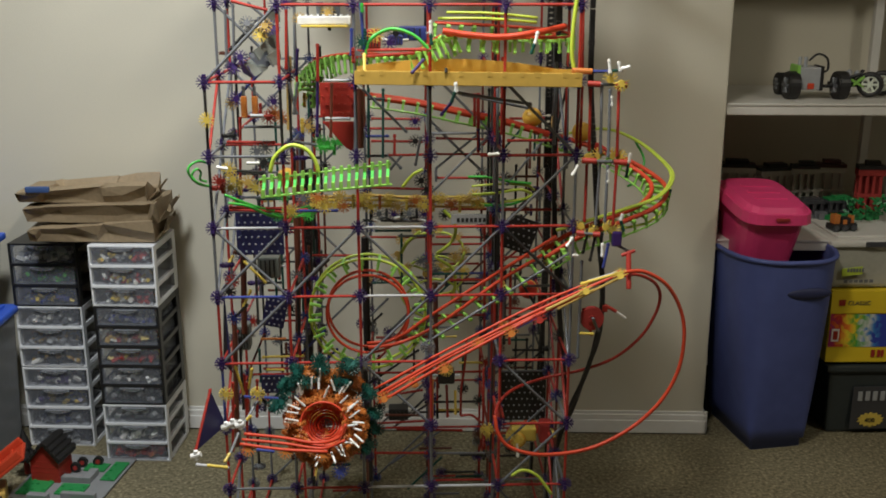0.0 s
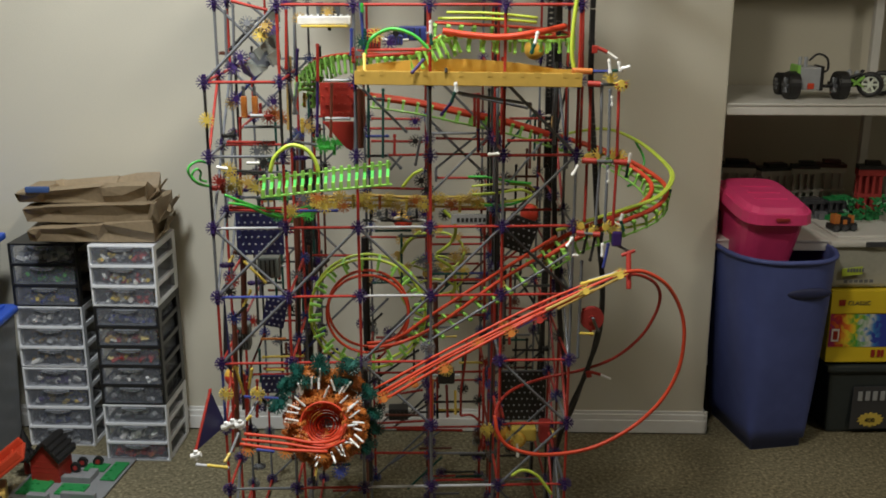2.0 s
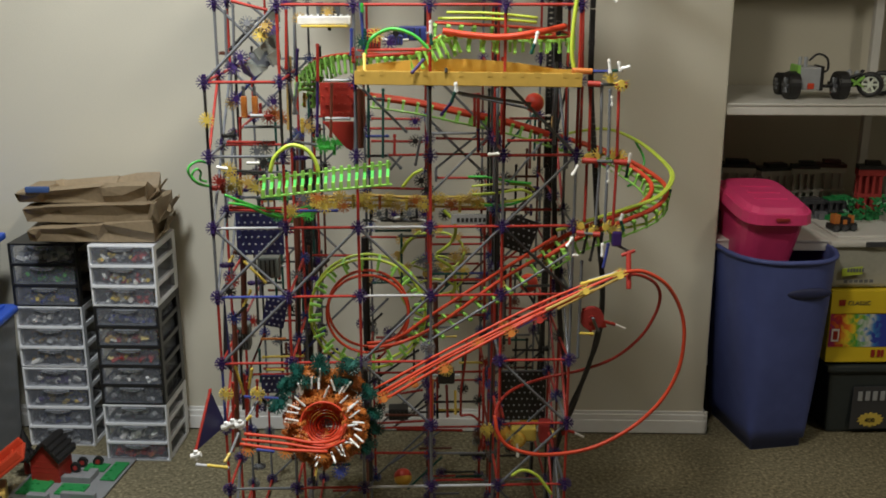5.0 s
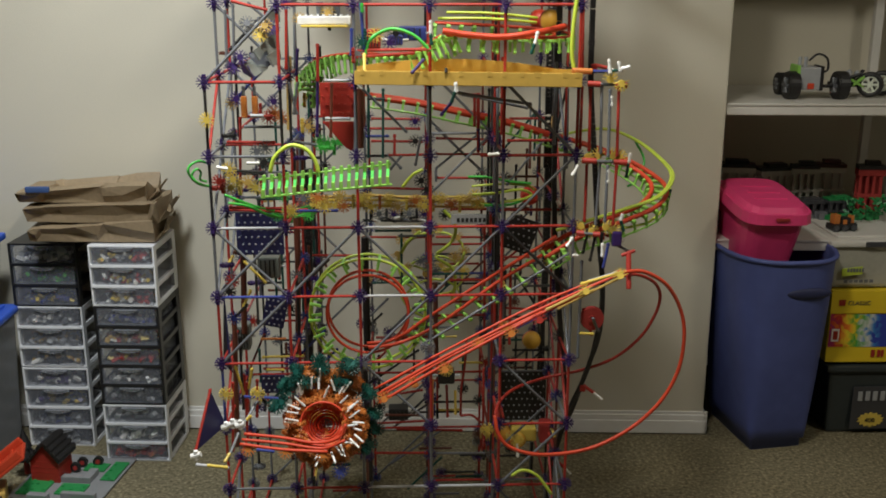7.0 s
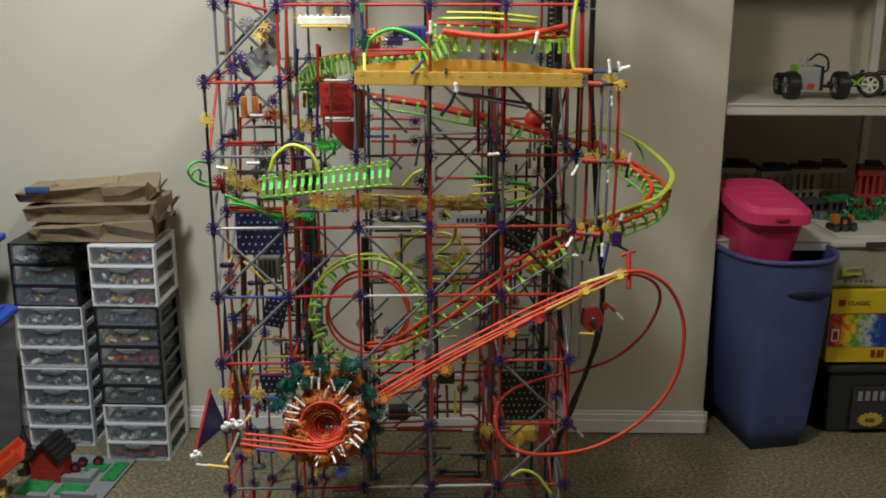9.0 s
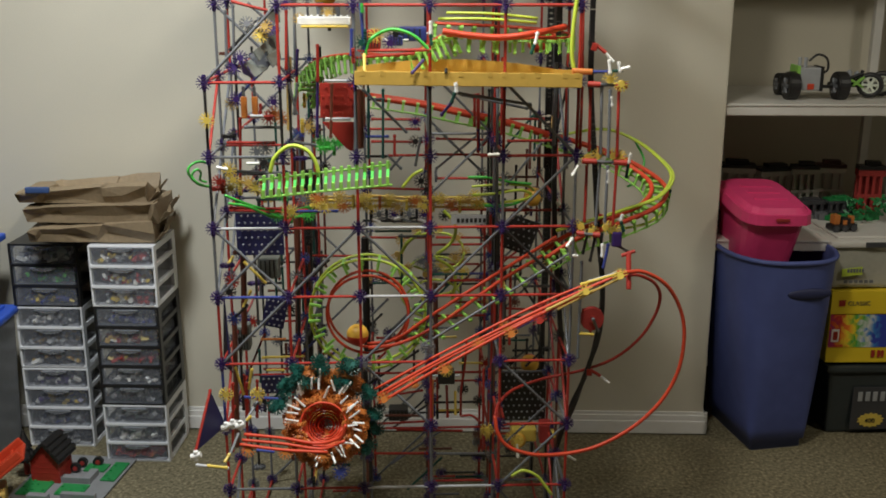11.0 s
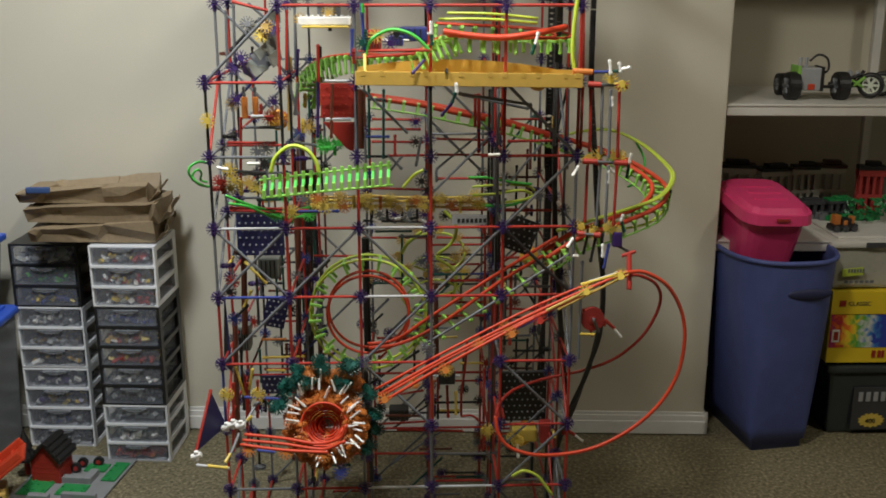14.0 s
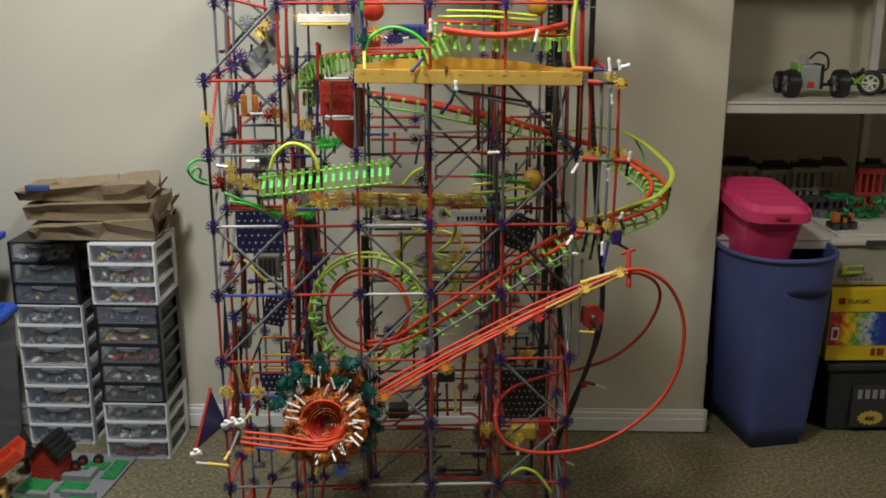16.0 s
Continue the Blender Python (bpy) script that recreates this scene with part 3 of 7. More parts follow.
pegboard((-0.408, 0.15, 0.863), 0.105, 0.10, NAVY)
pegboard((-0.383, 0.15, 0.676), 0.05, 0.07, NAVY, 12, 4, 5)
pegboard((-0.395, 0.15, 0.5), 0.055, 0.045, NAVY, 0, 4, 3)
pegboard((0.191, 0.3, 0.816), 0.075, 0.085, BLACK, 20, 5, 5)
pegboard((0.211, 0.32, 0.387), 0.115, 0.135, BLACK, 0, 8, 8)
pegboard((-0.222, 0.08, 1.167), 0.073, 0.072, RED, 0, 5, 4, False)


def blade(pts, mat, name, label="", t=0.003):
    """A flat plate with the outline given, a few millimetres thick."""
    bm = bmesh.new()
    vs = [bm.verts.new(p) for p in pts]
    f = bm.faces.new(vs)
    bm.normal_update()
    out = bmesh.ops.extrude_face_region(bm, geom=[f])
    bmesh.ops.translate(bm, vec=f.normal * t, verts=[v for v in out["geom"] if isinstance(v, bmesh.types.BMVert)])
    bmesh.ops.recalc_face_normals(bm, faces=bm.faces)
    return part(name, bm, mat, machine, label)


blade([(-0.255, 0.08, 1.122), (-0.188, 0.08, 1.122), (-0.191, 0.08, 1.058), (-0.206, 0.08, 1.066)], RED, "red_plate", "red plastic corner plate")
blade([(-0.469, 0.02, 0.751), (-0.461, -0, 0.617), (-0.477, 0.1, 0.55), (-0.494, 0.1, 0.577)], NAVY, "navy_blade")
blade([(-0.498, -0.05, 0.574), (-0.521, -0.12, 0.466), (-0.475, -0.02, 0.478)], NAVY, "navy_flag", "dark navy triangular panel")
rod((-0.497, -0.05, 0.576), (-0.52, -0.125, 0.468), "red", gap=0.0)
rod((-0.525, -0.14, 0.448), (-0.442, -0.14, 0.437), "silver")
rod((-0.497, -0.15, 0.451), (-0.445, -0.15, 0.444), "yellow")
rod((-0.46, -0.12, 0.436), (-0.438, -0.06, 0.486), "grey")
rod((-0.462, -0.13, 0.444), (-0.451, -0.11, 0.459), "yellow")
rod((-0.438, -0.06, 0.486), (-0.403, 0, 0.531), "grey")
rod((-0.424, -0.06, 0.506), (-0.412, -0.06, 0.519), "yellow")
for p in ((-0.518, -0.13, 0.463), (-0.471, -0.04, 0.484), (-0.437, -0.06, 0.497), (-0.455, -0.05, 0.495)):
    bm = bmesh.new()
    v = Vector(p)
    cyl(bm, v - Vector((0.010, 0, 0.003)), v + Vector((0.010, 0, 0.003)), 0.006, n=10)
    cyl(bm, v - Vector((0, 0, 0.010)), v + Vector((0, 0, 0.010)), 0.005, n=10)
    part("white_clip", bm, WHITE, machine)
for p in ((-0.471, -0.02, 0.55), (-0.404, -0.02, 0.55)):
    conn(p, "yellow", "y", 8)
# grey shiny ball steps
for pts in ([(-0.386, 0.12, 1.335), (-0.362, 0.2, 1.332), (-0.373, 0.2, 1.278), (-0.392, 0.12, 1.3)], [(-0.397, 0.05, 1.261), (-0.372, 0.12, 1.271), (-0.349, 0.12, 1.248), (-0.372, 0.04, 1.226)],
            [(-0.389, 0.1, 1.301), (-0.352, 0.16, 1.316), (-0.356, 0.16, 1.277), (-0.369, 0.1, 1.278)]):
    blade(pts, GREY, "grey_plate", "shiny grey plate", 0.004)
for pts in ([(-0.375, 0.08, 1.289), (-0.355, 0.14, 1.297), (-0.349, 0.14, 1.262), (-0.36, 0.08, 1.257)], [(-0.386, 0.03, 1.27), (-0.37, 0.08, 1.284), (-0.364, 0.08, 1.271), (-0.374, 0.03, 1.252)],
            [(-0.371, 0.14, 1.345), (-0.353, 0.2, 1.353), (-0.352, 0.2, 1.32), (-0.365, 0.14, 1.318)], [(-0.406, 0.02, 1.248), (-0.392, 0.06, 1.254), (-0.361, 0.06, 1.233), (-0.383, 0.02, 1.219)],
            [(-0.364, 0.06, 1.258), (-0.346, 0.12, 1.272), (-0.342, 0.12, 1.249), (-0.351, 0.06, 1.236)]):
    blade(pts, MOTORG, "grey_plate", "shiny dark grey plate", 0.003)
blade([(-0.412, 0.04, 1.26), (-0.393, 0.02, 1.241), (-0.381, 0.02, 1.217), (-0.408, 0.05, 1.227)], PURPLE, "purple_plate")
blade([(-0.401, 0.08, 1.319), (-0.369, 0.1, 1.329), (-0.367, 0.1, 1.315), (-0.399, 0.08, 1.307)], WHITE, "white_plate")
for p, c in (((-0.402, 0.08, 1.323), "grey"), ((-0.373, 0.06, 1.301), "yellow"), ((-0.363, 0.06, 1.319), "tan"), ((-0.409, 0.02, 1.259), "purple"), ((-0.421, 0.02, 1.241), "purple"), ((-0.353, 0.1, 1.313), "purple")):
    conn(p, c, pose(0, 0, 0, 70, 30, 0), 8)
# orange gate
for x in ((-0.408, 0.03, 1.159), (-0.386, 0.03, 1.159)):
    v = Vector(x)
    bm = bmesh.new()
    box(bm, v + Vector((-0.006, -0.005, -0.022)), v + Vector((0.006, 0.005, 0.022)), 0.002)
    part("gate_post", bm, ORANGE, machine, "bright orange gate post")
    rod(v + Vector((0, 0, 0.02)), v + Vector((0, 0, 0.045)), "grey")
rod((-0.417, 0.03, 1.14), (-0.343, 0.03, 1.14), "red")
rod((-0.397, 0.01, 1.144), (-0.363, 0.01, 1.144), "silver")
for p, c in (((-0.351, 0.05, 1.144), "orange"), ((-0.361, 0.04, 1.136), "red"), ((-0.435, 0.1, 1.168), "purple"), ((-0.357, 0.1, 1.162), "purple"), ((-0.477, -0.01, 1.138), "yellow"),
             ((-0.34, 0.08, 1.131), "orange")):
    conn(p, c, "y", 8)

# white beam with a small motor at the top
bm = bmesh.new()
box(bm, (-0.298, 0.07, 1.321), Vector((-0.19, 0.07, 1.337)) + Vector((0, 0.03, 0)), 0.002)
for k in range(9):
    v = Vector((-0.294, 0.085, 1.338)).lerp(Vector((-0.197, 0.085, 1.338)), k / 8)
    cyl(bm, v, v + Vector((0, 0, 0.003)), 0.0025, n=8)
part("white_beam", bm, WHITE, machine, "white studded beam")
bm = bmesh.new()
a = Vector((-0.291, 0.065, 1.315))
b = Vector((-0.195, 0.065, 1.32))
box(bm, a, b + Vector((0, 0.02, 0)), 0.002)
part("yellow_strip", bm, YELLOW, machine)
for x in ((-0.254, 0.1, 1.347), (-0.22, 0.1, 1.347)):
    v = Vector(x)
    bm = bmesh.new()
    box(bm, v - Vector((0.007, 0.006, 0.014)), v + Vector((0.007, 0.006, 0.018)), 0.002)
    part("motor_clip", bm, GREY, machine)
v = Vector((-0.235, 0.09, 1.308))
bm = bmesh.new()
cyl(bm, v, v + Vector((0, 0, 0.03)), 0.004)
part("axle_tip", bm, BLACK, machine)
for p in ((-0.297, 0.1, 1.329), (-0.237, 0.09, 1.345)):
    conn(p, "tan", "y", 5, 180)


# ---- spiked funnel ----
def funnel():
    t = sub("funnel", "bowl of orange connectors ringed by white rods")
    C = Vector((-0.259, -0.075, 0.502))
    R = Matrix.Translation(C) @ pose(0, 0, 0, 62, 0, -6)
    face = R.to_3x3().to_4x4()
    r2 = random.Random(7)
    bm = bmesh.new()
    for r, z in ((.046, .008), (.045, .001), (.043, -.006), (.041, -.012), (.038, -.017), (.034, -.022), (.029, -.026), (.023, -.029), (.016, -.031)):
        tube(bm, [R @ Vector((r * math.cos(a) * 1.06, r * math.sin(a), z + 0.004 * math.sin(2 * a + r * 90))) for a in [2 * math.pi * i / 36 for i in range(36)]], 0.0024, closed=True)
    tagged(part("red_coil", bm, ORED, t, "coiled red tube rings", smooth=True), kind="stuff")
    for k in range(6):
        bm = bmesh.new()
        z = -0.004 - 0.004 * k
        tube(bm, spline([R @ Vector((0.040 * math.cos(a), 0.040 * math.sin(a), z)) for a in (-2.7 + .1 * k, -1.9, -1.0, -0.2 + .1 * k)], 5), 0.0024, 6)
        part("red_strand", bm, ORED, t, smooth=True)
    for k in range(9):
        p = R @ Vector((r2.uniform(-.024, .024), r2.uniform(-.024, .024), -0.036))
        conn(p, r2.choice(("orange", "grey", "red")), face @ pose(0, 0, 0, r2.uniform(-30, 30), r2.uniform(-30, 30), 0), 8, 360, 10 * k, t)
    for rr, n in ((.052, 18), (.060, 22), (.069, 26), (.080, 28)):
        for i in range(n):
            a = 2 * math.pi * (i + r2.uniform(-.3, .3)) / n
            p = R @ Vector((rr * math.cos(a), rr * math.sin(a), r2.uniform(-.016, .006) - (0.016 if rr > .075 else 0)))
            conn(p, "orange", face @ pose(0, 0, 0, r2.uniform(-70, 70), r2.uniform(-70, 70), 0), 8, 360, r2.uniform(0, 40), t)
    for i in range(26):
        p = Vector((r2.uniform(-.315, -.185), r2.uniform(-.04, -.01), r2.uniform(.565, .605)))
        conn(p, "orange", pose(0, 0, 0, r2.uniform(30, 120), r2.uniform(-60, 60), 0), 8, 360, r2.uniform(0, 40), t)
    for i in range(38):
        a = 2 * math.pi * (i + r2.uniform(-.5, .5)) / 38
        deg = math.degrees(a) % 360
        if 190 < deg < 262:
            continue
        r0 = r2.uniform(.052, .074) + (0.020 * r2.random() if 40 < deg < 140 else 0)
        d = Vector((math.cos(a + r2.uniform(-.6, .6)), math.sin(a + r2.uniform(-.6, .6)), r2.uniform(0.2, .8))).normalized()
        p = R @ Vector((r0 * math.cos(a), r0 * math.sin(a), 0.012))
        q = R @ (Vector((r0 * math.cos(a), r0 * math.sin(a), 0.012)) + d * r2.uniform(.024, .031))
        bm = bmesh.new()
        cyl(bm, p, q, 0.0026, 0.0019, 8)
        part("white_spike", bm, WHITE, t)
    for x, z, n in ((-.309, .603, 5), (-.266, .626, 5), (-.207, .619, 5), (-.22, .582, 5), (-.167, .556, 4), (-.162, .504, 4), (-.158, .470, 3), (-.172, .437, 4), (-.351, .538, 3), (-.331, .571, 5), (-.290, .590, 3)):
        for k in range(n):
            p = Vector((x + r2.uniform(-.016, .016), -0.035 + r2.uniform(-.015, .015), z + r2.uniform(-.010, .010)))
            conn(p, "teal", pose(0, 0, 0, r2.uniform(0, 90), r2.uniform(-60, 60), 0), 8, 360, r2.uniform(0, 40), t)
    for p in ((-0.226, -0.12, 0.414), (-0.22, -0.1, 0.410)):
        conn(p, "blue", pose(0, 0, 0, 60, 20, 0), 8, 360, 0, t)


funnel()
rail([(-0.423, -0.1, 0.495), (-0.343, -0.1, 0.485), (-0.272, -0.11, 0.477), (-0.224, -0.12, 0.493), (-0.209, -0.12, 0.522)], ORED, "red_rail", 0.0034)
rail([(-0.426, -0.11, 0.487), (-0.342, -0.11, 0.477), (-0.26, -0.12, 0.469), (-0.211, -0.13, 0.491)], ORED, "red_rail", 0.0034)
rail([(-0.427, -0.13, 0.487), (-0.34, -0.13, 0.473), (-0.247, -0.13, 0.466)], ORED, "red_rail", 0.0034)
rod((-0.422, -0.11, 0.472), (-0.296, -0.11, 0.457), "orange")
rod((-0.404, -0.09, 0.474), (-0.298, -0.09, 0.46), "orange")
rod((-0.4, -0.12, 0.469), (-0.353, -0.12, 0.463), "blue")
for p in ((-0.41, -0.13, 0.475), (-0.334, -0.13, 0.468), (-0.257, -0.13, 0.459)):
    conn(p, "orange", pose(0, 0, 0, 70, 10, 0), 5, 180, 180)

# ---- lift mast at the side ----
for a, b, c in (((0.313, -0.02, 1.213), (0.316, -0.02, 1.059), "grey"), ((0.316, -0.02, 1.059), (0.312, -0.02, 0.91), "grey"), ((0.345, -0.03, 1.214), (0.348, -0.03, 1.055), "red"),
                ((0.348, -0.03, 1.055), (0.346, -0.03, 0.913), "red"), ((0.324, -0.05, 1.21), (0.326, -0.05, 1.058), "grey"), ((0.326, -0.05, 1.058), (0.325, -0.05, 0.924), "grey"),
                ((0.294, 0, 1.205), (0.296, 0, 1.061), "red"), ((0.293, 0, 1.061), (0.292, -0, 0.912), "red"), ((0.281, 0.05, 1.381), (0.285, 0.05, 1.223), "red"),
                ((0.277, 0, 1.211), (0.277, -0, 1.067), "red"), ((0.302, 0, 0.912), (0.29, -0, 0.844), "black"), ((0.327, -0.02, 0.91), (0.323, -0.02, 0.831), "black"),
                ((0.314, -0.02, 0.902), (0.302, -0.02, 0.833), "black"), ((0.29, -0, 0.844), (0.289, -0, 0.607), "grey"), ((0.34, -0.03, 0.889), (0.329, -0.03, 0.821), "blue")):
    rod(a, b, c)
for p, q in (((0.252, -0.02, 1.235), (0.292, -0.02, 1.233)),):
    bm = bmesh.new()
    cyl(bm, p, q, 0.006)
    part("orange_sleeve", bm, ORANGE, machine)
rod((0.29, -0.02, 1.233), (0.331, -0.02, 1.233), "blue")
rod((0.322, -0.03, 1.234), (0.354, -0.03, 1.237), "teal")
for a, b in (((0.284, -0.02, 1.209), (0.362, -0.03, 1.206)), ((0.279, -0.02, 1.054), (0.369, -0.03, 1.051)), ((0.273, -0.02, 0.902), (0.32, -0.03, 0.9))):
    bm = bmesh.new()
    a, b = Vector(a), Vector(b)
    cyl(bm, a, a.lerp(b, 0.32), 0.006)
    part("red_hub", bm, RED, machine)
    bm = bmesh.new()
    cyl(bm, a.lerp(b, 0.7), b, 0.006)
    part("red_hub", bm, RED, machine)
    rod(a, b, "grey")
for p in ((0.292, -0.01, 1.059), (0.313, -0.01, 1.063), (0.355, -0.02, 1.061), (0.342, -0.02, 1.064), (0.283, -0.01, 0.914), (0.307, -0.01, 0.902), (0.35, -0.02, 0.906), (0.334, -0.02, 0.914), (0.348, -0.04, 1.211), (0.327, -0.03, 1.219)):
    conn(p, "yellow", "y", 5, 180, rnd.uniform(0, 360))
for a, b in (((0.321, -0.04, 1.26), (0.325, -0.04, 1.229)), ((0.34, -0.04, 1.255), (0.345, -0.04, 1.233)), ((0.344, -0.05, 1.241), (0.36, -0.06, 1.246)), ((0.326, -0.05, 1.19), (0.329, -0.05, 1.166)),
             ((0.257, -0.03, 1.024), (0.272, -0.02, 1.045)), ((0.327, -0.05, 1.043), (0.327, -0.05, 1.012)), ((0.251, -0.03, 0.874), (0.266, -0.02, 0.893)), ((0.322, -0.05, 0.888), (0.323, -0.05, 0.857)),
             ((0.374, -0.02, 1.047), (0.378, -0.02, 1.07)), ((0.364, -0.02, 0.926), (0.368, -0.02, 0.943)), ((0.084, -0.03, 1.069), (0.11, -0.03, 1.07)), ((0.018, -0.07, 1.219), (0.02, -0.07, 1.197)),
             ((-0.029, -0.02, 1.334), (-0.029, -0.02, 1.305)), ((0.181, -0.03, 1.313), (0.175, -0.03, 1.286)), ((-0.463, -0.02, 1.045), (-0.438, -0.02, 1.041)), ((-0.405, 0, 1.049), (-0.377, 0, 1.049)),
             ((0.247, 0.1, 0.944), (0.256, 0.1, 0.934)), ((0.265, -0.02, 0.854), (0.279, -0.02, 0.852))):
    rod(a, b, "white", gap=0.001)
for a, b, c in (((0.018, -0.07, 1.2), (0.01, -0.06, 1.177), "teal"), ((0.01, -0.06, 1.177), (-0.01, -0.05, 1.151), "purple"), ((0.175, -0.03, 1.288), (0.168, -0.03, 1.268), "teal"),
                ((0.374, -0.02, 1.047), (0.371, -0.02, 1.017), "teal"), ((0.364, -0.02, 0.928), (0.372, -0.02, 0.904), "teal"), ((-0.043, -0.06, 1.261), (-0.067, -0.08, 1.236), "purple"),
                ((-0.029, -0.02, 1.307), (-0.027, -0.02, 1.285), "teal"), ((0.514, 0.18, 0.924), (0.518, 0.18, 0.951), "teal"), ((0.181, 0.05, 1.16), (0.028, 0.05, 1.184), "grey"),
                ((0.073, 0.1, 1.178), (0.075, 0.1, 1.051), "red"), ((0.072, 0, 1.062), (0.113, 0, 1.062), "red"), ((-0.257, 0.05, 1.284), (-0.259, 0.05, 1.208), "red")):
    rod(a, b, c, gap=0.0)
bm = bmesh.new()
box(bm, Vector((0.357, -0.02, 0.889)) - Vector((0.010, 0.01, 0.016)), Vector((0.357, -0.02, 0.889)) + Vector((0.010, 0.01, 0.016)), 0.004)
part("purple_clip", bm, PURPLE, machine)
rod((0.356, -0.02, 0.877), (0.391, -0.03, 0.858), "black")
bm = bmesh.new()
v = Vector((0.32, 0.02, 0.7))
cyl(bm, v + Vector((0, 0.006, 0)), v - Vector((0, 0.006, 0)), 0.026, n=28)
cyl(bm, v + Vector((0, 0.0065, 0)), v - Vector((0, 0.009, 0)), 0.008, n=14)
part("red_wheel", bm, DARKRED, machine, "dark red foam drive wheel")
rod((0.298, 0.02, 0.73), (0.325, 0.02, 0.652), "red")
rod((0.284, 0, 0.673), (0.327, 0, 0.67), "yellow")
rod((0.337, 0.02, 0.665), (0.317, 0, 0.711), "grey")
# catch tray at the foot of the lift
bm = bmesh.new()
box(bm, (0.181, 0.3, 0.268), Vector((0.245, 0.3, 0.302)) + Vector((0, 0.05, 0)), 0.004)
part("yellow_block", bm, YELLOW, machine)
bm = bmesh.new()
box(bm, (0.248, 0.26, 0.282), Vector((0.279, 0.26, 0.333)) + Vector((0, 0.04, 0)), 0.004)
part("red_block", bm, DARKRED, machine)
for p in ((0.113, 0.2, 0.337), (0.173, 0.22, 0.323), (0.172, 0.1, 0.371), (0.102, 0.1, 0.401)):
    conn(p, "yellow", "y", 8)
rod((0.172, 0.1, 0.371), (0.175, 0.1, 0.324), "white")

# ---- odds and ends snapped on all over the frame ----
r3 = random.Random(11)
for n in range(70):
    i, k = r3.choice((0, 0, 1, 1, 4, 5, 5, 2, 3)), r3.randint(2, 8)
    y = r3.choice((0.05, .15, .2, .3, .4, .6))
    p = Vector(node(i, k, y)) + Vector((r3.uniform(-.03, .03), r3.uniform(-.03, .03), r3.uniform(-.07, .07)))
    p.x = min(max(p.x, -0.46), 0.26)
    if i in (2, 3) and (y < .3 or k > 6):
        continue
    conn(p, r3.choice(("yellow", "tan", "purple", "purple", "grey", "grey", "black", "blue", "brown", "red")), r3.choice("xyz"), 8, 360, r3.uniform(0, 45))
    d = (-1 if p.x > 0.1 else 1) * Vector(r3.choice(((1, 0, 0), (0, 0, 1), (0, 1, 0), (0, 1, 0), (.7, 0, .7)))) * r3.choice((0.05, 0.075, 0.106))
    rod(p, p + d, r3.choice(("grey", "grey", "black", "black", "red", "blue", "yellow")))
for n in range(26):
    i, k = r3.choice((0, 0, 1, 4, 5)), r3.randint(2, 8)
    y = r3.choice((.075, .225, .45, .6))
    a = Vector(node(i, k, y)) + Vector(((0.0 if i == 5 else 1.0) * r3.uniform(0, .05) - (0.05 * r3.random() if i == 5 else 0), 0, 0))
    rod(a, a + Vector((0, 0, .19)), r3.choice(("grey", "black", "black", "red")))
# dark uprights and short beams of the two lift shafts, and of the frame behind the loop
# scattered at random, many of them added to block light to the inside
for x0, x1, z0, z1, n in ((-.455, -.345, .30, .98, 46), (-.345, -.29, .30, 1.05, 26), (.13, .26, .28, 1.02, 34), (-.20, .12, .30, .88, 30), (-.46, -.20, .02, .34, 14), (-.15, .26, .02, .34, 20)):
    for j in range(n):
        a = Vector((r3.uniform(x0, x1), r3.uniform(.46 if x0 > .1 else .28, .62), r3.uniform(z0, z1)))
        upright = r3.random() < (0.65 if x1 - x0 < .2 else 0.3)
        d = Vector((0, 0, r3.choice((.106, .15, .19)))) if upright else Vector((min(.15, x1 - x0) * r3.choice((.7, 1.0)), 0, r3.choice((0, 0, 0, .106))))
        if not upright:
            a.x = min(a.x, x1 - d.x)
        rod(a, a + d, r3.choice(("black", "black", "brown", "grey", "teal", "red")))
        if r3.random() < 0.4:
            conn(a, r3.choice(("black", "purple", "black", "grey", "brown")), r3.choice("xy"), 8, 360, r3.uniform(0, 45))
# ties from front to back of the inner frame, added to shade the wall behind
for i in range(6):
    for k in range(3, 10):
        x, z = X0 + 0.15 * i, Z0 + DZ * k
        if r3.random() < 0.6:
            rod((x, 0.31, z), (x, 0.60, z), r3.choice(("grey", "black", "red", "brown")))


# ---- inner works seen through the frame ----
def thick_rod(a, b, r, mat, name, label=""):
    bm = bmesh.new()
    cyl(bm, a, b, r, n=10)
    return part(name, bm, mat, machine, label)


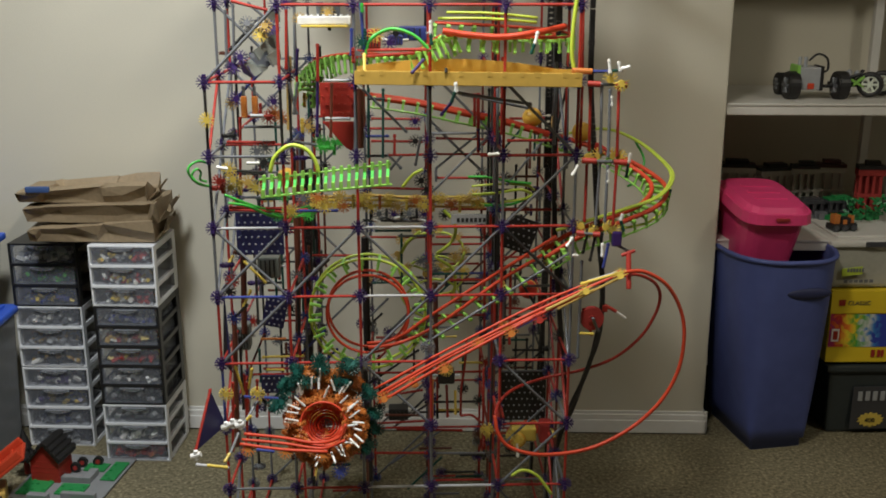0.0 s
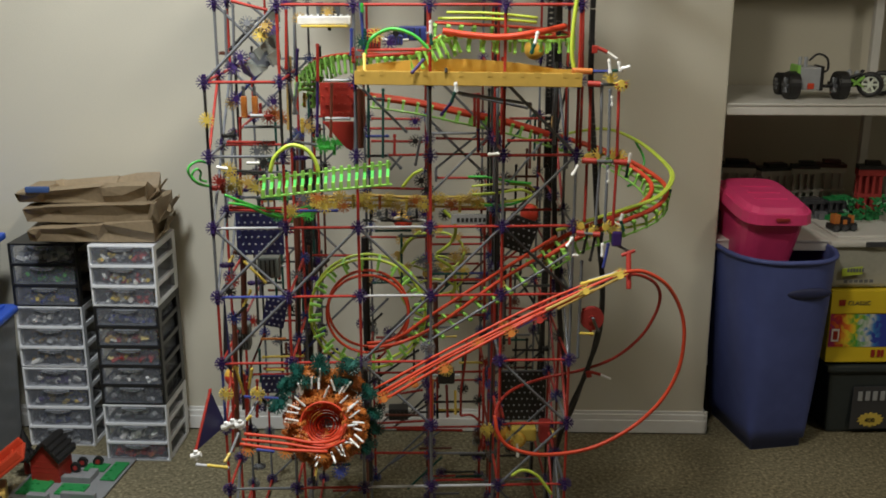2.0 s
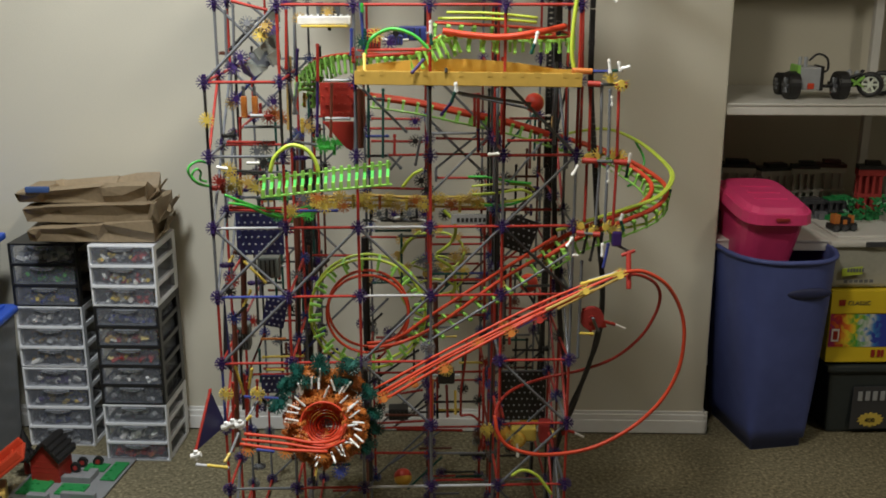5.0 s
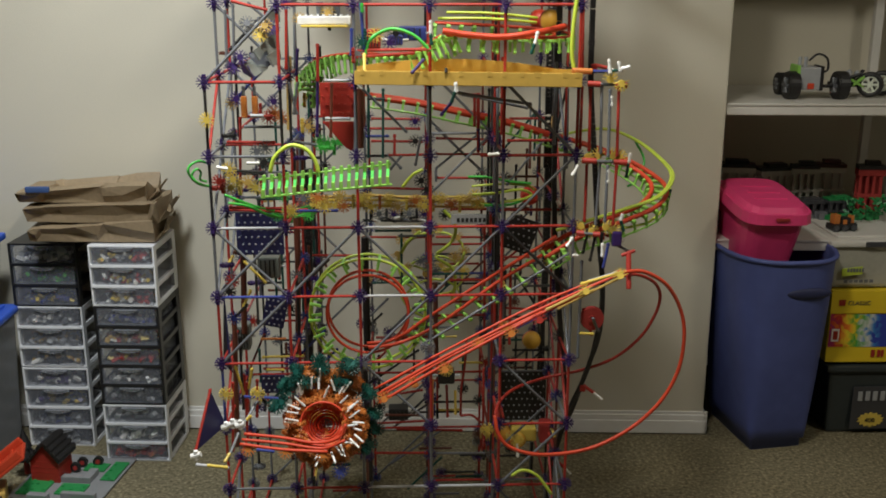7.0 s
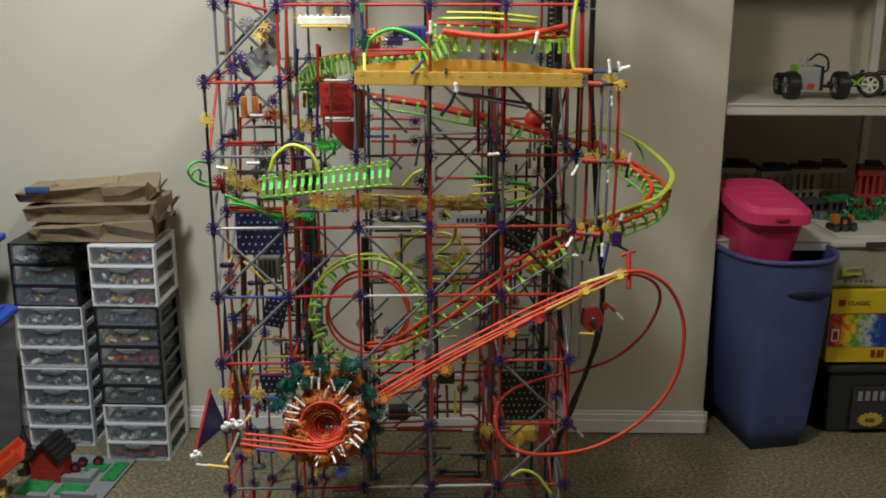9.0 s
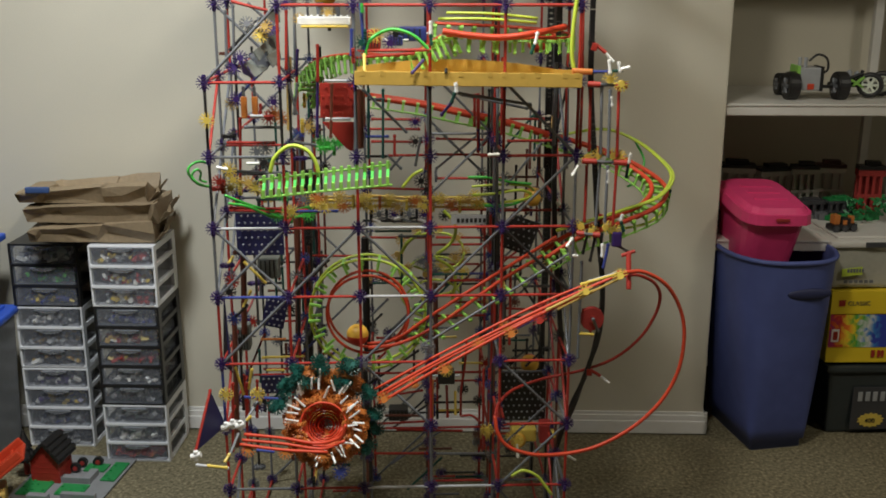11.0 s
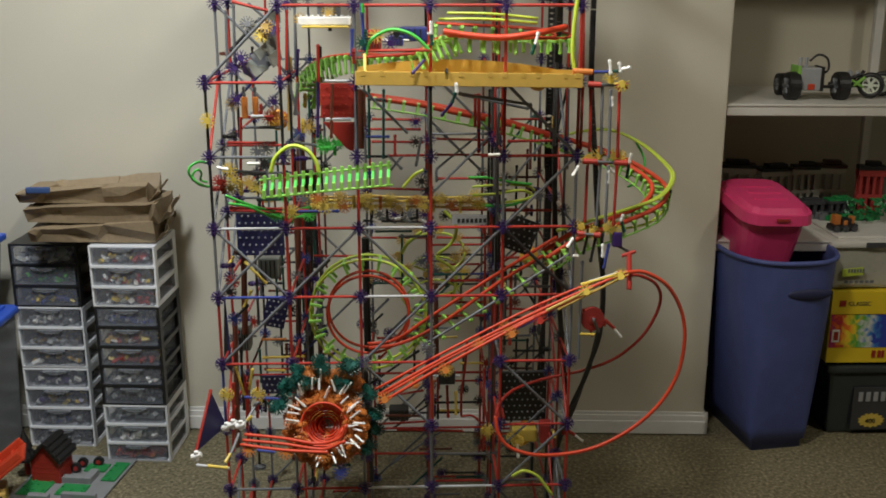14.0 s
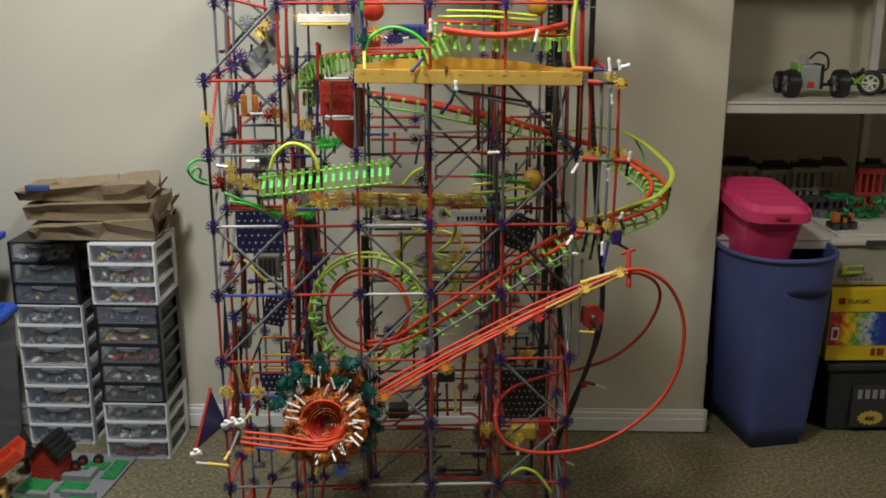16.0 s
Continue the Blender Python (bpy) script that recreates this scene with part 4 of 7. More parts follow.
for a, b, c in (((-0.166, 0.36, 1.089), (-0.045, 0.36, 1.087), "red"), ((-0.172, 0.32, 1.071), (-0.045, 0.32, 1.07), "red"), ((-0.167, 0.36, 1.035), (-0.038, 0.36, 1.033), "red"), ((-0.126, 0.3, 1.011), (-0.03, 0.3, 1.012), "red"),
                ((-0.178, 0.28, 1.013), (-0.123, 0.28, 1.013), "black"), ((-0.175, 0.25, 1.064), (-0.117, 0.25, 1.064), "blue"), ((-0.164, 0.25, 1.175), (-0.167, 0.25, 1.011), "teal"), ((-0.131, 0.25, 1.174), (-0.134, 0.25, 1.011), "teal"),
                ((-0.17, 0.25, 1.149), (-0.124, 0.25, 1.149), "black"), ((-0.107, 0.28, 1.066), (-0.108, 0.28, 1.013), "red"), ((-0.177, 0.2, 1.179), (-0.076, 0.2, 1.078), "grey"), ((-0.047, 0.2, 1.073), (-0.06, 0.2, 1.002), "grey"),
                ((-0.127, 0.3, 1.015), (-0.09, 0.3, 0.977), "grey"), ((-0.09, 0.3, 1.012), (-0.12, 0.3, 0.975), "grey"), ((-0.258, 0.06, 1.258), (-0.265, 0.06, 1.09), "purple"), ((-0.183, 0.06, 1.205), (-0.187, 0.06, 1.029), "grey"),
                ((-0.23, 0.05, 1.207), (-0.236, 0.05, 1.09), "brown"), ((-0.248, 0.05, 1.21), (-0.19, 0.05, 1.21), "silver"), ((-0.248, 0.05, 1.132), (-0.192, 0.05, 1.132), "silver"),
                ((-0.325, 0.1, 1.204), (-0.309, 0.1, 1.132), "grey"), ((-0.306, 0.1, 1.204), (-0.316, 0.1, 1.132), "grey"), ((-0.321, 0.1, 1.078), (-0.268, 0.1, 1.068), "grey"),
                ((0.036, 0.1, 1.176), (0.183, 0.1, 1.145), "grey"), ((0.066, 0.1, 1.179), (0.067, 0.1, 1.105), "red"), ((0.075, 0.1, 1.179), (0.075, 0.1, 1.105), "red"), ((0.074, 0.1, 1.106), (0.077, 0.1, 1.053), "purple"),
                ((0.113, 0.3, 1.168), (0.113, 0.3, 0.838), "black"), ((0.123, 0.32, 1.166), (0.124, 0.32, 0.833), "red"), ((0.117, 0.12, 1.187), (0.119, 0.12, 0.883), "grey"), ((0.265, 0.3, 1.168), (0.259, 0.3, 1.036), "black"),
                ((0.285, 0.25, 1.173), (0.264, 0.25, 1.07), "black"), ((0.272, 0.3, 1.168), (0.275, 0.3, 0.975), "red"), ((0.272, 0.15, 1.184), (0.275, 0.15, 1.003), "grey"), ((0.139, 0.15, 1.068), (0.26, 0.15, 1.069), "red"),
                ((0.174, 0.45, 1.075), (0.267, 0.45, 1.075), "red"), ((0.155, 0.3, 0.935), (0.24, 0.3, 1.042), "grey"), ((-0.008, 0.5, 1.048), (0.108, 0.5, 0.938), "grey"), ((-0.008, 0.5, 0.939), (0.107, 0.5, 1.033), "grey"),
                ((-0.008, 0.5, 1.019), (0.154, 0.5, 1.014), "red"), ((-0.008, 0.5, 0.978), (0.159, 0.5, 0.977), "red"), ((-0.01, 0.4, 0.936), (0.158, 0.4, 0.935), "red"), ((-0.195, 0.45, 0.903), (-0.024, 0.45, 0.897), "red"),
                ((-0.443, 0.04, 1.026), (-0.37, 0.04, 1.022), "black"), ((-0.426, 0.04, 1.005), (-0.375, 0.04, 0.974), "tan"), ((-0.457, 0.06, 0.943), (-0.343, 0.06, 0.94), "red"), ((-0.461, 0.08, 0.933), (-0.346, 0.08, 0.929), "red"),
                ((-0.429, 0.1, 1.132), (-0.438, 0.1, 0.968), "red"), ((-0.416, 0.05, 1.116), (-0.335, 0.05, 1.115), "grey"), ((-0.453, 0.05, 1.084), (-0.348, 0.05, 1.083), "red"),
                ((-0.183, 0.22, 0.935), (0.057, 0.22, 0.915), "tan"), ((-0.191, 0.35, 0.842), (-0.026, 0.35, 0.838), "black"), ((-0.01, 0.45, 0.772), (0.15, 0.45, 0.77), "red"), ((-0.198, 0.45, 0.773), (-0.024, 0.45, 0.772), "red"),
                ((-0.01, 0.45, 0.727), (0.136, 0.45, 0.725), "black"), ((-0.011, 0.4, 0.69), (0.133, 0.4, 0.689), "blue"), ((0.054, 0.4, 0.71), (0.054, 0.4, 0.574), "grey"), ((-0.338, 0.4, 0.741), (-0.196, 0.4, 0.738), "red"),
                ((-0.34, 0.4, 0.687), (-0.311, 0.4, 0.687), "red"), ((0.106, 0.3, 0.838), (0.108, 0.3, 0.564), "red"), ((0.125, 0.32, 0.805), (0.123, 0.32, 0.481), "black"), ((0.123, 0.2, 0.836), (0.124, 0.2, 0.529), "grey"),
                ((0.167, -0.02, 0.869), (0.265, -0.02, 0.773), "black"), ((0.153, 0.3, 0.63), (0.244, 0.3, 0.624), "red"), ((0.147, 0.3, 0.598), (0.273, 0.3, 0.596), "grey"), ((0.179, 0.3, 0.724), (0.252, 0.3, 0.607), "black"),
                ((-0.431, 0.05, 0.828), (-0.383, 0.05, 0.776), "yellow"), ((-0.429, 0.12, 0.742), (-0.45, 0.12, 0.698), "yellow"), ((-0.429, 0.2, 0.593), (-0.365, 0.2, 0.593), "orange"), ((-0.42, 0.15, 0.567), (-0.318, 0.15, 0.569), "yellow"),
                ((-0.419, 0.2, 0.515), (-0.372, 0.2, 0.514), "yellow"), ((-0.456, 0.02, 0.599), (-0.44, 0.02, 0.529), "yellow"), ((-0.419, 0.02, 0.595), (-0.43, 0.02, 0.542), "yellow"), ((-0.439, 0, 0.535), (-0.354, 0, 0.529), "blue"),
                ((-0.459, 0, 0.571), (-0.468, 0, 0.403), "red"), ((-0.432, 0.02, 0.562), (-0.438, 0.02, 0.448), "red"), ((-0.413, 0.04, 0.56), (-0.418, 0.04, 0.465), "red"),
                ((-0.026, 0.05, 0.551), (-0.027, 0.05, 0.438), "orange"), ((0.011, 0.2, 0.472), (0.014, 0.2, 0.384), "red"), ((-0.043, 0.3, 0.381), (0.1, 0.3, 0.381), "black"), ((0.1, 0.2, 0.515), (0.1, 0.2, 0.292), "red"),
                ((0.118, 0.25, 0.494), (0.118, 0.25, 0.266), "red"), ((0.117, 0.15, 0.549), (0.115, 0.15, 0.287), "black"), ((0.032, 0.2, 0.457), (0.033, 0.2, 0.391), "yellow"), ((-0.172, 0.3, 0.324), (-0.029, 0.3, 0.33), "red"),
                ((-0.166, 0.15, 0.319), (-0.032, 0.15, 0.317), "red"), ((-0.018, 0.15, 0.316), (0.104, 0.15, 0.314), "grey"), ((-0.321, 0.15, 0.324), (-0.193, 0.15, 0.319), "red"), ((-0.115, 0.3, 0.308), (0.058, 0.3, 0.302), "red"),
                ((-0.128, 0.3, 0.401), (-0.042, 0.3, 0.415), "red"), ((-0.14, 0.2, 0.394), (-0.051, 0.2, 0.392), "brown"), ((0.182, 0.35, 0.499), (0.261, 0.35, 0.498), "black")):
    rod(a, b, c, gap=0.002)
rail([(0.062, 0.25, 0.561), (0.057, 0.25, 0.495), (0.049, 0.25, 0.435), (0.048, 0.25, 0.367)], RED, "red_tube", 0.003)
rail([(0.045, 0.2, 0.389), (0.072, 0.2, 0.39), (0.096, 0.2, 0.37)], RED, "red_tube", 0.003)
rail([(-0.096, 0.35, 0.758), (-0.079, 0.35, 0.787), (-0.047, 0.35, 0.813)], LIME, "lime_tube", 0.0042)
rail([(0.009, 0.35, 0.866), (0.034, 0.35, 0.838), (0.038, 0.35, 0.809), (0.023, 0.35, 0.78), (-0.009, 0.35, 0.755)], LIME, "lime_tube", 0.0042)
rail([(-0.091, 0.3, 0.934), (-0.066, 0.3, 0.963), (-0.042, 0.3, 0.977)], LIME, "lime_tube", 0.004)
rail([(-0.012, 0.35, 0.747), (0.03, 0.35, 0.718), (0.038, 0.35, 0.681), (0.03, 0.35, 0.637)], LIME, "lime_tube", 0.004)
rail([(0.072, 0.2, 0.914), (0.114, 0.2, 0.911), (0.161, 0.22, 0.909), (0.198, 0.26, 0.913)], GREEN, "green_tube", 0.0034)
rail([(0.065, 0.3, 0.958), (0.114, 0.3, 0.957), (0.168, 0.3, 0.946), (0.218, 0.32, 0.937)], GREEN, "green_tube", 0.0034)
# broad dark uprights of the left-hand lift
for a, b, r, mat, n in (((-0.183, 0.25, 1.171), (-0.186, 0.25, 1.037), 0.0085, BROWN, "brown_column"), ((-0.323, 0.4, 0.96), (-0.338, 0.4, 0.423), 0.011, BLACK, "dark_column"), ((-0.332, 0.35, 1.071), (-0.342, 0.35, 0.829), 0.010, BROWN, "brown_column"),
                        ((-0.341, 0.3, 0.869), (-0.353, 0.3, 0.495), 0.007, BROWN, "brown_column"), ((-0.454, 0.2, 0.868), (-0.464, 0.2, 0.608), 0.007, BROWN, "brown_column"), ((-0.334, 0.2, 1.248), (-0.339, 0.2, 1.087), 0.006, TAN, "tan_column"),
                        ((-0.185, 0.35, 0.799), (-0.184, 0.35, 0.503), 0.009, BLACK, "dark_column"), ((0.139, 0.35, 0.782), (0.134, 0.35, 0.469), 0.009, BLACK, "dark_column"), ((-0.185, 0.2, 0.519), (-0.177, 0.2, 0.22), 0.008, BLACK, "dark_column"),
                        ((-0.013, 0.3, 0.697), (-0.011, 0.3, 0.491), 0.006, BROWN, "brown_column"), ((-0.47, 0.12, 0.678), (-0.481, 0.12, 0.357), 0.006, BROWN, "brown_column")):
    thick_rod(a, b, r, mat, n)


def motor(c, w, h, d, mat, label):
    """A small motor case: rounded block, end cap, ribs and an axle."""
    t = sub("motor", label)
    c = Vector(c)
    bm = bmesh.new()
    box(bm, c - Vector((w / 2, 0, h / 2)), c + Vector((w / 2, d, h / 2)), 0.004)
    part("case", bm, mat, t)
    bm = bmesh.new()
    for k in range(4):
        x = c.x - w / 2 + w * (k + 0.7) / 5
        box(bm, (x, c.y - 0.002, c.z - h * 0.4), (x + 0.003, c.y + 0.004, c.z + h * 0.4), 0.001)
    part("rib", bm, BLACK, t)
    bm = bmesh.new()
    cyl(bm, c + Vector((-w / 2 - 0.012, d / 2, 0)), c + Vector((w / 2 + 0.012, d / 2, 0)), 0.003)
    part("axle", bm, SILVER, t)


for c, w, h, m in (((-0.401, 0.2, 0.766), 0.05, 0.05, MOTORG), ((0.01, 0.18, 0.495), 0.04, 0.03, BLACK), ((-0.107, 0.3, 0.346), 0.05, 0.03, BLACK),
                   ((-0.468, 0.2, 0.594), 0.03, 0.06, MOTORG), ((-0.316, 0.35, 0.397), 0.06, 0.05, BLACK), ((-0.064, 0.15, 1.298), 0.06, 0.03, BLUE), ((-0.146, 0.1, 1.289), 0.03, 0.04, RED), ((-0.099, 0.08, 1.288), 0.03, 0.02, BLUE)):
    motor(c, w, h, 0.04, m, "small boxy electric motor with axle")
for p, c, f in (((-0.446, 0.03, 1.031), "yellow", "y"), ((-0.439, 0.03, 1.009), "yellow", "y"), ((-0.427, 0.04, 0.99), "yellow", "x"), ((-0.409, 0.04, 1.002), "tan", "y"), ((-0.447, 0.04, 0.99), "tan", "y"), ((-0.395, 0.04, 0.99), "yellow", "y"),
                ((-0.468, 0.03, 1.005), "red", "y"), ((-0.464, 0.05, 0.991), "red", "x"), ((-0.475, 0.04, 0.989), "red", "z"), ((-0.371, 0.02, 1.047), "black", "y"), ((-0.388, 0.04, 1.066), "grey", "y"), ((-0.372, 0.05, 1.072), "grey", "y"),
                ((-0.266, 0.12, 1.074), "green", "y"), ((-0.247, 0.1, 1.072), "green", "y"), ((-0.233, 0.1, 1.063), "green", "x"), ((-0.248, 0.08, 1.066), "green", "z"), ((-0.226, 0.12, 1.071), "green", "y"), ((-0.259, 0.1, 1.065), "green", "y"),
                ((-0.299, 0.1, 1.111), "yellow", "x"), ((-0.287, 0.1, 1.109), "tan", "y"), ((-0.297, 0.05, 0.963), "grey", "y"), ((-0.249, 0, 0.957), "yellow", "y"), ((-0.219, 0.03, 0.972), "tan", "y"), ((-0.267, 0.05, 0.965), "orange", "y"),
                ((-0.177, 0.1, 0.951), "yellow", "y"), ((-0.059, 0.3, 1.044), "black", "y"), ((-0.059, 0.3, 1.09), "purple", "y"), ((-0.048, 0.1, 0.99), "black", "y"), ((-0.035, 0.15, 0.961), "black", "y"), ((0.101, 0.4, 0.936), "black", "y"),
                ((0.112, 0.3, 0.81), "black", "y"), ((0.058, 0.35, 0.71), "yellow", "y"), ((0.002, 0.35, 0.725), "yellow", "y"), ((0.037, 0.35, 0.747), "tan", "y"), ((-0.013, 0.3, 0.726), "grey", "y"), ((-0.048, 0.3, 0.752), "grey", "y"),
                ((0.097, 0.3, 0.385), "black", "y"), ((0.006, 0.15, 0.551), "black", "y"), ((0.005, 0.05, 0.571), "yellow", "y"), ((0.182, 0.35, 0.468), "black", "y"), ((-0.037, -0.02, 0.652), "grey", "y"), ((-0.04, -0.03, 0.647), "grey", "x"),
                ((-0.173, -0.01, 0.611), "grey", "y"), ((0.127, 0.3, 0.549), "black", "y"), ((-0.323, 0.35, 0.801), "black", "y"), ((-0.326, 0.35, 0.729), "black", "x"), ((-0.329, 0.35, 0.655), "purple", "y"), ((-0.339, 0.35, 0.566), "purple", "y"),
                ((-0.347, 0.1, 0.961), "green", "y"), ((-0.362, 0.1, 0.917), "green", "y"), ((-0.331, 0.1, 0.914), "green", "x"), ((-0.294, 0.1, 0.917), "green", "y"), ((-0.164, -0.02, 1.291), "teal", "y"), ((-0.157, -0.02, 1.301), "teal", "x"),
                ((-0.137, 0, 1.304), "yellow", "y"), ((-0.11, 0.02, 1.288), "purple", "y"), ((-0.098, 0.03, 1.305), "black", "y"), ((-0.173, -0.02, 1.269), "grey", "y"), ((-0.181, -0.02, 1.266), "red", "x")):
    conn(p, c, f, 8, 360, rnd.uniform(0, 45))
rod((-0.181, -0.02, 1.275), (-0.02, -0.02, 1.277), "red")
rod((-0.185, -0.02, 1.262), (-0.054, -0.02, 1.271), "red")
rod((-0.165, -0.02, 1.366), (-0.159, -0.02, 1.275), "blue", gap=0.0)
rod((-0.162, -0.03, 1.366), (-0.161, -0.03, 1.348), "green", gap=0.0)
rod((-0.183, -0.02, 1.318), (-0.185, -0.02, 1.264), "blue", gap=0.0)
rod((-0.159, -0.03, 1.27), (-0.158, -0.05, 1.234), "yellow", gap=0.0)
rod((-0.439, 0.05, 1.359), (-0.442, 0.05, 1.231), "grey")
rod((-0.435, 0.12, 1.369), (-0.439, 0.12, 1.231), "grey")
rod((-0.434, 0.05, 1.37), (-0.347, 0.05, 1.348), "red")
rod((-0.408, 0.1, 1.369), (-0.344, 0.1, 1.313), "grey")
rod((-0.323, 0.1, 1.358), (-0.329, 0.1, 1.22), "red")
rod((-0.312, 0.15, 1.368), (-0.316, 0.15, 1.216), "grey")
rod((-0.308, 0.15, 1.275), (-0.314, 0.15, 1.204), "purple")


# ---- chain lift ----
def chain(pts, parent, label, width=0.010):
    """A plastic chain: ladder-like links along a line, joined."""
    line = spline(pts, 12)
    bm = bmesh.new()
    out = []
    for a, b in zip(line, line[1:]):
        n = max(1, round((b - a).length / 0.0105))
        out += [(a.lerp(b, k / n), (b - a).normalized()) for k in range(n)]
    for n, (p, d) in enumerate(out):
        q = d.to_track_quat("Z", "Y").to_matrix().to_4x4()
        m = Matrix.Translation(p) @ q
        for s in (-1, 1):
            box(bm, (s * width / 2 - 0.0025, -0.005, -0.006), (s * width / 2 + 0.0025, 0.005, 0.006), m=m)
        box(bm, (-width / 2, -0.0025, -0.004), (width / 2, 0.0025, 0.0045), m=m)
    return tagged(part("black_chain", bm, BLACK, parent, label), kind="stuff")


FRONT_CHAIN = [(0.307, 0.08, 1.436), (0.307, 0.08, 1.301), (0.309, 0.08, 1.197), (0.323, 0.08, 1.041), (0.336, 0.08, 0.891), (0.352, 0.08, 0.762), (0.351, 0.08, 0.663), (0.332, 0.08, 0.575), (0.298, 0.1, 0.455), (0.29, 0.2, 0.342), (0.285, 0.3, 0.19), (0.275, 0.3, 0.026)]
top_point = Vector(FRONT_CHAIN[0])
chain([top_point + Vector((0, 0, 0.75))] + FRONT_CHAIN, machine, "black lift chain", 0.007)
chain([top_point + Vector((-.06, .06, 0.75)), top_point + Vector((-.06, .06, 0.0)), (0.244, 0.14, 1.227), (0.251, 0.14, 0.877), (0.288, 0.14, 0.466)], machine, "black lift chain")
chain([(0.269, 0.42, 1.44), (0.269, 0.42, 1.148), (0.269, 0.42, 0.952), (0.269, 0.42, 0.657), (0.271, 0.42, 0.342)], machine, "black lift chain", 0.012)
chain([(0.294, 0.46, 1.44), (0.298, 0.46, 1.144), (0.284, 0.46, 0.915), (0.28, 0.46, 0.644), (0.265, 0.46, 0.324)], machine, "black lift chain", 0.012)
rod((0.326, 0.06, 1.392), (0.319, 0.06, 1.533), "grey")

# ---- balls ----
half_cache = {}


def half_mesh(name, mat, sign):
    bm = bmesh.new()
    bmesh.ops.create_uvsphere(bm, u_segments=28, v_segments=16, radius=0.0245)
    bmesh.ops.rotate(bm, verts=bm.verts, matrix=Matrix.Rotation(math.pi / 2, 3, "X"))
    bmesh.ops.delete(bm, geom=[v for v in bm.verts if v.co.y * sign < -1e-5], context="VERTS")
    rim = [v for v in bm.verts if abs(v.co.y) < 1e-4]
    c = bm.verts.new((0, 0, 0))
    for v in rim:
        v.co *= 0.985
    return link(name, bm, mat, True)


def ball():
    ob = thing("ball", (0, 0, 0), "hollow plastic ball, half yellow and half red", "ball", "balls running through the machine")
    if not half_cache:
        half_cache["y"] = half_mesh("yellow_half", BALLY, -1)
        half_cache["r"] = half_mesh("red_half", BALLR, 1)
    for name, key in (("yellow_half", "y"), ("red_half", "r")):
        h = new(name, half_cache[key])
        h.parent = ob
    return ob


# ---- drawer towers ----
def drawer_unit(at, w, rows, rh, mat, rz, label):
    """A mini tower of see-through drawers in a plastic frame with open sides."""
    t = thing("drawer_unit", at, label, "drawer unit", "stacked mini drawer units", rz=rz)
    d, h = 0.20, rows * rh
    bm = bmesh.new()
    box(bm, (0, 0, h - 0.006), (w, d, h), 0.002)
    box(bm, (0, 0, 0), (w, d, 0.006), 0.002)
    box(bm, (0.004, d - 0.004, 0.006), (w - 0.004, d, h - 0.006))
    part("body", bm, mat, t)
    for x in (0, w - 0.006):
        bm = bmesh.new()
        for y in (0.0, d - 0.030):
            box(bm, (x, y, 0.004), (x + 0.006, y + (0.022 if y == 0 else 0.03), h - 0.004), 0.0015)
        for r in range(rows + 1):
            z = min(max(r * rh, 0.006), h - 0.012)
            box(bm, (x + 0.001, 0.02, z - 0.007), (x + 0.005, d - 0.02, z + 0.007), 0.001)
        part("side_frame", bm, mat, t)
    bm = bmesh.new()
    for r in range(1, rows):
        box(bm, (0.004, -0.004, r * rh - 0.004), (w - 0.004, 0.16, r * rh + 0.004), 0.001)
    part("divider", bm, mat, t)
    for r in range(rows):
        z0, z1 = r * rh + 0.006, (r + 1) * rh - 0.005
        dr = new("drawer")
        dr.parent = t
        bm = bmesh.new()
        box(bm, (0.010, -0.003, z0), (w - 0.010, 0.0, z1), 0.001)
        box(bm, (0.012, 0.0, z0), (w - 0.012, 0.17, z0 + 0.002))
        for x in (0.012, w - 0.014):
            box(bm, (x, 0.0, z0), (x + 0.002, 0.17, z1 - 0.008))
        part("tray", bm, CLEAR, dr, "clear frosted plastic")
        bm = bmesh.new()
        n = 10
        prev = None
        for k in range(n + 1):
            u = k / n
            x = w * (0.31 + 0.38 * u)
            dip = 0.009 * math.sin(math.pi * u) ** 0.7
            q = [bm.verts.new((x, y, z)) for y, z in ((-0.003, z1 - 0.001), (-0.012, z1 - 0.001), (-0.009, z1 - 0.003 - dip), (-0.003, z1 - 0.003 - dip))]
            if prev:
                for j in range(4):
                    bm.faces.new((prev[j], prev[(j + 1) % 4], q[(j + 1) % 4], q[j]))
            prev = q
        part("handle", bm, FROSTH, dr)
    return t


def clutter(at, size, n, mats, seed, rz=0.0, label="loose small plastic toy pieces in a drawer", name="toy_pieces"):
    """Small bricks, rods and clips heaped in a drawer."""
    r = random.Random(seed)
    bms = [bmesh.new() for _ in mats]
    for _ in range(n):
        bm = r.choice(bms)
        s = [r.uniform(0.004, 0.014), r.uniform(0.003, 0.008), r.uniform(0.003, 0.007)]
        p = [r.uniform(0.1, 0.9) * size[0], r.uniform(0.02, 0.6) * size[1], 0.004 + size[2] * r.random() ** 1.8]
        box(bm, [-v for v in s], s, m=Matrix.Translation(p) @ pose(0, 0, 0, r.uniform(-40, 40), r.uniform(-40, 40), r.uniform(0, 180)))
    ob = thing(name, at, label, "toy pieces", kind="stuff", rz=rz)
    for bm, mat in zip(bms, mats):
        tagged(part("pieces", bm, mat, ob), kind="stuff")
    return ob


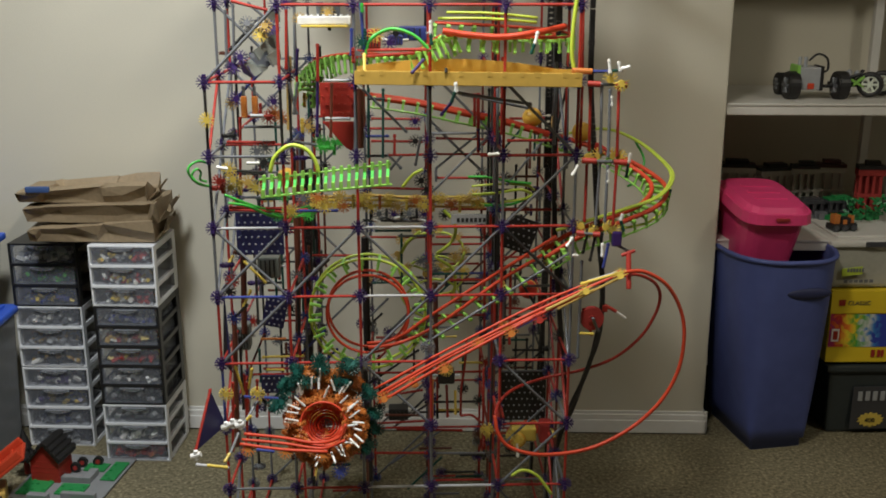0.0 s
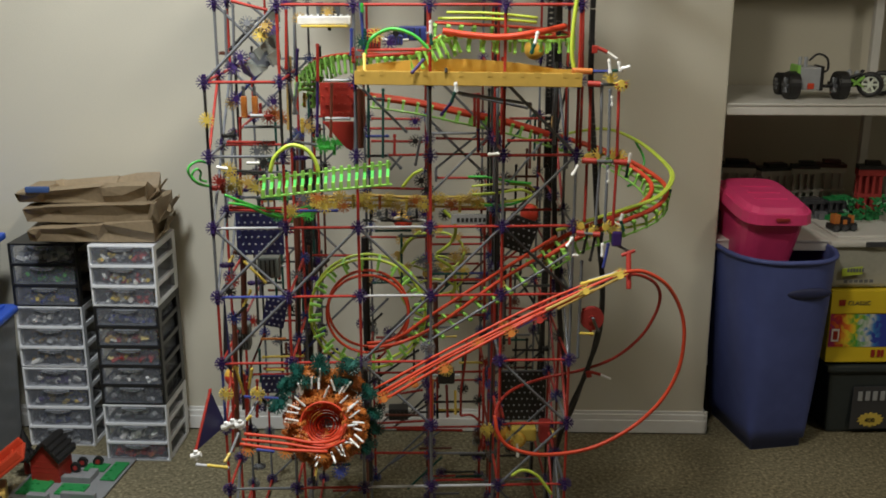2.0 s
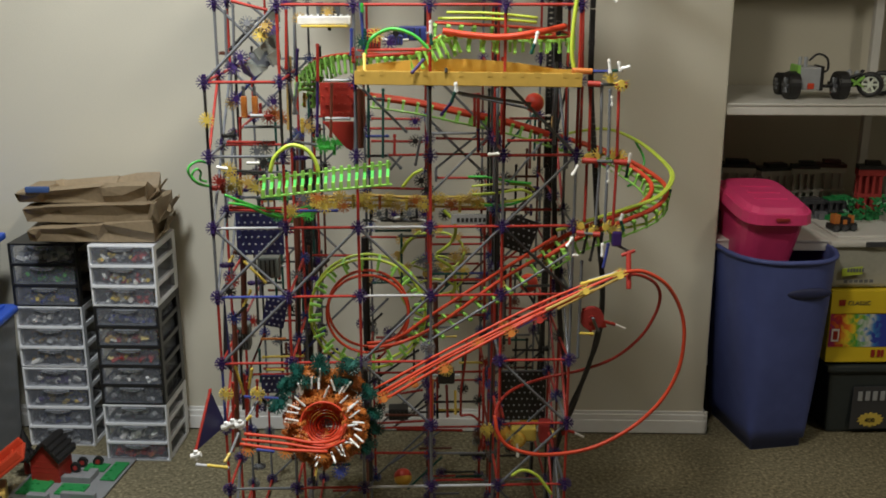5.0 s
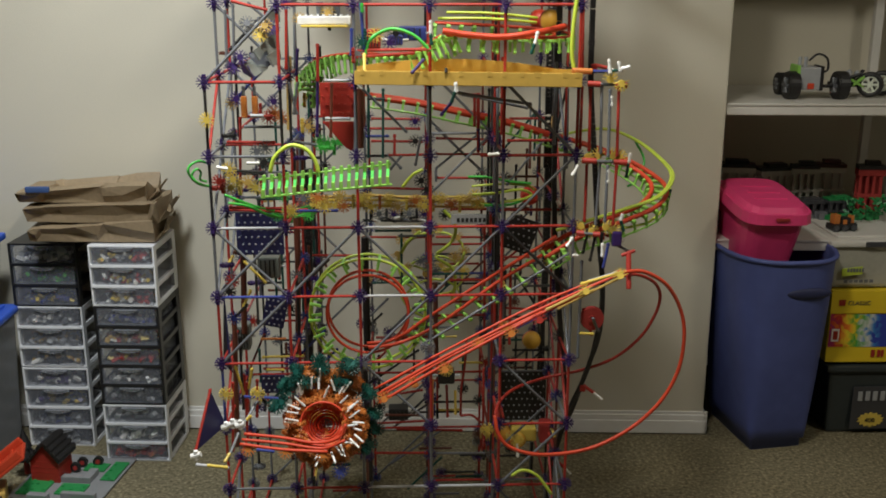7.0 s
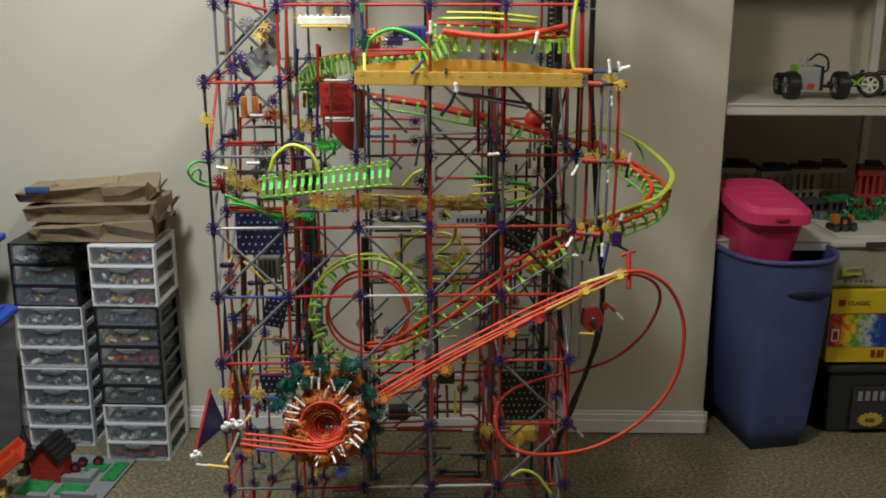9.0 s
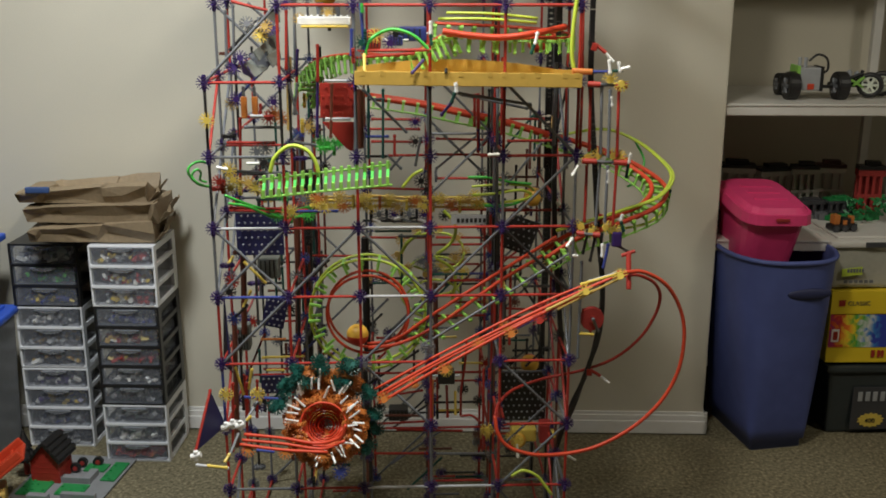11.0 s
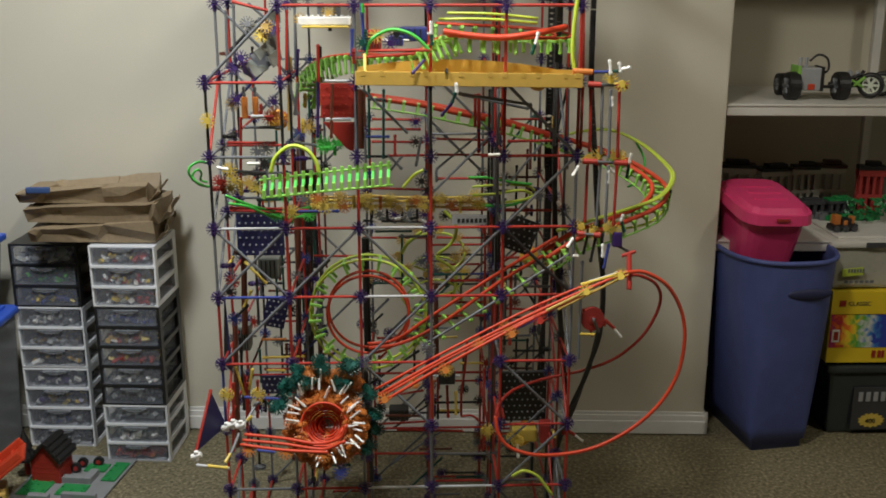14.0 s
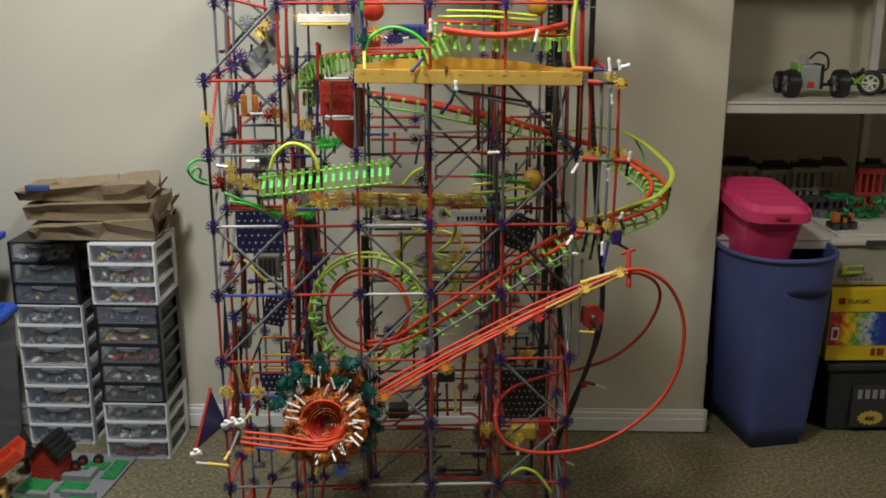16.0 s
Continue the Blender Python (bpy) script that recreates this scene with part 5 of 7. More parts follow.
FROSTH = material("frosted_handle_plastic", (0.40, 0.42, 0.46), 0.3, amount=0.03, alpha=0.4)
WHITED = material("white_drawer_frame", (0.74, 0.75, 0.77), 0.35, amount=0.04, vary=0.02)
BLACKD = material("black_drawer_frame", (0.014, 0.014, 0.016), 0.35, amount=0.08)
RZ = -4.0
RH = 0.0615
row_sets = ((LGREY, YELLOW, WHITE, RED), (RED, WHITE, YELLOW, GREY), (RED, YELLOW, LGREY, WHITE), (GREY, LGREY, BLUE), (YELLOW, WHITE, TAN, RED), (RED, YELLOW, DARKRED),
            (GREY, LGREY, WHITE), (GREY, BLACK, LGREY), (LGREY, GREY), (GREY, WHITE), (ORED, RED, ORANGE))
RS = Vector((-0.997, 0.752, 0.0))
for first, rows, mat, label in ((0, 3, WHITED, "white plastic mini drawer unit with clear drawers, on the carpet"), (3, 5, BLACKD, "black plastic mini drawer unit with clear drawers"),
                                (8, 3, WHITED, "white plastic mini drawer unit with drawers of toy pieces")):
    drawer_unit((RS.x, RS.y, first * RH + 0.001 * (first > 0)), 0.192, rows, RH - 0.0003, mat, RZ, label)
for r in range(11):
    m = pose(*RS, 0, 0, RZ)
    p = m @ Vector((0.014, 0.006, r * RH + 0.010))
    clutter(p, (0.164, 0.15, 0.022), 110, row_sets[10 - r], 40 + r, RZ)
LS = Vector((-1.268, 0.862, 0.0))
LH = 0.0655
for first, rows, mat, label in ((0, 4, WHITED, "white plastic mini drawer unit with clear drawers, on the carpet"), (4, 3, WHITED, "white plastic mini drawer unit with clear drawers"),
                                (7, 3, BLACKD, "black plastic mini drawer unit with clear drawers")):
    drawer_unit((LS.x, LS.y, first * LH + 0.001 * (first > 0)), 0.205, rows, LH - 0.0003, mat, RZ, label)
left_sets = ((GREY, LGREY, WHITE), (GREEN, TEAL, GREEN), (BLUE, GREY, YELLOW), (LGREY, GREY, WHITE), (LGREY, GREY, TAN), (WHITE, BLACK, TAN), (GREY, WHITE, PURPLE), (YELLOW, PURPLE, GREY),
             (GREY, BLUE, LGREY), (GREY, LGREY))
for r in range(10):
    m = pose(*LS, 0, 0, RZ)
    p = m @ Vector((0.014, 0.006, r * LH + 0.010))
    clutter(p, (0.177, 0.15, 0.020), 90, left_sets[9 - r], 70 + r, RZ)


BLUEP = material("blue_print", (0.035, 0.075, 0.20), 0.6)


# ---- folded paper bags ----
def paper_bag(at, w, d, h, rz, seed, label, rise=0.0, torn=False):
    """A grocery bag lying flat with a crumpled, sagging top and creased ends."""
    t = thing("paper_bag", at, label, "paper bag", "pile of paper bags", rz=rz)
    bm = bmesh.new()
    r = random.Random(seed)
    xs = [-0.5] + sorted(r.uniform(-0.46, 0.46) for _ in range(7)) + [0.5]
    ys = [0.0, 0.22, 0.5, 0.8, 1.0]
    top, low = {}, {}
    for i, u in enumerate(xs):
        for j, v in enumerate(ys):
            edge = i in (0, len(xs) - 1) or j in (0, len(ys) - 1)
            x = u * w + (0 if edge else r.uniform(-.012, .012))
            fold = 0.85 if i in (0, len(xs) - 1) else 1.0
            top[i, j] = bm.verts.new((x + 0.004 * r.uniform(-1, 1), v * d - (0.014 if j == 0 else 0) + r.uniform(-.004, .004), h * (r.uniform(0.88, 1.02) if j else r.uniform(0.84, 0.93)) * (0.75 + 0.25 * fold)))
            z = top[i, j].co.z * (1 + rise * u)
            if torn and u > -0.25 and j in (2, 3):
                z *= 0.45
            if torn and u > -0.25 and j == 4:
                z += r.uniform(-0.006, 0.006)
            top[i, j].co.z = z
            low[i, j] = bm.verts.new((x, v * d + (0.006 if j == 0 else 0), r.uniform(0, 0.003)))
    crease = {i: bm.verts.new((u * w + r.uniform(-.006, .006), -0.002 + r.uniform(-.010, .012), h * r.uniform(0.35, 0.6))) for i, u in enumerate(xs)}
    nx, ny = len(xs) - 1, len(ys) - 1
    for i in range(nx):
        for j in range(ny):
            q = [top[i, j], top[i + 1, j], top[i + 1, j + 1], top[i, j + 1]]
            k = r.randint(0, 1)
            bm.faces.new((q[k], q[k + 1], q[k + 2]))
            bm.faces.new((q[k], q[k + 2], q[(k + 3) % 4]))
            bm.faces.new((low[i, j], low[i, j + 1], low[i + 1, j + 1], low[i + 1, j]))
        for a, b in ((low, crease), (crease, top)):
            q = [a[i, 0] if a is low else a[i], a[i + 1, 0] if a is low else a[i + 1], b[i + 1, 0] if b is top else b[i + 1], b[i, 0] if b is top else b[i]]
            k = r.randint(0, 1)
            bm.faces.new((q[k], q[k + 1], q[k + 2]))
            bm.faces.new((q[k], q[k + 2], q[(k + 3) % 4]))
        bm.faces.new((low[i, ny], top[i, ny], top[i + 1, ny], low[i + 1, ny]))
    for j in range(ny):
        bm.faces.new((low[0, j], top[0, j], top[0, j + 1], low[0, j + 1]))
        bm.faces.new((low[nx, j], low[nx, j + 1], top[nx, j + 1], top[nx, j]))
    bm.faces.new((low[0, 0], crease[0], top[0, 0]))
    bm.faces.new((low[nx, 0], top[nx, 0], crease[nx]))
    bmesh.ops.recalc_face_normals(bm, faces=bm.faces)
    part("bag_body", bm, KRAFT, t)
    # torn opening flap standing at one end
    bm = bmesh.new()
    prev = None
    for k in range(13):
        u = k / 12
        y = d * (0.05 + 0.85 * u)
        z = h * (0.5 + 0.5 * u) + 0.006 * math.sin(u * 17 + seed)
        q = [bm.verts.new((w / 2 + 0.006 * math.sin(5 * u), y, 0.004)), bm.verts.new((w / 2 + 0.022 + 0.008 * math.sin(u * 9), y, z))]
        if prev:
            bm.faces.new((prev[0], q[0], q[1], prev[1]))
        prev = q
    ob = part("open_end", bm, KRAFT, t)
    ob.modifiers.new("thick", "SOLIDIFY").thickness = 0.0012
    return t


paper_bag((-0.985, 0.765, 0.6805), 0.36, 0.16, 0.060, -2, 3, "brown kraft paper bag lying folded on the drawer units", 0.5)
paper_bag((-0.980, 0.765, 0.738), 0.38, 0.15, 0.060, -4, 8, "brown kraft paper bag lying folded in a pile", 0.35)
b3 = paper_bag((-1.005, 0.775, 0.794), 0.37, 0.14, 0.052, -3, 13, "torn-open brown kraft paper bag with a blue printed label", 0.6, True)
bm = bmesh.new()
a = Vector((-1.124, 0.765, 0.837))
box(bm, a - Vector((0.034, 0.006, 0.009)), a + Vector((0.034, 0.006, 0.009)), 0.005)
o = part("blue_label", bm, BLUEP, None, "blue printed label")
o.parent = b3
o.matrix_parent_inverse = b3.matrix_world.inverted()

# ---- things at the near left ----
def tub(name, at, w, d, h, mat, lidmat, label, rz=0.0):
    t = thing(name, at, label, "storage tub", rz=rz)
    bm = bmesh.new()
    vs = box(bm, (-w / 2, -d / 2, 0), (w / 2, d / 2, h), 0.012)
    for v in bm.verts:
        k = 0.9 + 0.1 * v.co.z / h
        v.co.x *= k
        v.co.y *= k
    part("body", bm, mat, t)
    bm = bmesh.new()
    box(bm, (-w / 2 - 0.012, -d / 2 - 0.012, h + 0.001), (w / 2 + 0.012, d / 2 + 0.012, h + 0.022), 0.007)
    box(bm, (-w / 2 + 0.02, -d / 2 + 0.02, h + 0.0215), (w / 2 - 0.02, d / 2 - 0.02, h + 0.030), 0.004)
    part("lid", bm, lidmat, t)
    return t


FROST = material("frosted_tub_plastic", (0.17, 0.18, 0.19), 0.35, alpha=0.8)
BLUEL = material("blue_lid_plastic", (0.03, 0.10, 0.55), 0.35)
tub("storage_tub", (-1.44, 0.72, 0.0), 0.34, 0.30, 0.44, FROST, BLUEL, "frosted clear storage tub with a bright blue lid")
tub("storage_tub", (-1.47, 0.74, 0.471), 0.36, 0.28, 0.19, FROST, BLUEL, "frosted clear tub with a blue lid, stacked on another")
bm = bmesh.new()
for i in range(9):
    a = Vector((-1.33 + 0.008 * i, 0.60 + 0.006 * math.sin(i * 2), 0.48 + 0.012 * (i % 3)))
    cyl(bm, a, a + Vector((0.05, -0.01, 0.04 + 0.02 * (i % 2))), 0.006)
t = thing("green_toy_parts", (0, 0, 0), "bright green plastic toy pieces lying on a tub", "toy parts", kind="stuff")
part("pieces", bm, GREEN, t)


def play_tray():
    t = thing("toy_ramp", (-1.22, 0.50, 0.0), "bright orange-red plastic toy ramp tilted on the floor", "toy ramp", rz=18)
    bm = bmesh.new()
    m = pose(0, 0, 0.09, 0, -36, 0)
    box(bm, (-0.14, -0.05, 0.0), (0.10, 0.05, 0.012), 0.005, m)
    for y in (-0.05, 0.038):
        box(bm, (-0.14, y, 0.010), (0.10, y + 0.012, 0.032), 0.004, m)
    for k in range(5):
        box(bm, (-0.12 + 0.045 * k, -0.048, 0.012), (-0.112 + 0.045 * k, 0.048, 0.018), 0.002, m)
    part("ramp", bm, ORED, t)
    bm = bmesh.new()
    box(bm, (-0.16, -0.045, 0.001), (0.02, 0.045, 0.055), 0.006)
    box(bm, (-0.12, -0.04, 0.05), (-0.02, 0.04, 0.10), 0.004)
    part("base", bm, TAN, t, "dark yellow support")
    bm = bmesh.new()
    for k in range(14):
        a = Vector((-0.14 + 0.013 * k, -0.05, 0.01 + 0.006 * (k % 4)))
        box(bm, a, a + Vector((0.008, 0.012, 0.02)), 0.002)
    part("trim_piece", bm, BLACK, t)


play_tray()


def baseplate():
    t = thing("toy_baseplate", (-1.04, 0.64, 0.0), "grey and green toy road plate lying on the carpet", "baseplate", rz=-8)
    bm = bmesh.new()
    box(bm, (-0.155, -0.21, 0.002), (0.115, 0.13, 0.008), 0.001)
    part("plate", bm, MIDGREY, t)
    r = random.Random(3)
    for lo, hi in (((-0.14, -0.12), (-0.06, -0.03)), ((-0.03, -0.11), (0.05, -0.05)), ((0.065, -0.02), (0.108, 0.09)), ((-0.01, 0.03), (0.055, 0.075)), ((0.03, -0.20), (0.10, -0.13)),
                   ((-0.13, -0.2), (-0.02, -0.15))):
        bm = bmesh.new()
        box(bm, (*lo, 0.008), (*hi, 0.013), 0.001)
        for i in range(int((hi[0] - lo[0]) / 0.016)):
            for j in range(int((hi[1] - lo[1]) / 0.016)):
                if r.random() < 0.5:
                    cyl(bm, (lo[0] + 0.008 + 0.016 * i, lo[1] + 0.008 + 0.016 * j, 0.0125), (lo[0] + 0.008 + 0.016 * i, lo[1] + 0.008 + 0.016 * j, 0.016), 0.0045, n=8)
        part("green_tile", bm, TEALG, t, "green studded tile")
    for a, b in (((-0.05, -0.04), (0.02, -0.02)), ((0.02, -0.04), (0.045, 0.02)), ((-0.09, -0.15), (-0.03, -0.13)), ((0.0, -0.13), (0.10, -0.115))):
        bm = bmesh.new()
        box(bm, (*a, 0.008), (*b, 0.026), 0.002)
        part("grey_wall", bm, MIDGREY, t)


MIDGREY = material("mid_grey_toy_plate", (0.22, 0.225, 0.23), 0.45)
TEALG = material("green_tile_plastic", (0.02, 0.22, 0.06), 0.4)
baseplate()


def toy_house():
    t = thing("toy_house", (-1.125, 0.645, 0.008), "small red toy brick house with black roof", "toy house", rz=-10)
    t.matrix_world = t.matrix_world @ Matrix.Scale(1.28, 4)
    bm = bmesh.new()
    box(bm, (-0.034, -0.03, 0), (0.034, 0.03, 0.052), 0.0015)
    for k in range(4):
        box(bm, (-0.0345, -0.0305, 0.0125 * k + 0.0115), (0.0345, 0.0305, 0.0125 * k + 0.0122))
    vs = [bm.verts.new(p) for p in ((-0.034, -0.03, 0.052), (0.034, -0.03, 0.052), (0.0, -0.03, 0.092), (-0.034, 0.03, 0.052), (0.034, 0.03, 0.052), (0.0, 0.03, 0.092))]
    for f in ((0, 1, 2), (5, 4, 3), (0, 2, 5, 3), (1, 4, 5, 2)):
        bm.faces.new([vs[i] for i in f])
    part("brick_wall", bm, RED, t)
    for s in (-1, 1):
        bm = bmesh.new()
        box(bm, (0, -0.038, 0), (0.062, 0.038, 0.006), 0.001, pose(0, 0, 0.098, 0, 50 if s > 0 else 130, 0))
        for k in range(4):
            box(bm, (0.014 * k + 0.004, -0.039, 0.004 if s > 0 else -0.002), (0.014 * k + 0.014, 0.039, 0.010 if s > 0 else 0.004), 0.001, pose(0, 0, 0.098, 0, 50 if s > 0 else 130, 0))
        part("roof", bm, BLACK, t, "black stepped roof")
    t2 = thing("toy_tree", (-1.205, 0.665, 0.008), "dark toy fir tree with red trunk", "toy tree")
    bm = bmesh.new()
    cyl(bm, (0, 0, 0), (0, 0, 0.07), 0.008)
    part("trunk", bm, RED, t2)
    bm = bmesh.new()
    for k in range(6):
        a = k * 1.05
        cyl(bm, (0.022 * math.cos(a), 0.022 * math.sin(a), 0.045 + 0.006 * (k % 2)), (0.004 * math.cos(a), 0.004 * math.sin(a), 0.095), 0.013, 0.004, 6)
    cyl(bm, (0, 0, 0.085), (0, 0, 0.14), 0.022, 0.002, 7)
    part("foliage", bm, BLACK, t2)
    for x, y in ((-1.055, 0.70), (-1.01, 0.705), (-1.065, 0.668)):
        w = thing("toy_roller", (x, y, 0.008), "small black toy wheel with dark red hub", "toy roller", "loose toy rollers")
        bm = bmesh.new()
        cyl(bm, (0, -0.006, 0.015), (0, 0.006, 0.015), 0.015, n=16)
        part("tyre", bm, BLACK, w)
        bm = bmesh.new()
        cyl(bm, (0, -0.0075, 0.015), (0, 0.0075, 0.015), 0.007, n=12)
        part("hub", bm, DARKRED, w)


toy_house()


# ---- blue bin with the pink tub in it ----
def rounded(bm, w0, d0, w1, d1, z0, z1, n=32, power=3.2, top=None):
    """A tapering wall with a rounded-square outline."""
    rings = []
    for z, w, d in ((z0, w0, d0), (z1, w1, d1)):
        ring = []
        for i in range(n):
            a = 2 * math.pi * i / n
            c, s = math.cos(a), math.sin(a)
            e = top if top and z == z1 else power
            k = (abs(c) ** e + abs(s) ** e) ** (-1 / e)
            ring.append(bm.verts.new((w / 2 * c * k, d / 2 * s * k, z)))
        rings.append(ring)
    for i in range(n):
        bm.faces.new((rings[0][i], rings[0][(i + 1) % n], rings[1][(i + 1) % n], rings[1][i]))
    return rings


def waste_bin():
    t = thing("waste_bin", (1.036, 0.905, 0.0), "tall blue plastic recycling bin standing on the carpet", "bin", rz=9)
    W1, D1, W0, D0, H = 0.334, 0.435, 0.182, 0.29, 0.622

    def outline(u, grow=0.0):
        """The wall's outline at height u: a crisp rectangle below that swells into an oval mouth."""
        pts, seg = [], 16
        w, d, r = W0 / 2 + 0.02 * u + grow, D0 / 2 + 0.02 * u + grow, 0.006 + 0.035 * u
        k = u ** 0.9
        back = math.radians(-6)
        for q in range(4):
            sx, sy = ((1, 1), (-1, 1), (-1, -1), (1, -1))[q]
            for j in range(seg):
                a = math.radians(90 * q + 90 * (j + 0.5) / seg)
                c, s_ = math.cos(a), math.sin(a)
                # even steps along side, corner, side
                f = (j + 0.5) / seg
                if f < 0.3:
                    g = f / 0.3
                    x, y = (w, (d - r) * g) if q % 2 == 0 else ((w - r) * g, d)
                elif f > 0.7:
                    g = (1 - f) / 0.3
                    x, y = ((w - r) * g, d) if q % 2 == 0 else (w, (d - r) * g)
                else:
                    b = math.pi / 2 * (f - 0.3) / 0.4
                    b = b if q % 2 == 0 else math.pi / 2 - b
                    x, y = w - r + r * math.cos(b), d - r + r * math.sin(b)
                e = (abs(c) ** 2.6 + abs(s_) ** 2.6) ** (-1 / 2.6)
                ox, oy = (W1 / 2 + grow) * c * e, (D1 / 2 + grow) * s_ * e
                ox, oy = ox * math.cos(back) - oy * math.sin(back), ox * math.sin(back) + oy * math.cos(back)
                pts.append(((1 - k) * sx * x + k * ox, (1 - k) * sy * y + k * oy))
        return pts

    def shell(bm, grow, levels):
        rings = [[bm.verts.new((x, y, z)) for x, y in outline(u, grow)] for u, z in levels]
        for a, b in zip(rings, rings[1:]):
            for i in range(64):
                bm.faces.new((a[i], a[(i + 1) % 64], b[(i + 1) % 64], b[i]))
        return rings

    bm = bmesh.new()
    up = [(i / 14, 0.030 + (H - 0.030) * i / 14) for i in range(15)]
    foot = shell(bm, -0.008, [(0.0, 0.0), (0.0, 0.026)])
    wall = shell(bm, 0.0, up)
    for i in range(64):
        bm.faces.new((foot[1][i], foot[1][(i + 1) % 64], wall[0][(i + 1) % 64], wall[0][i]))
    inner = shell(bm, -0.006, up)
    bm.faces.new(foot[0][::-1])
    bm.faces.new(inner[0])
    bmesh.ops.recalc_face_normals(bm, faces=bm.faces)
    part("body", bm, BIN, t, smooth=True)
    bm = bmesh.new()
    tube(bm, [Vector((x, y, H)) for x, y in outline(1.0, 0.001)], 0.0075, 8, True)
    part("rim", bm, BIN, t, smooth=True)
    # pressed-in grip, built as a slight bulge; dark blue paints the recess's shade
    bm = bmesh.new()
    bmesh.ops.create_uvsphere(bm, u_segments=24, v_segments=12, radius=1.0, matrix=pose(0.018, -0.2095, 0.526, 0, 0, -5) @ Matrix.Diagonal((0.068, 0.010, 0.018, 1)))
    part("grip", bm, BINSHADE, t, "grip oval coloured dark as the shade of a recess", smooth=True)
    return t


BINSHADE = material("shaded_grip_blue", (0.018, 0.022, 0.07), 0.6)
waste_bin()


def pink_tub():
    t = thing("pink_tub", (0.985, 0.905, 0.0), "pink plastic tub with lid standing inside the bin", "storage tub", rz=4)
    m = pose(-0.005, 0.02, 0.492, 8, 2, 0)
    bm = bmesh.new()
    a = rounded(bm, 0.14, 0.19, 0.195, 0.28, 0.0, 0.27, 40, 5)
    bm.faces.new(a[0][::-1])
    bm.faces.new(a[1])
    bmesh.ops.transform(bm, matrix=m, verts=bm.verts)
    part("body", bm, PINK, t, smooth=False)
    bm = bmesh.new()
    a = rounded(bm, 0.222, 0.315, 0.215, 0.308, 0.255, 0.285, 40, 5)
    bm.faces.new(a[0][::-1])
    b = rounded(bm, 0.200, 0.29, 0.175, 0.26, 0.285, 0.300, 40, 5)
    for i in range(40):
        bm.faces.new((a[1][i], a[1][(i + 1) % 40], b[0][(i + 1) % 40], b[0][i]))
    bm.faces.new(b[1])
    bmesh.ops.transform(bm, matrix=m, verts=bm.verts)
    ld = part("lid", bm, PINK, t, smooth=False)
    bm = bmesh.new()
    box(bm, (-0.02, -0.162, 0.268), (0.02, -0.155, 0.277), 0.002, m)
    part("latch", bm, DARKRED, t)
    bm = bmesh.new()
    for k in range(3):
        box(bm, (-0.05, -0.06 + 0.055 * k, 0.298), (0.05, -0.045 + 0.055 * k, 0.303), 0.002, m)
    part("lid_rib", bm, PINK, t)


pink_tub()


# ---- shelving in the alcove ----
def shelf_unit():
    t = thing("shelving", (0, 0, 0), "pale grey shelving boards on white uprights in the alcove", "shelving")
    t.matrix_world = WM
    for z, lo in ((1.055, 0.02), (0.64, 0.02), (1.62, 0.02)):
        bm = bmesh.new()
        box(bm, (CORNER + 0.003, lo, z - 0.034), (2.25, 0.55, z), 0.003)
        box(bm, (CORNER + 0.003, lo - 0.004, z - 0.006), (2.25, lo, z + 0.001), 0.002)
        part("board", bm, SHELF, t)
    for x, y in ((1.47, 0.50), (1.57, 0.50), (2.2, 0.5)):
        bm = bmesh.new()
        box(bm, (x - 0.014, y - 0.014, 0.002), (x + 0.014, y + 0.014, 2.2), 0.003)
        part("upright", bm, SHELF, t)
    return t


shelf_unit()
WHEELW = material("pale_wheel_rim", (0.62, 0.66, 0.55), 0.4)


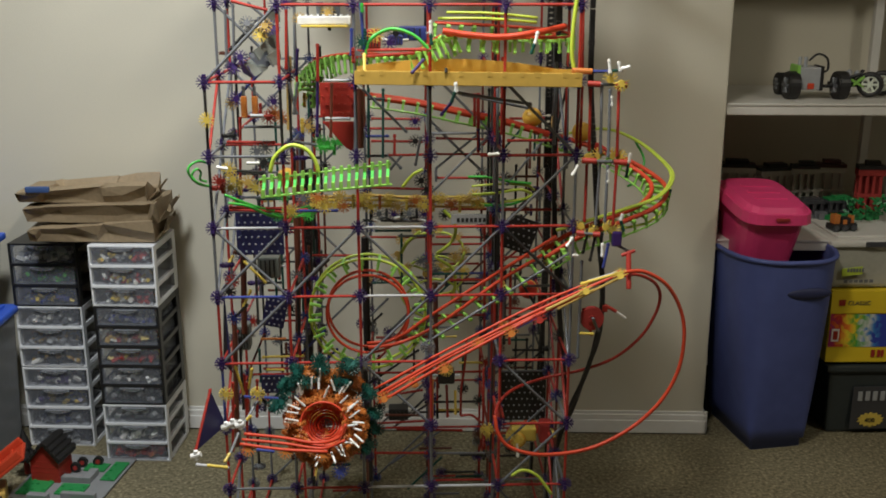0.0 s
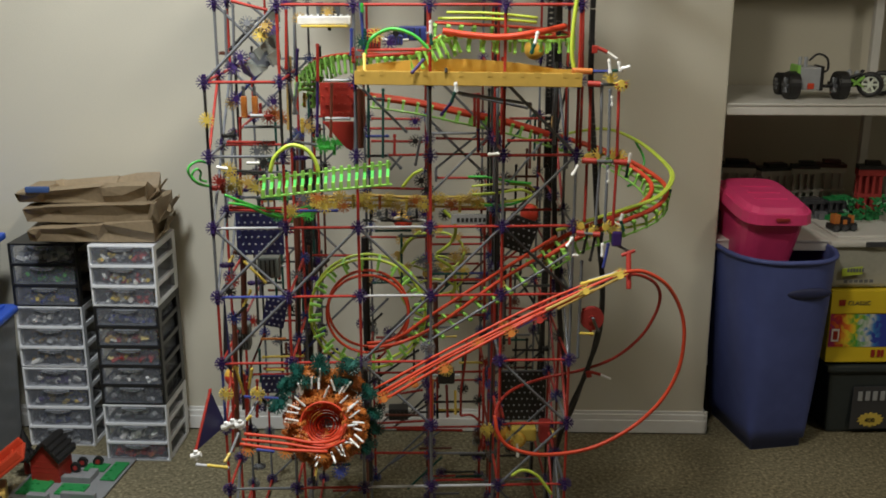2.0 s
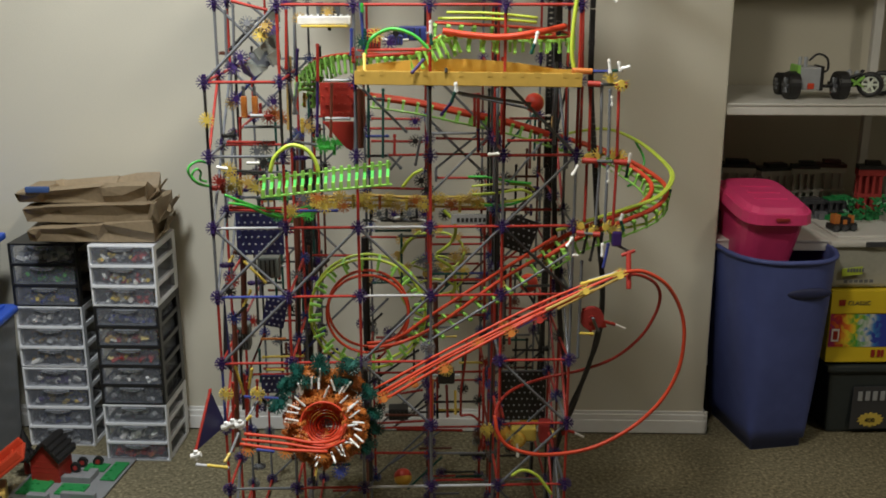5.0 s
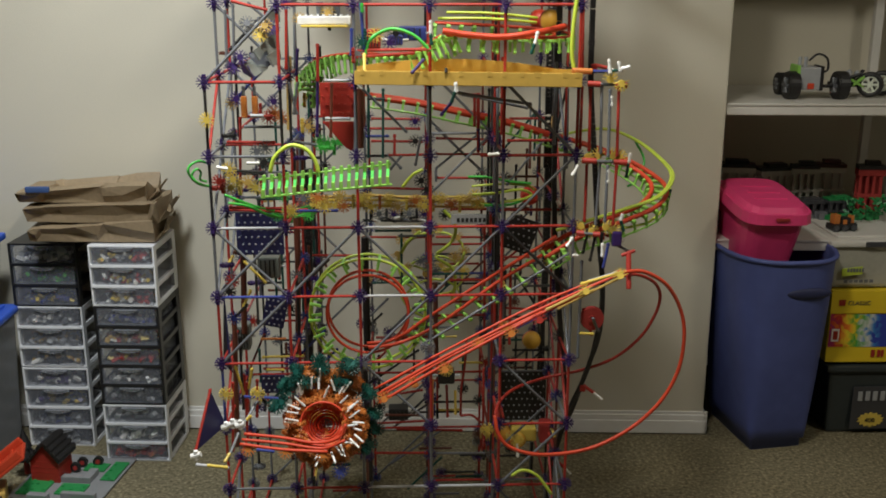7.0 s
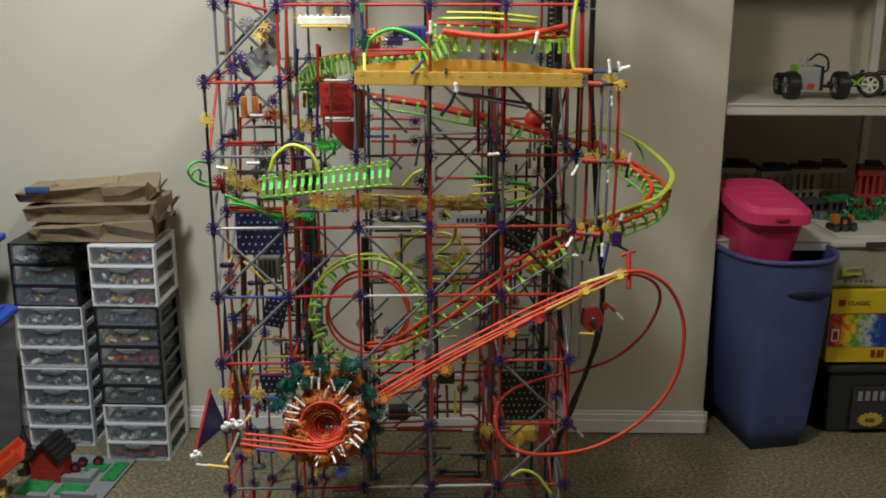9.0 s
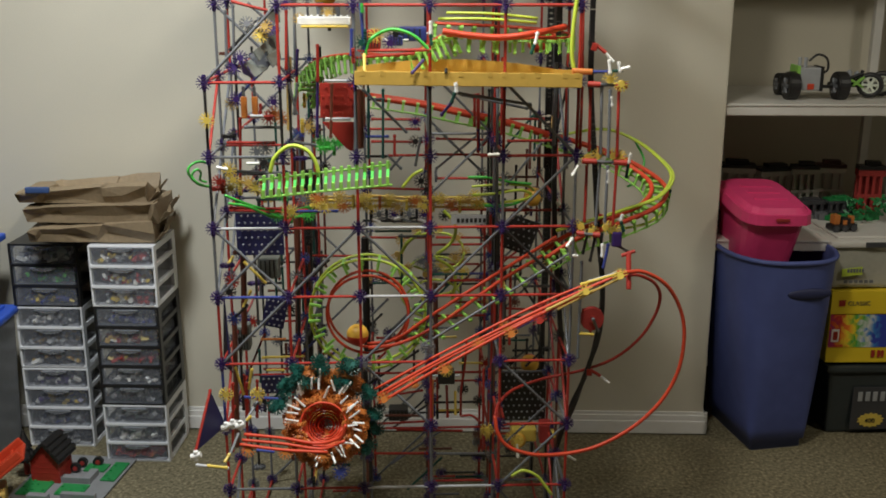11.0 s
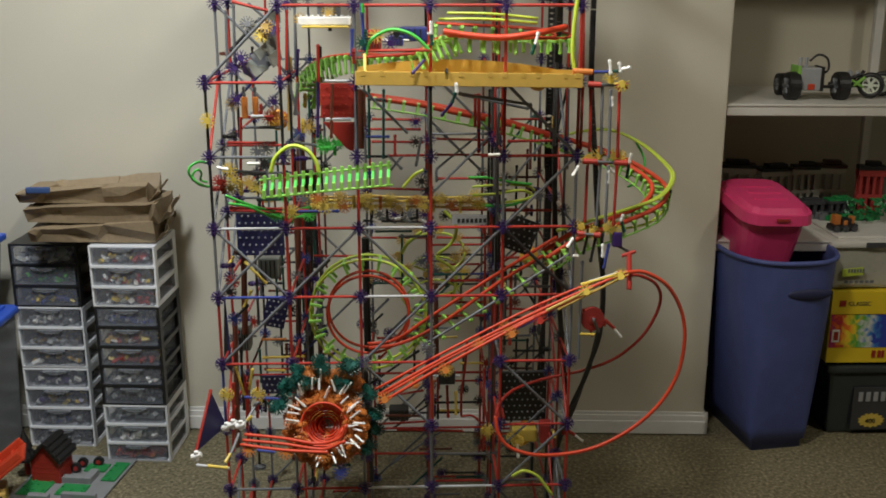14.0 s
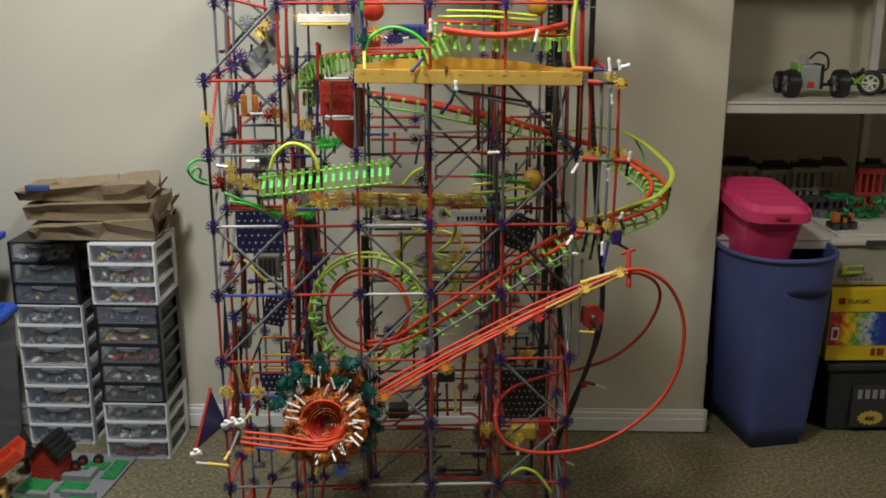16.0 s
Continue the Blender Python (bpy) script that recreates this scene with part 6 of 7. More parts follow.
def toy_car(at, rz, rear):
    t = thing("toy_buggy", at, "toy technic buggy with big black tyres on the shelf", "toy car", "toy cars on the shelf", rz=rz)
    def wheel(x, y, r, w, white):
        h = new("wheel")
        h.parent = t
        bm = bmesh.new()
        cyl(bm, (x - w / 2, y, r), (x + w / 2, y, r), r, n=24)
        cyl(bm, (x - w * .35, y, r), (x + w * .35, y, r), r * 1.05, n=24)
        part("tyre", bm, BLACK, h, smooth=False)
        bm = bmesh.new()
        for s in (-1, 1):
            for k in range(6):
                a = k * math.pi / 3
                c = (x + s * w / 2, y, r)
                e = (x + s * w / 2, y + r * .6 * math.cos(a), r + r * .6 * math.sin(a))
                cyl(bm, c, e, r * 0.13, n=6)
            cyl(bm, (x + s * w * .45, y, r), (x + s * (w / 2 + 0.001), y, r), r * 0.3, n=12)
        part("rim", bm, WHEELW if white else GREY, h)
    if not rear:
        t.matrix_world = t.matrix_world @ Matrix.Scale(1.28, 4)
        for x in (-0.037, 0.079):
            wheel(x, 0, 0.032, 0.027, False)
        wheel(-0.030, 0.10, 0.026, 0.02, False)
        bm = bmesh.new()
        box(bm, (-0.024, -0.012, 0.022), (0.028, 0.06, 0.075), 0.003)
        part("body", bm, LGREY, t)
        bm = bmesh.new()
        box(bm, (-0.030, -0.014, 0.018), (-0.022, 0.04, 0.080), 0.002)
        part("side_beam", bm, LIMEG, t)
        bm = bmesh.new()
        box(bm, (0.026, -0.014, 0.020), (0.034, 0.04, 0.078), 0.002)
        cyl(bm, (-0.05, 0, 0.03), (0.08, 0, 0.03), 0.004)
        part("axle_beam", bm, BLACK, t)
        bm = bmesh.new()
        for x in (-0.018, -0.004):
            cyl(bm, (x, 0.01, 0.073), (x, 0.01, 0.098), 0.0045, n=8)
        part("piston", bm, LGREY, t)
        bm = bmesh.new()
        tube(bm, spline([(0.0, 0.0, 0.09), (0.02, 0.0, 0.105), (0.042, 0.0, 0.095), (0.046, 0.0, 0.07), (0.032, 0.0, 0.06)], 6), 0.0028)
        part("hose", bm, BLACK, t, smooth=True)
        bm = bmesh.new()
        box(bm, (-0.004, -0.016, 0.024), (0.012, -0.012, 0.038), 0.002)
        part("red_pin", bm, ORED, t)
    else:
        for x, y in ((0.0, -0.01), (0.056, 0.03)):
            h = new("wheel")
            h.parent = t
            h.matrix_basis = pose(x, y, 0.040, 0, 0, 62)
            bm = bmesh.new()
            tube(bm, [(0, 0.031 * math.cos(a), 0.031 * math.sin(a)) for a in [2 * math.pi * k / 28 for k in range(28)]], 0.0085, 8, True)
            part("tyre", bm, BLACK, h, smooth=True)
            bm = bmesh.new()
            for k in range(6):
                a = k * math.pi / 3
                cyl(bm, (-0.004, 0, 0), (-0.004, 0.024 * math.cos(a), 0.024 * math.sin(a)), 0.0042, n=6)
            tube(bm, [(-0.003, 0.024 * math.cos(a), 0.024 * math.sin(a)) for a in [2 * math.pi * k / 24 for k in range(24)]], 0.003, 6, True)
            cyl(bm, (-0.009, 0, 0), (0.006, 0, 0), 0.008, n=12)
            part("rim", bm, WHEELW, h)
        bm = bmesh.new()
        box(bm, (-0.105, 0.02, 0.030), (0.05, 0.06, 0.044), 0.003)
        box(bm, (-0.075, 0.015, 0.042), (-0.035, 0.055, 0.066), 0.003)
        cyl(bm, (-0.085, 0.01, 0.05), (-0.02, 0.01, 0.072), 0.005, n=8)
        cyl(bm, (-0.03, 0.02, 0.045), (-0.012, 0.02, 0.082), 0.006, n=8)
        part("body", bm, BLACK, t)
        for a, b in (((-0.052, -0.004, 0.036), (-0.016, -0.004, 0.066)), ((-0.052, 0.0, 0.052), (-0.02, 0.0, 0.034))):
            bm = bmesh.new()
            box(bm, (-0.005, -0.004, -0.023), (0.005, 0.004, 0.023), 0.002, aim(a, b))
            part("green_panel", bm, LIMEG, t)
        for x, z in ((-0.088, 0.064), (-0.055, 0.074), (-0.030, 0.070)):
            bm = bmesh.new()
            cyl(bm, (x, 0.02, z - 0.010), (x, 0.02, z + 0.006), 0.009, n=10)
            cyl(bm, (x, 0.02, z + 0.004), (x, 0.02, z + 0.010), 0.005, n=8)
            part("grey_gear", bm, LGREY, t)
    return t


toy_car((1.14, 1.0, 1.056), -2, False)
toy_car((1.345, 1.03, 1.056), 0, True)


def toy_castle(at, seed, mats, w, h, label):
    """A small built model: block walls with window holes, posts and a stepped roof."""
    r = random.Random(seed)
    t = thing("toy_building", at, label, "toy building", "toy buildings on the shelf", rz=r.uniform(-15, 10))
    bm = bmesh.new()
    box(bm, (-w / 2, -w / 3, 0), (w / 2, w / 3, 0.006), 0.001)
    part("base", bm, mats[0], t)
    n = 4
    for i in range(n):
        x = -w / 2 + w * (i + 0.5) / n
        bm = bmesh.new()
        box(bm, (x - w / n * 0.22, -w / 4, 0.006), (x + w / n * 0.22, -w / 4 + 0.012, h * 0.78), 0.001)
        part("pillar", bm, mats[1], t)
    bm = bmesh.new()
    box(bm, (-w / 2 + 0.004, w / 8, 0.006), (w / 2 - 0.004, w / 5, h * 0.78), 0.001)
    box(bm, (-w / 2, -w / 4 - 0.003, h * 0.76), (w / 2, w / 5, h * 0.86), 0.001)
    box(bm, (-w / 2, -w / 4 - 0.002, h * 0.40), (w / 2, -w / 4 + 0.010, h * 0.46), 0.001)
    part("wall", bm, mats[1], t)
    bm = bmesh.new()
    for k in range(2):
        s = 1.0 - 0.35 * k
        box(bm, (-w / 2 * s + 0.01 * k, -w / 3.4 * s, h * (0.86 + 0.07 * k) + 0.0005), (w / 2 * s, w / 4.4 * s, h * (0.93 + 0.07 * k)), 0.001)
    part("roof", bm, mats[2], t)
    bm = bmesh.new()
    for k in range(14):
        p = Vector((r.uniform(-w / 2, w / 2), -w / 3 + r.uniform(-0.01, 0.02), 0.006))
        s = r.uniform(0.005, 0.012)
        box(bm, p - Vector((s, s, 0)), p + Vector((s, s, 2.4 * s)), 0.001)
    tagged(part("small_bricks", bm, mats[3], t), kind="stuff")


DARKROOF = material("dark_brown_toy_plastic", (0.07, 0.02, 0.018), 0.4)
DGREY = material("dark_grey_toy_plastic", (0.05, 0.05, 0.055), 0.4)
SZ = 0.641
PALE = material("pale_toy_plastic", (0.55, 0.54, 0.47), 0.4)
toy_castle((1.04, 1.30, SZ), 1, (DGREY, PALE, BLACK, GREY), 0.13, 0.175, "pale toy brick house with a black roof on the lower shelf")
toy_castle((1.165, 1.28, SZ), 2, (GREY, PALE, BLACK, DGREY), 0.12, 0.165, "pale toy brick house with black roof and green plants")
toy_castle((1.265, 1.26, SZ), 7, (GREY, PALE, BLACK, TEALG), 0.09, 0.175, "narrow pale toy brick house on the lower shelf")
toy_castle((1.35, 1.26, SZ), 3, (DGREY, PALE, DARKROOF, BLACK), 0.10, 0.180, "pale toy brick house with dark red roof on the shelf")
toy_castle((1.425, 1.12, SZ + 0.001), 4, (GREY, DARKRED, BLACK, TEALG), 0.085, 0.20, "red and black toy pagoda on the shelf")
toy_castle((1.24, 1.14, SZ), 5, (GREY, DGREY, DGREY, GREY), 0.10, 0.075, "dark grey toy brick rocks on the shelf")
toy_castle((1.33, 1.12, SZ), 6, (LGREY, DGREY, TEALG, TEALG), 0.09, 0.085, "grey and green toy brick hill on the shelf")
toy_castle((0.92, 1.08, SZ), 9, (GREY, DGREY, BLACK, GREY), 0.10, 0.12, "dark toy brick wall on the shelf")


def toy_digger(at):
    """A small orange-trimmed vehicle parked on the tub's lid."""
    t = thing("toy_vehicle", at, "small dark toy vehicle with bright orange pieces on a tub lid", "toy vehicle", rz=8)
    bm = bmesh.new()
    box(bm, (-0.042, -0.02, 0.008), (0.042, 0.02, 0.022), 0.002)
    box(bm, (-0.010, -0.015, 0.022), (0.022, 0.015, 0.040), 0.002)
    part("chassis", bm, BLACK, t)
    for x in (-0.03, 0.0, 0.03):
        bm = bmesh.new()
        cyl(bm, (x, -0.024, 0.010), (x, 0.024, 0.010), 0.010, n=12)
        part("roller", bm, DGREY, t)
    for lo, hi in (((-0.034, -0.014, 0.022), (-0.014, 0.014, 0.052)), ((0.024, -0.010, 0.022), (0.036, 0.010, 0.046)), ((-0.006, -0.018, 0.018), (0.008, -0.013, 0.036))):
        bm = bmesh.new()
        box(bm, lo, hi, 0.003)
        part("orange_piece", bm, ORANGE, t)


toy_digger((1.275, 0.955, 0.652))


def toy_hedge():
    t = thing("toy_plants", (1.41, 1.06, SZ), "clump of green toy plant leaves on the shelf", "toy plants", kind="stuff")
    r = random.Random(21)
    bm = bmesh.new()
    for _ in range(60):
        p = Vector((r.uniform(-.08, .08), r.uniform(-.03, .03), r.uniform(0.03, .09)))
        box(bm, (-0.010, -0.0015, -0.004), (0.010, 0.0015, 0.004), 0, Matrix.Translation(p) @ pose(0, 0, 0, r.uniform(-60, 60), r.uniform(-60, 60), r.uniform(0, 180)))
    tagged(part("leaves", bm, TEALG, t), kind="stuff")


toy_hedge()


# ---- boxes beside the bin ----
def letters(text, size, at, mat, parent, rx=90, rz=0.0):
    cu = bpy.data.curves.new("lettering", "FONT")
    cu.body, cu.size, cu.extrude = text, size, 0.0008
    ob = new("lettering", cu)
    ob.data.materials.append(mat)
    ob.parent = parent
    ob.matrix_basis = pose(*at, rx, 0, rz)
    return ob


def stacked_boxes():
    t = tub("storage_tub", (1.40, 0.99, 0.0), 0.315, 0.27, 0.215, BLACKTUB, BLACKTUB, "black plastic storage tub with a lid, on the carpet")
    bm = bmesh.new()
    m = pose(0, -0.136, 0.0, 0, 0, 0)
    box(bm, (-0.075, -0.003, 0.02), (0.075, 0.0, 0.165), 0.001, m)
    part("label", bm, DGREY, t, "dark printed label")
    bm = bmesh.new()
    star = [((0.044 if i % 2 else 0.035) * math.cos(math.pi * i / 14), (0.026 if i % 2 else 0.020) * math.sin(math.pi * i / 14)) for i in range(28)]
    fr = [bm.verts.new((x - 0.01, -0.1415, 0.052 + z)) for x, z in star]
    bk = [bm.verts.new((x - 0.01, -0.1385, 0.052 + z)) for x, z in star]
    bm.faces.new(fr)
    for i in range(28):
        bm.faces.new((fr[i], bk[i], bk[(i + 1) % 28], fr[(i + 1) % 28]))
    part("star_badge", bm, YELLOW, t, "yellow starburst badge")
    bm = bmesh.new()
    for i in range(5):
        box(bm, (-0.06 + 0.024 * i, -0.143, 0.118), (-0.045 + 0.024 * i, -0.140, 0.150), 0.002)
    part("mark", bm, LGREY, t, "pale printed mark")
    letters("400", 0.022, (-0.030, -0.1428, 0.044), BLACK, t)
    # yellow carton
    c = thing("toy_carton", (1.385, 0.985, 0.2475), "yellow cardboard toy carton with a picture of bright bricks", "carton", rz=-1)
    w, d, h = 0.315, 0.26, 0.235
    bm = bmesh.new()
    box(bm, (-w / 2, -d / 2, 0), (w / 2, d / 2, h), 0.002)
    part("box", bm, CARTON, c)
    bm = bmesh.new()
    box(bm, (-w / 2 + 0.003, -d / 2 - 0.002, 0.052), (w / 2 - 0.003, -d / 2, 0.160), 0)
    part("picture", bm, PICTURE, c, "printed picture of colourful bricks")
    bm = bmesh.new()
    box(bm, (-w / 2 - 0.002, -d / 2 - 0.005, 0.163), (w / 2 + 0.002, -d / 2 - 0.001, h + 0.002), 0.001)
    part("flap", bm, CARTON, c)
    bm = bmesh.new()
    box(bm, (-w / 2 + 0.022, -d / 2 - 0.007, 0.188), (-w / 2 + 0.042, -d / 2 - 0.0052, 0.208), 0.001)
    part("red_mark", bm, RED, c, "small red square mark")
    letters("CLASSIC", 0.019, (-w / 2 + 0.050, -d / 2 - 0.006, 0.191), DGREY, c)
    bm = bmesh.new()
    box(bm, (-w / 2 + 0.010, -d / 2 - 0.004, 0.070), (-w / 2 + 0.034, -d / 2 - 0.002, 0.112), 0.001)
    part("frame_mark", bm, WHITE, c)
    bm = bmesh.new()
    box(bm, (-w / 2 + 0.015, -d / 2 - 0.005, 0.077), (-w / 2 + 0.029, -d / 2 - 0.0042, 0.105), 0.001)
    part("frame_mark", bm, RED, c)
    for x, q in ((0.0, 0.012), (0.018, 0.010), (0.030, 0.008)):
        bm = bmesh.new()
        box(bm, (x - q / 2 - 0.01, -d / 2 - 0.004, 0.018), (x + q / 2 - 0.01, -d / 2 - 0.002, 0.042), 0.001)
        part("print_mark", bm, RED, c)
    # clear tub with a grey lid
    g = tub("storage_tub", (1.37, 1.0, 0.4855), 0.31, 0.27, 0.135, FROSTG, SHELF, "cloudy clear plastic tub with a white lid on the carton")
    bm = bmesh.new()
    box(bm, (-0.115, -0.141, 0.055), (-0.050, -0.138, 0.080), 0.001, pose(0, 0, 0, 0, -6, 0))
    part("sticker", bm, LIME, g, "yellow-green sticker")
    for i in range(6):
        bm = bmesh.new()
        box(bm, (-0.105 + 0.009 * i, -0.1425, 0.057), (-0.099 + 0.009 * i, -0.1412, 0.069), 0)
        part("print_mark", bm, GREY, g)
        bm = bmesh.new()
        box(bm, (-0.112 + 0.016 * i, -0.140, 0.022), (-0.100 + 0.016 * i, -0.138, 0.032), 0.001)
        part("print_mark", bm, GREY, g)
    bm = bmesh.new()
    box(bm, (-0.06, -0.150, 0.137), (0.05, -0.146, 0.154), 0.002)
    part("latch", bm, DGREY, g, "dark grey latch")


def picture_material():
    m = material("printed_bricks", (0.5, 0.3, 0.1), 0.4)
    nt = m.node_tree
    b = nt.nodes["Principled BSDF"]
    tc = nt.nodes.new("ShaderNodeTexCoord")
    vo = nt.nodes.new("ShaderNodeTexVoronoi")
    vo.inputs["Scale"].default_value = 70
    nt.links.new(tc.outputs["Object"], vo.inputs["Vector"])
    sep = nt.nodes.new("ShaderNodeSeparateXYZ")
    nt.links.new(tc.outputs["Object"], sep.inputs[0])
    add = nt.nodes.new("ShaderNodeMath")
    add.operation = "MULTIPLY_ADD"
    add.inputs[1].default_value, add.inputs[2].default_value = 6.0, 0.92
    nt.links.new(sep.outputs[0], add.inputs[0])
    sc = nt.nodes.new("ShaderNodeSeparateColor")
    nt.links.new(vo.outputs["Color"], sc.inputs[0])
    jit = nt.nodes.new("ShaderNodeMath")
    jit.operation = "MULTIPLY_ADD"
    jit.inputs[1].default_value = 0.22
    nt.links.new(sc.outputs[0], jit.inputs[0])
    nt.links.new(add.outputs[0], jit.inputs[2])
    ramp = nt.nodes.new("ShaderNodeValToRGB")
    cr = ramp.color_ramp
    cr.elements[0].color, cr.elements[1].color = (0.25, 0.02, 0.16, 1), (0.03, 0.05, 0.35, 1)
    for pos, col in ((0.2, (0.55, 0.03, 0.03, 1)), (0.36, (0.75, 0.18, 0.02, 1)), (0.5, (0.75, 0.55, 0.03, 1)), (0.64, (0.06, 0.32, 0.04, 1)), (0.8, (0.6, 0.6, 0.58, 1)), (0.9, (0.04, 0.2, 0.5, 1))):
        cr.elements.new(pos).color = col
    nt.links.new(jit.outputs[0], ramp.inputs[0])
    nt.links.new(ramp.outputs[0], b.inputs["Base Color"])
    return m


BLACKTUB = material("black_tub_plastic", (0.035, 0.043, 0.045), 0.3)
FROSTG = material("cloudy_tub_plastic", (0.40, 0.39, 0.33), 0.4)
CARTON = material("yellow_carton", (0.72, 0.52, 0.02), 0.5, grain=15, amount=0.05)
PICTURE = picture_material()
stacked_boxes()


# ---- what moves ----
def paddle():
    bm = bmesh.new()
    box(bm, (-0.006, -0.006, -0.008), (0.006, 0.006, 0.008), 0.002)
    cyl(bm, (0.004, 0, 0.004), (0.026, -0.004, -0.006), 0.004, n=8)
    ob = part("paddle", bm, RED, machine, "red chain paddle with white tip")
    bm = bmesh.new()
    cyl(bm, (0.022, -0.0035, -0.004), (0.046, -0.006, -0.020), 0.0032, n=8)
    part("white_tip", bm, WHITE, ob)
    return ob


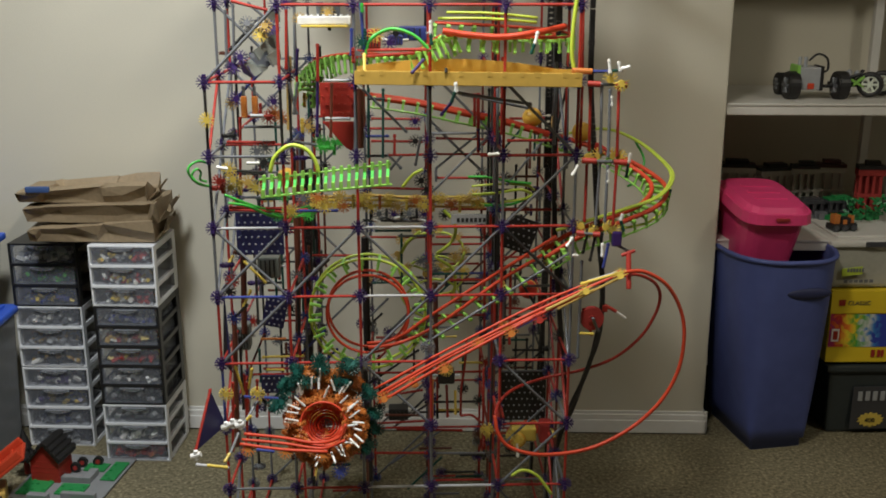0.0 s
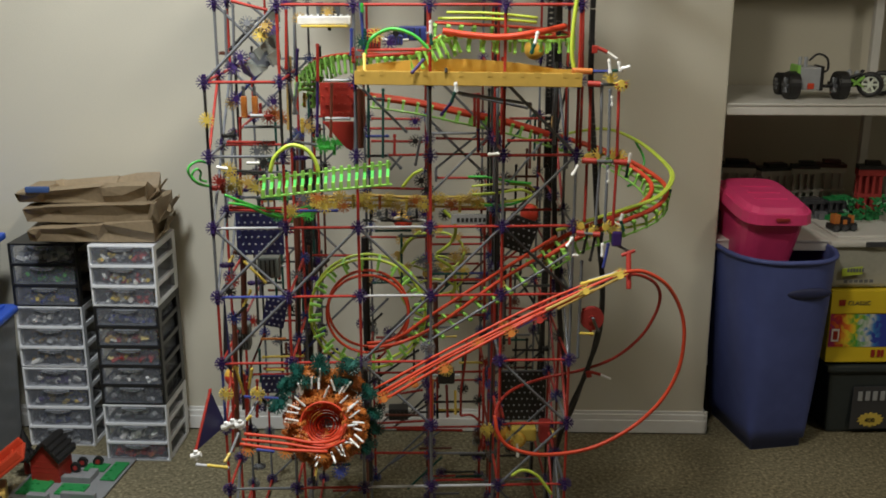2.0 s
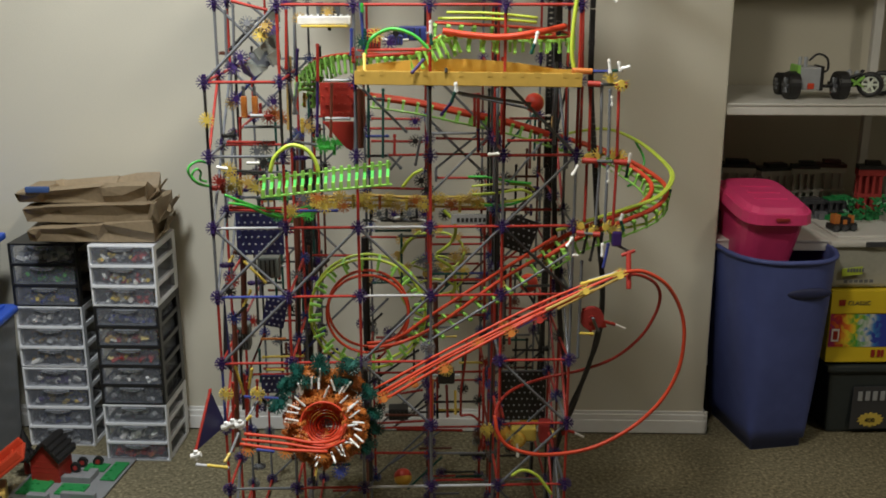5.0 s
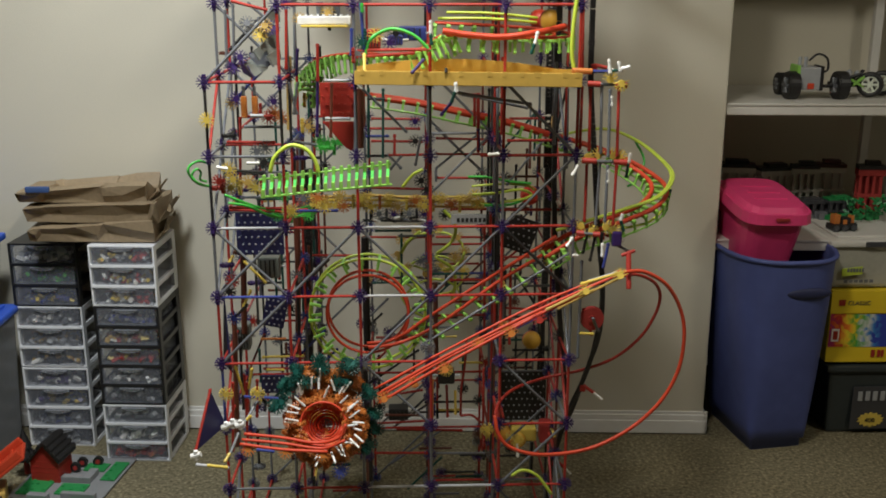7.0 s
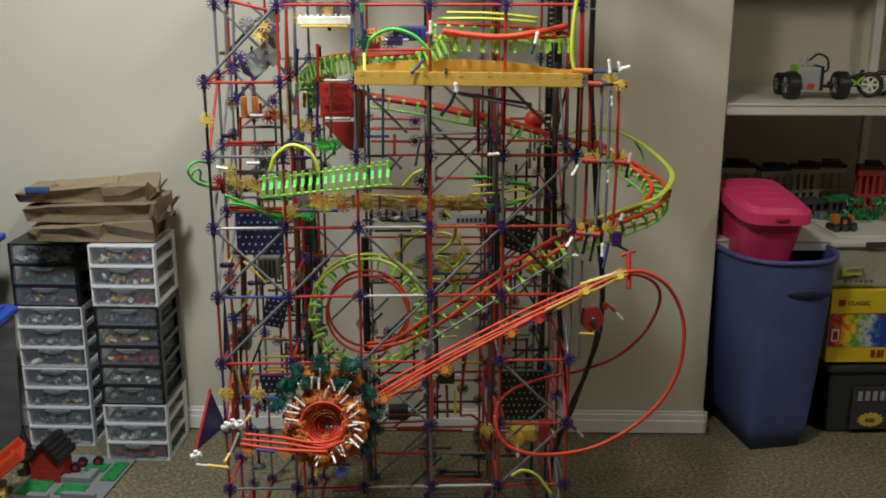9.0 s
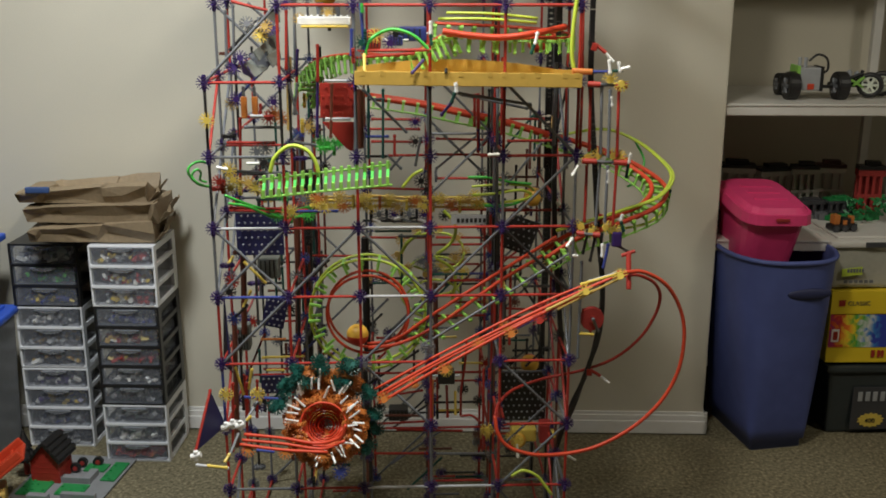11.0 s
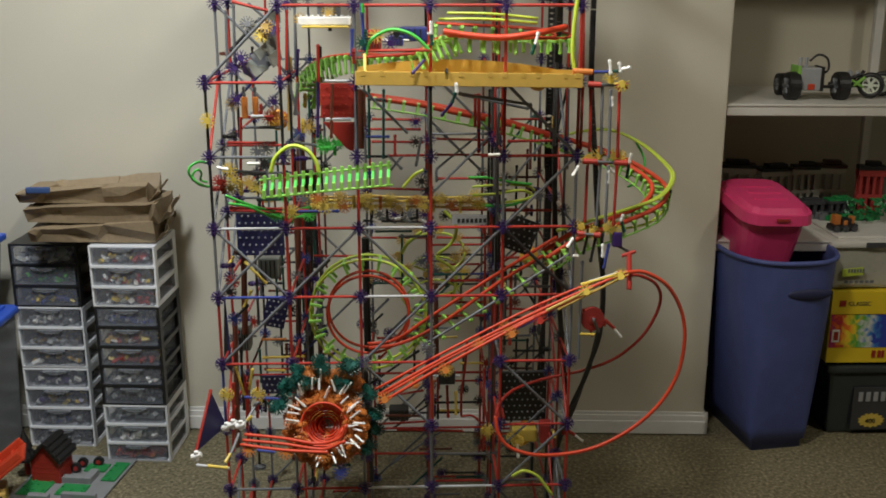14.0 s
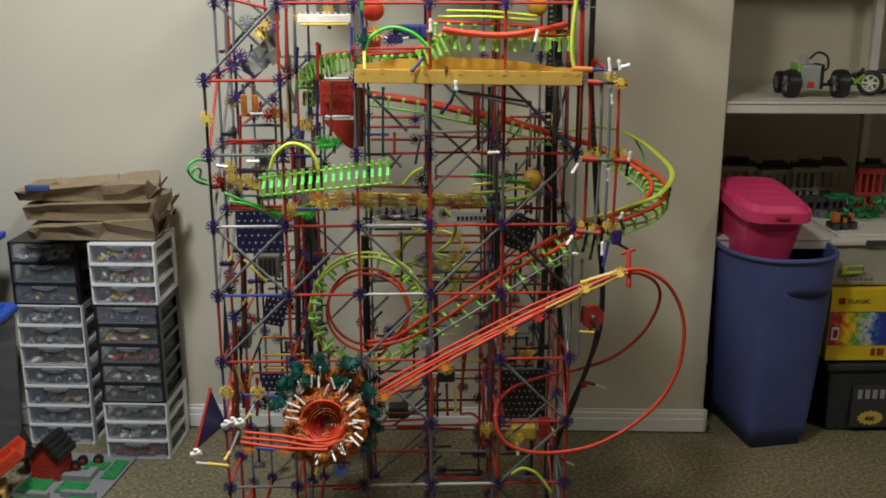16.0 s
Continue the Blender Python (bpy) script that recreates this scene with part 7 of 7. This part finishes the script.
def motions():
    D = .42
    rows = {
        "upper": [(0.0, (0.229, 0.42, 1.082)), (2.7, (0.23, 0.42, 1.331)), (3.6, (0.228, 0.42, 1.421)), (4.6, (0.026, 0.3, 1.414)), (6.0, (-0.1, 0.2, 1.391)), (6.4, (-0.027, 0.2, 1.353), 0), (6.7, (0.111, 0.2, 1.328), 0),
                  (6.9, (0.208, 0.18, 1.322), 10), (7.1, (0.236, 0.13, 1.329), 55), (7.2, (0.234, 0.105, 1.331), 115), (7.3, (0.227, 0.08, 1.333), 180), (7.4, (0.218, 0.065, 1.334), 265), (7.5, (0.206, 0.05, 1.334), 345), (7.7, (0.17, 0.03, 1.333), 365), (7.8, (0.144, 0.025, 1.329), 450), (7.9, (0.113, 0.02, 1.322), 535), (8.1, (0.019, 0.02, 1.314), 545),
                  (8.3, (-0.099, 0.08, 1.288), 550), (8.5, (-0.223, 0.22, 1.278), 585), (8.6, (-0.26, 0.28, 1.269), 670), (8.8, (-0.309, 0.36, 1.22)), (9.0, (-0.269, 0.42, 1.169)), (9.2, (-0.133, 0.42, 1.16)), (9.6, (0.171, 0.42, 1.102)),
                  (9.8, (0.308, 0.4, 1.059)), (10.0, (0.456, 0.3, 1.009)), (10.2, (0.492, 0.2, 0.982)), (10.4, (0.362, 0.08, 0.926)), (10.6, (0.235, 0.05, 0.885)), (10.7, (0.112, 0.05, 0.806)),
                  (10.9, (-0.082, 0.05, 0.659)), (11.0, (-0.19, 0.05, 0.657)), (11.2, (-0.284, 0.08, 0.621)), (11.4, (-0.363, 0.1, 0.596)), (11.6, (-0.456, 0.12, 0.577)), (12.0, (-0.512, 0.2, 0.523)), (12.3, (-0.43, 0.38, 0.362)), (12.6, (-0.333, 0.48, 0.254)), (16.0, (-0.333, 0.48, 0.254))],
        "curve": [(0.0, (0.348, 0.39, 1.05)), (0.2, (0.47, 0.3, 1.01)), (0.3, (0.487, 0.22, 0.99)), (0.4, (0.476, 0.15, 0.964)), (0.5, (0.422, 0.1, 0.939)), (0.6, (0.338, 0.08, 0.917)), (0.7, (0.234, 0.05, 0.902)),
                  (0.8, (0.111, 0.05, 0.816)), (0.9, (-0.082, 0.05, 0.661)), (1.0, (-0.19, 0.05, 0.67)), (1.2, (-0.246, 0.08, 0.633)), (1.4, (-0.319, 0.1, 0.601)), (1.6, (-0.459, 0.12, 0.577)), (1.9, (-0.512, 0.2, 0.523)),
                  (2.2, (-0.43, 0.38, 0.362)), (2.5, (-0.289, 0.5, 0.256)), (16.0, (-0.289, 0.5, 0.256))],
        "curl": [(0.0, (-0.369, 0.36, 0.947)), (0.1, (-0.503, 0.02, 1.056)), (0.2, (-0.51, 0.02, 1.041)), (0.3, (-0.503, 0.04, 1.026)), (0.5, (-0.464, 0.08, 0.975)), (0.9, (-0.336, 0.2, 0.93)), (1.4, (-0.215, 0.3, 0.88)),
                 (2.2, (-0.053, 0.42, 0.809)), (3.0, (0.033, 0.42, 0.705)), (4.2, (-0.024, 0.5, 0.443)), (5.5, (-0.12, 0.4, -0.001)), (16.0, (-0.12, 0.4, -0.001))],
        "stairs": [(0.0, (0.23, 0.42, 0.639)), (1.5, (0.229, 0.42, 0.789)), (3.5, (0.229, 0.42, 0.988)), (7.1, (0.241, 0.42, 1.329)), (8.2, (0.239, 0.42, 1.427)), (9.4, (0.028, 0.35, 1.427), 100), (10.8, (-0.224, 0.25, 1.39), 40),
                   (11.3, (-0.297, 0.2, 1.347), 0), (11.6, (-0.334, 0.16, 1.316), 40), (11.9, (-0.358, 0.08, 1.3), 70), (12.1, (-0.356, 0.04, 1.279), 130), (12.3, (-0.353, 0, 1.268), 200), (12.4, (-0.357, -0.02, 1.265), 280), (12.5, (-0.363, -0.03, 1.262), 355),
                   (12.6, (-0.365, -0.03, 1.26), 440), (12.7, (-0.366, -0.03, 1.257), 525), (12.8, (-0.374, -0.03, 1.247), 612), (12.9, (-0.384, -0.02, 1.234), 700), (13.0, (-0.391, 0.06, 1.187)), (13.1, (-0.393, 0.06, 1.18)), (13.4, (-0.394, 0.08, 1.174)), (13.7, (-0.39, 0.2, 1.125)), (14.2, (-0.38, 0.4, 1.078)), (16.0, (-0.347, 0.48, 0.901))],
        "late": [(0.0, (0.241, 0.4, 0.259)), (1.2, (0.243, 0.42, 0.269)), (6.5, (0.227, 0.42, 0.838)), (7.0, (0.228, 0.42, 0.886)), (9.0, (0.234, 0.42, 1.076)), (11.8, (0.238, 0.42, 1.347)), (13.0, (0.238, 0.42, 1.44)),
                 (14.5, (0.026, 0.3, 1.426)), (15.7, (-0.17, 0.14, 1.377)), (15.9, (-0.163, 0.12, 1.362)), (16.0, (-0.146, 0.12, 1.346))],
        "third": [(0.0, (0.197, 0.36, 0.261)), (4.6, (0.229, 0.4, 0.254)), (5.0, (0.24, 0.42, 0.269)), (7.0, (0.241, 0.42, 0.499)), (8.4, (0.24, 0.42, 0.649)), (11.5, (0.237, 0.42, 0.928)), (12.9, (0.238, 0.42, 1.061)),
                  (13.5, (0.24, 0.42, 1.123)), (16.0, (0.235, 0.42, 1.344))],
        "fourth": [(0.0, (-0.289, 0.5, 0.256)), (0.6, (0.078, 0.4, 0.297)), (0.8, (0.115, 0.36, 0.294)), (1.0, (0.155, 0.34, 0.278)), (8.4, (0.163, 0.34, 0.274)), (9.0, (0.235, 0.42, 0.266)), (11.4, (0.238, 0.42, 0.483)),
                   (13.0, (0.237, 0.42, 0.639)), (14.5, (0.225, 0.42, 0.778)), (16.0, (0.233, 0.42, 0.924))],
        "fifth": [(0.0, (-0.333, 0.48, 0.254)), (12.0, (-0.333, 0.48, 0.254)), (12.3, (-0.087, 0.45, 0.268)), (12.5, (0.101, 0.36, 0.294)), (12.8, (0.186, 0.35, 0.269)), (14.0, (0.234, 0.42, 0.249)), (14.5, (0.233, 0.42, 0.297)), (16.0, (0.233, 0.42, 0.452))],
        "waiting": [(0.0, (0.196, 0.31, 0.272)), (12.0, (0.196, 0.31, 0.272)), (12.6, (0.237, 0.38, 0.268)), (13.6, (0.237, 0.38, 0.268)), (14.2, (0.198, 0.32, 0.267)), (16.0, (0.198, 0.32, 0.267))],
    }
    face = {"upper": 0, "curve": -10, "curl": 10, "stairs": 150, "late": 160, "third": 10, "fourth": -15, "fifth": 5, "waiting": 60}
    for name, keys in rows.items():
        b = ball()
        turn, out, last = 0.0, [], None
        yaw = face[name]
        for t, p, *given in keys:
            yaw = given[0] if given else yaw
            if given:
                turn = 0.0
            elif last is not None and abs(p[0] - last[0]) > 0.012:
                turn += min(60.0, 700 * abs(p[0] - last[0])) if name not in ("late", "third", "fourth", "fifth") else 0.0
            out.append((t, pose(p[0], p[1], p[2], turn, 0, yaw)))
            last = p
        walk(b, out)
    # paddles ride down the side chain
    line = spline(FRONT_CHAIN, 10)
    top = line[0]
    lens = [0.0]
    for a, c in zip(line, line[1:]):
        lens.append(lens[-1] + (c - a).length)

    def on_chain(s):
        if s < -0.72:
            return top + Vector((-0.06, 0.06, 0.72 - (-0.72 - s)))
        if s < 0:
            return top + Vector((0, 0, -s))
        for i in range(len(lens) - 1):
            if lens[i + 1] >= s:
                return line[i].lerp(line[i + 1], (s - lens[i]) / (lens[i + 1] - lens[i]))
        return line[-1]

    speed, gap = 0.0805, 0.365
    for n in range(6):
        p = paddle()
        start = 0.735 - gap * n
        keys = []
        for j in range(33):
            t = 0.5 * j
            q = on_chain(start + speed * t)
            keys.append((t, pose(q.x + 0.006, q.y - 0.004, q.z, 0, 14 * math.sin(t * 2.1 + n), -10 + 12 * math.sin(t * 1.3 + n * 2))))
        walk(p, keys)


motions()
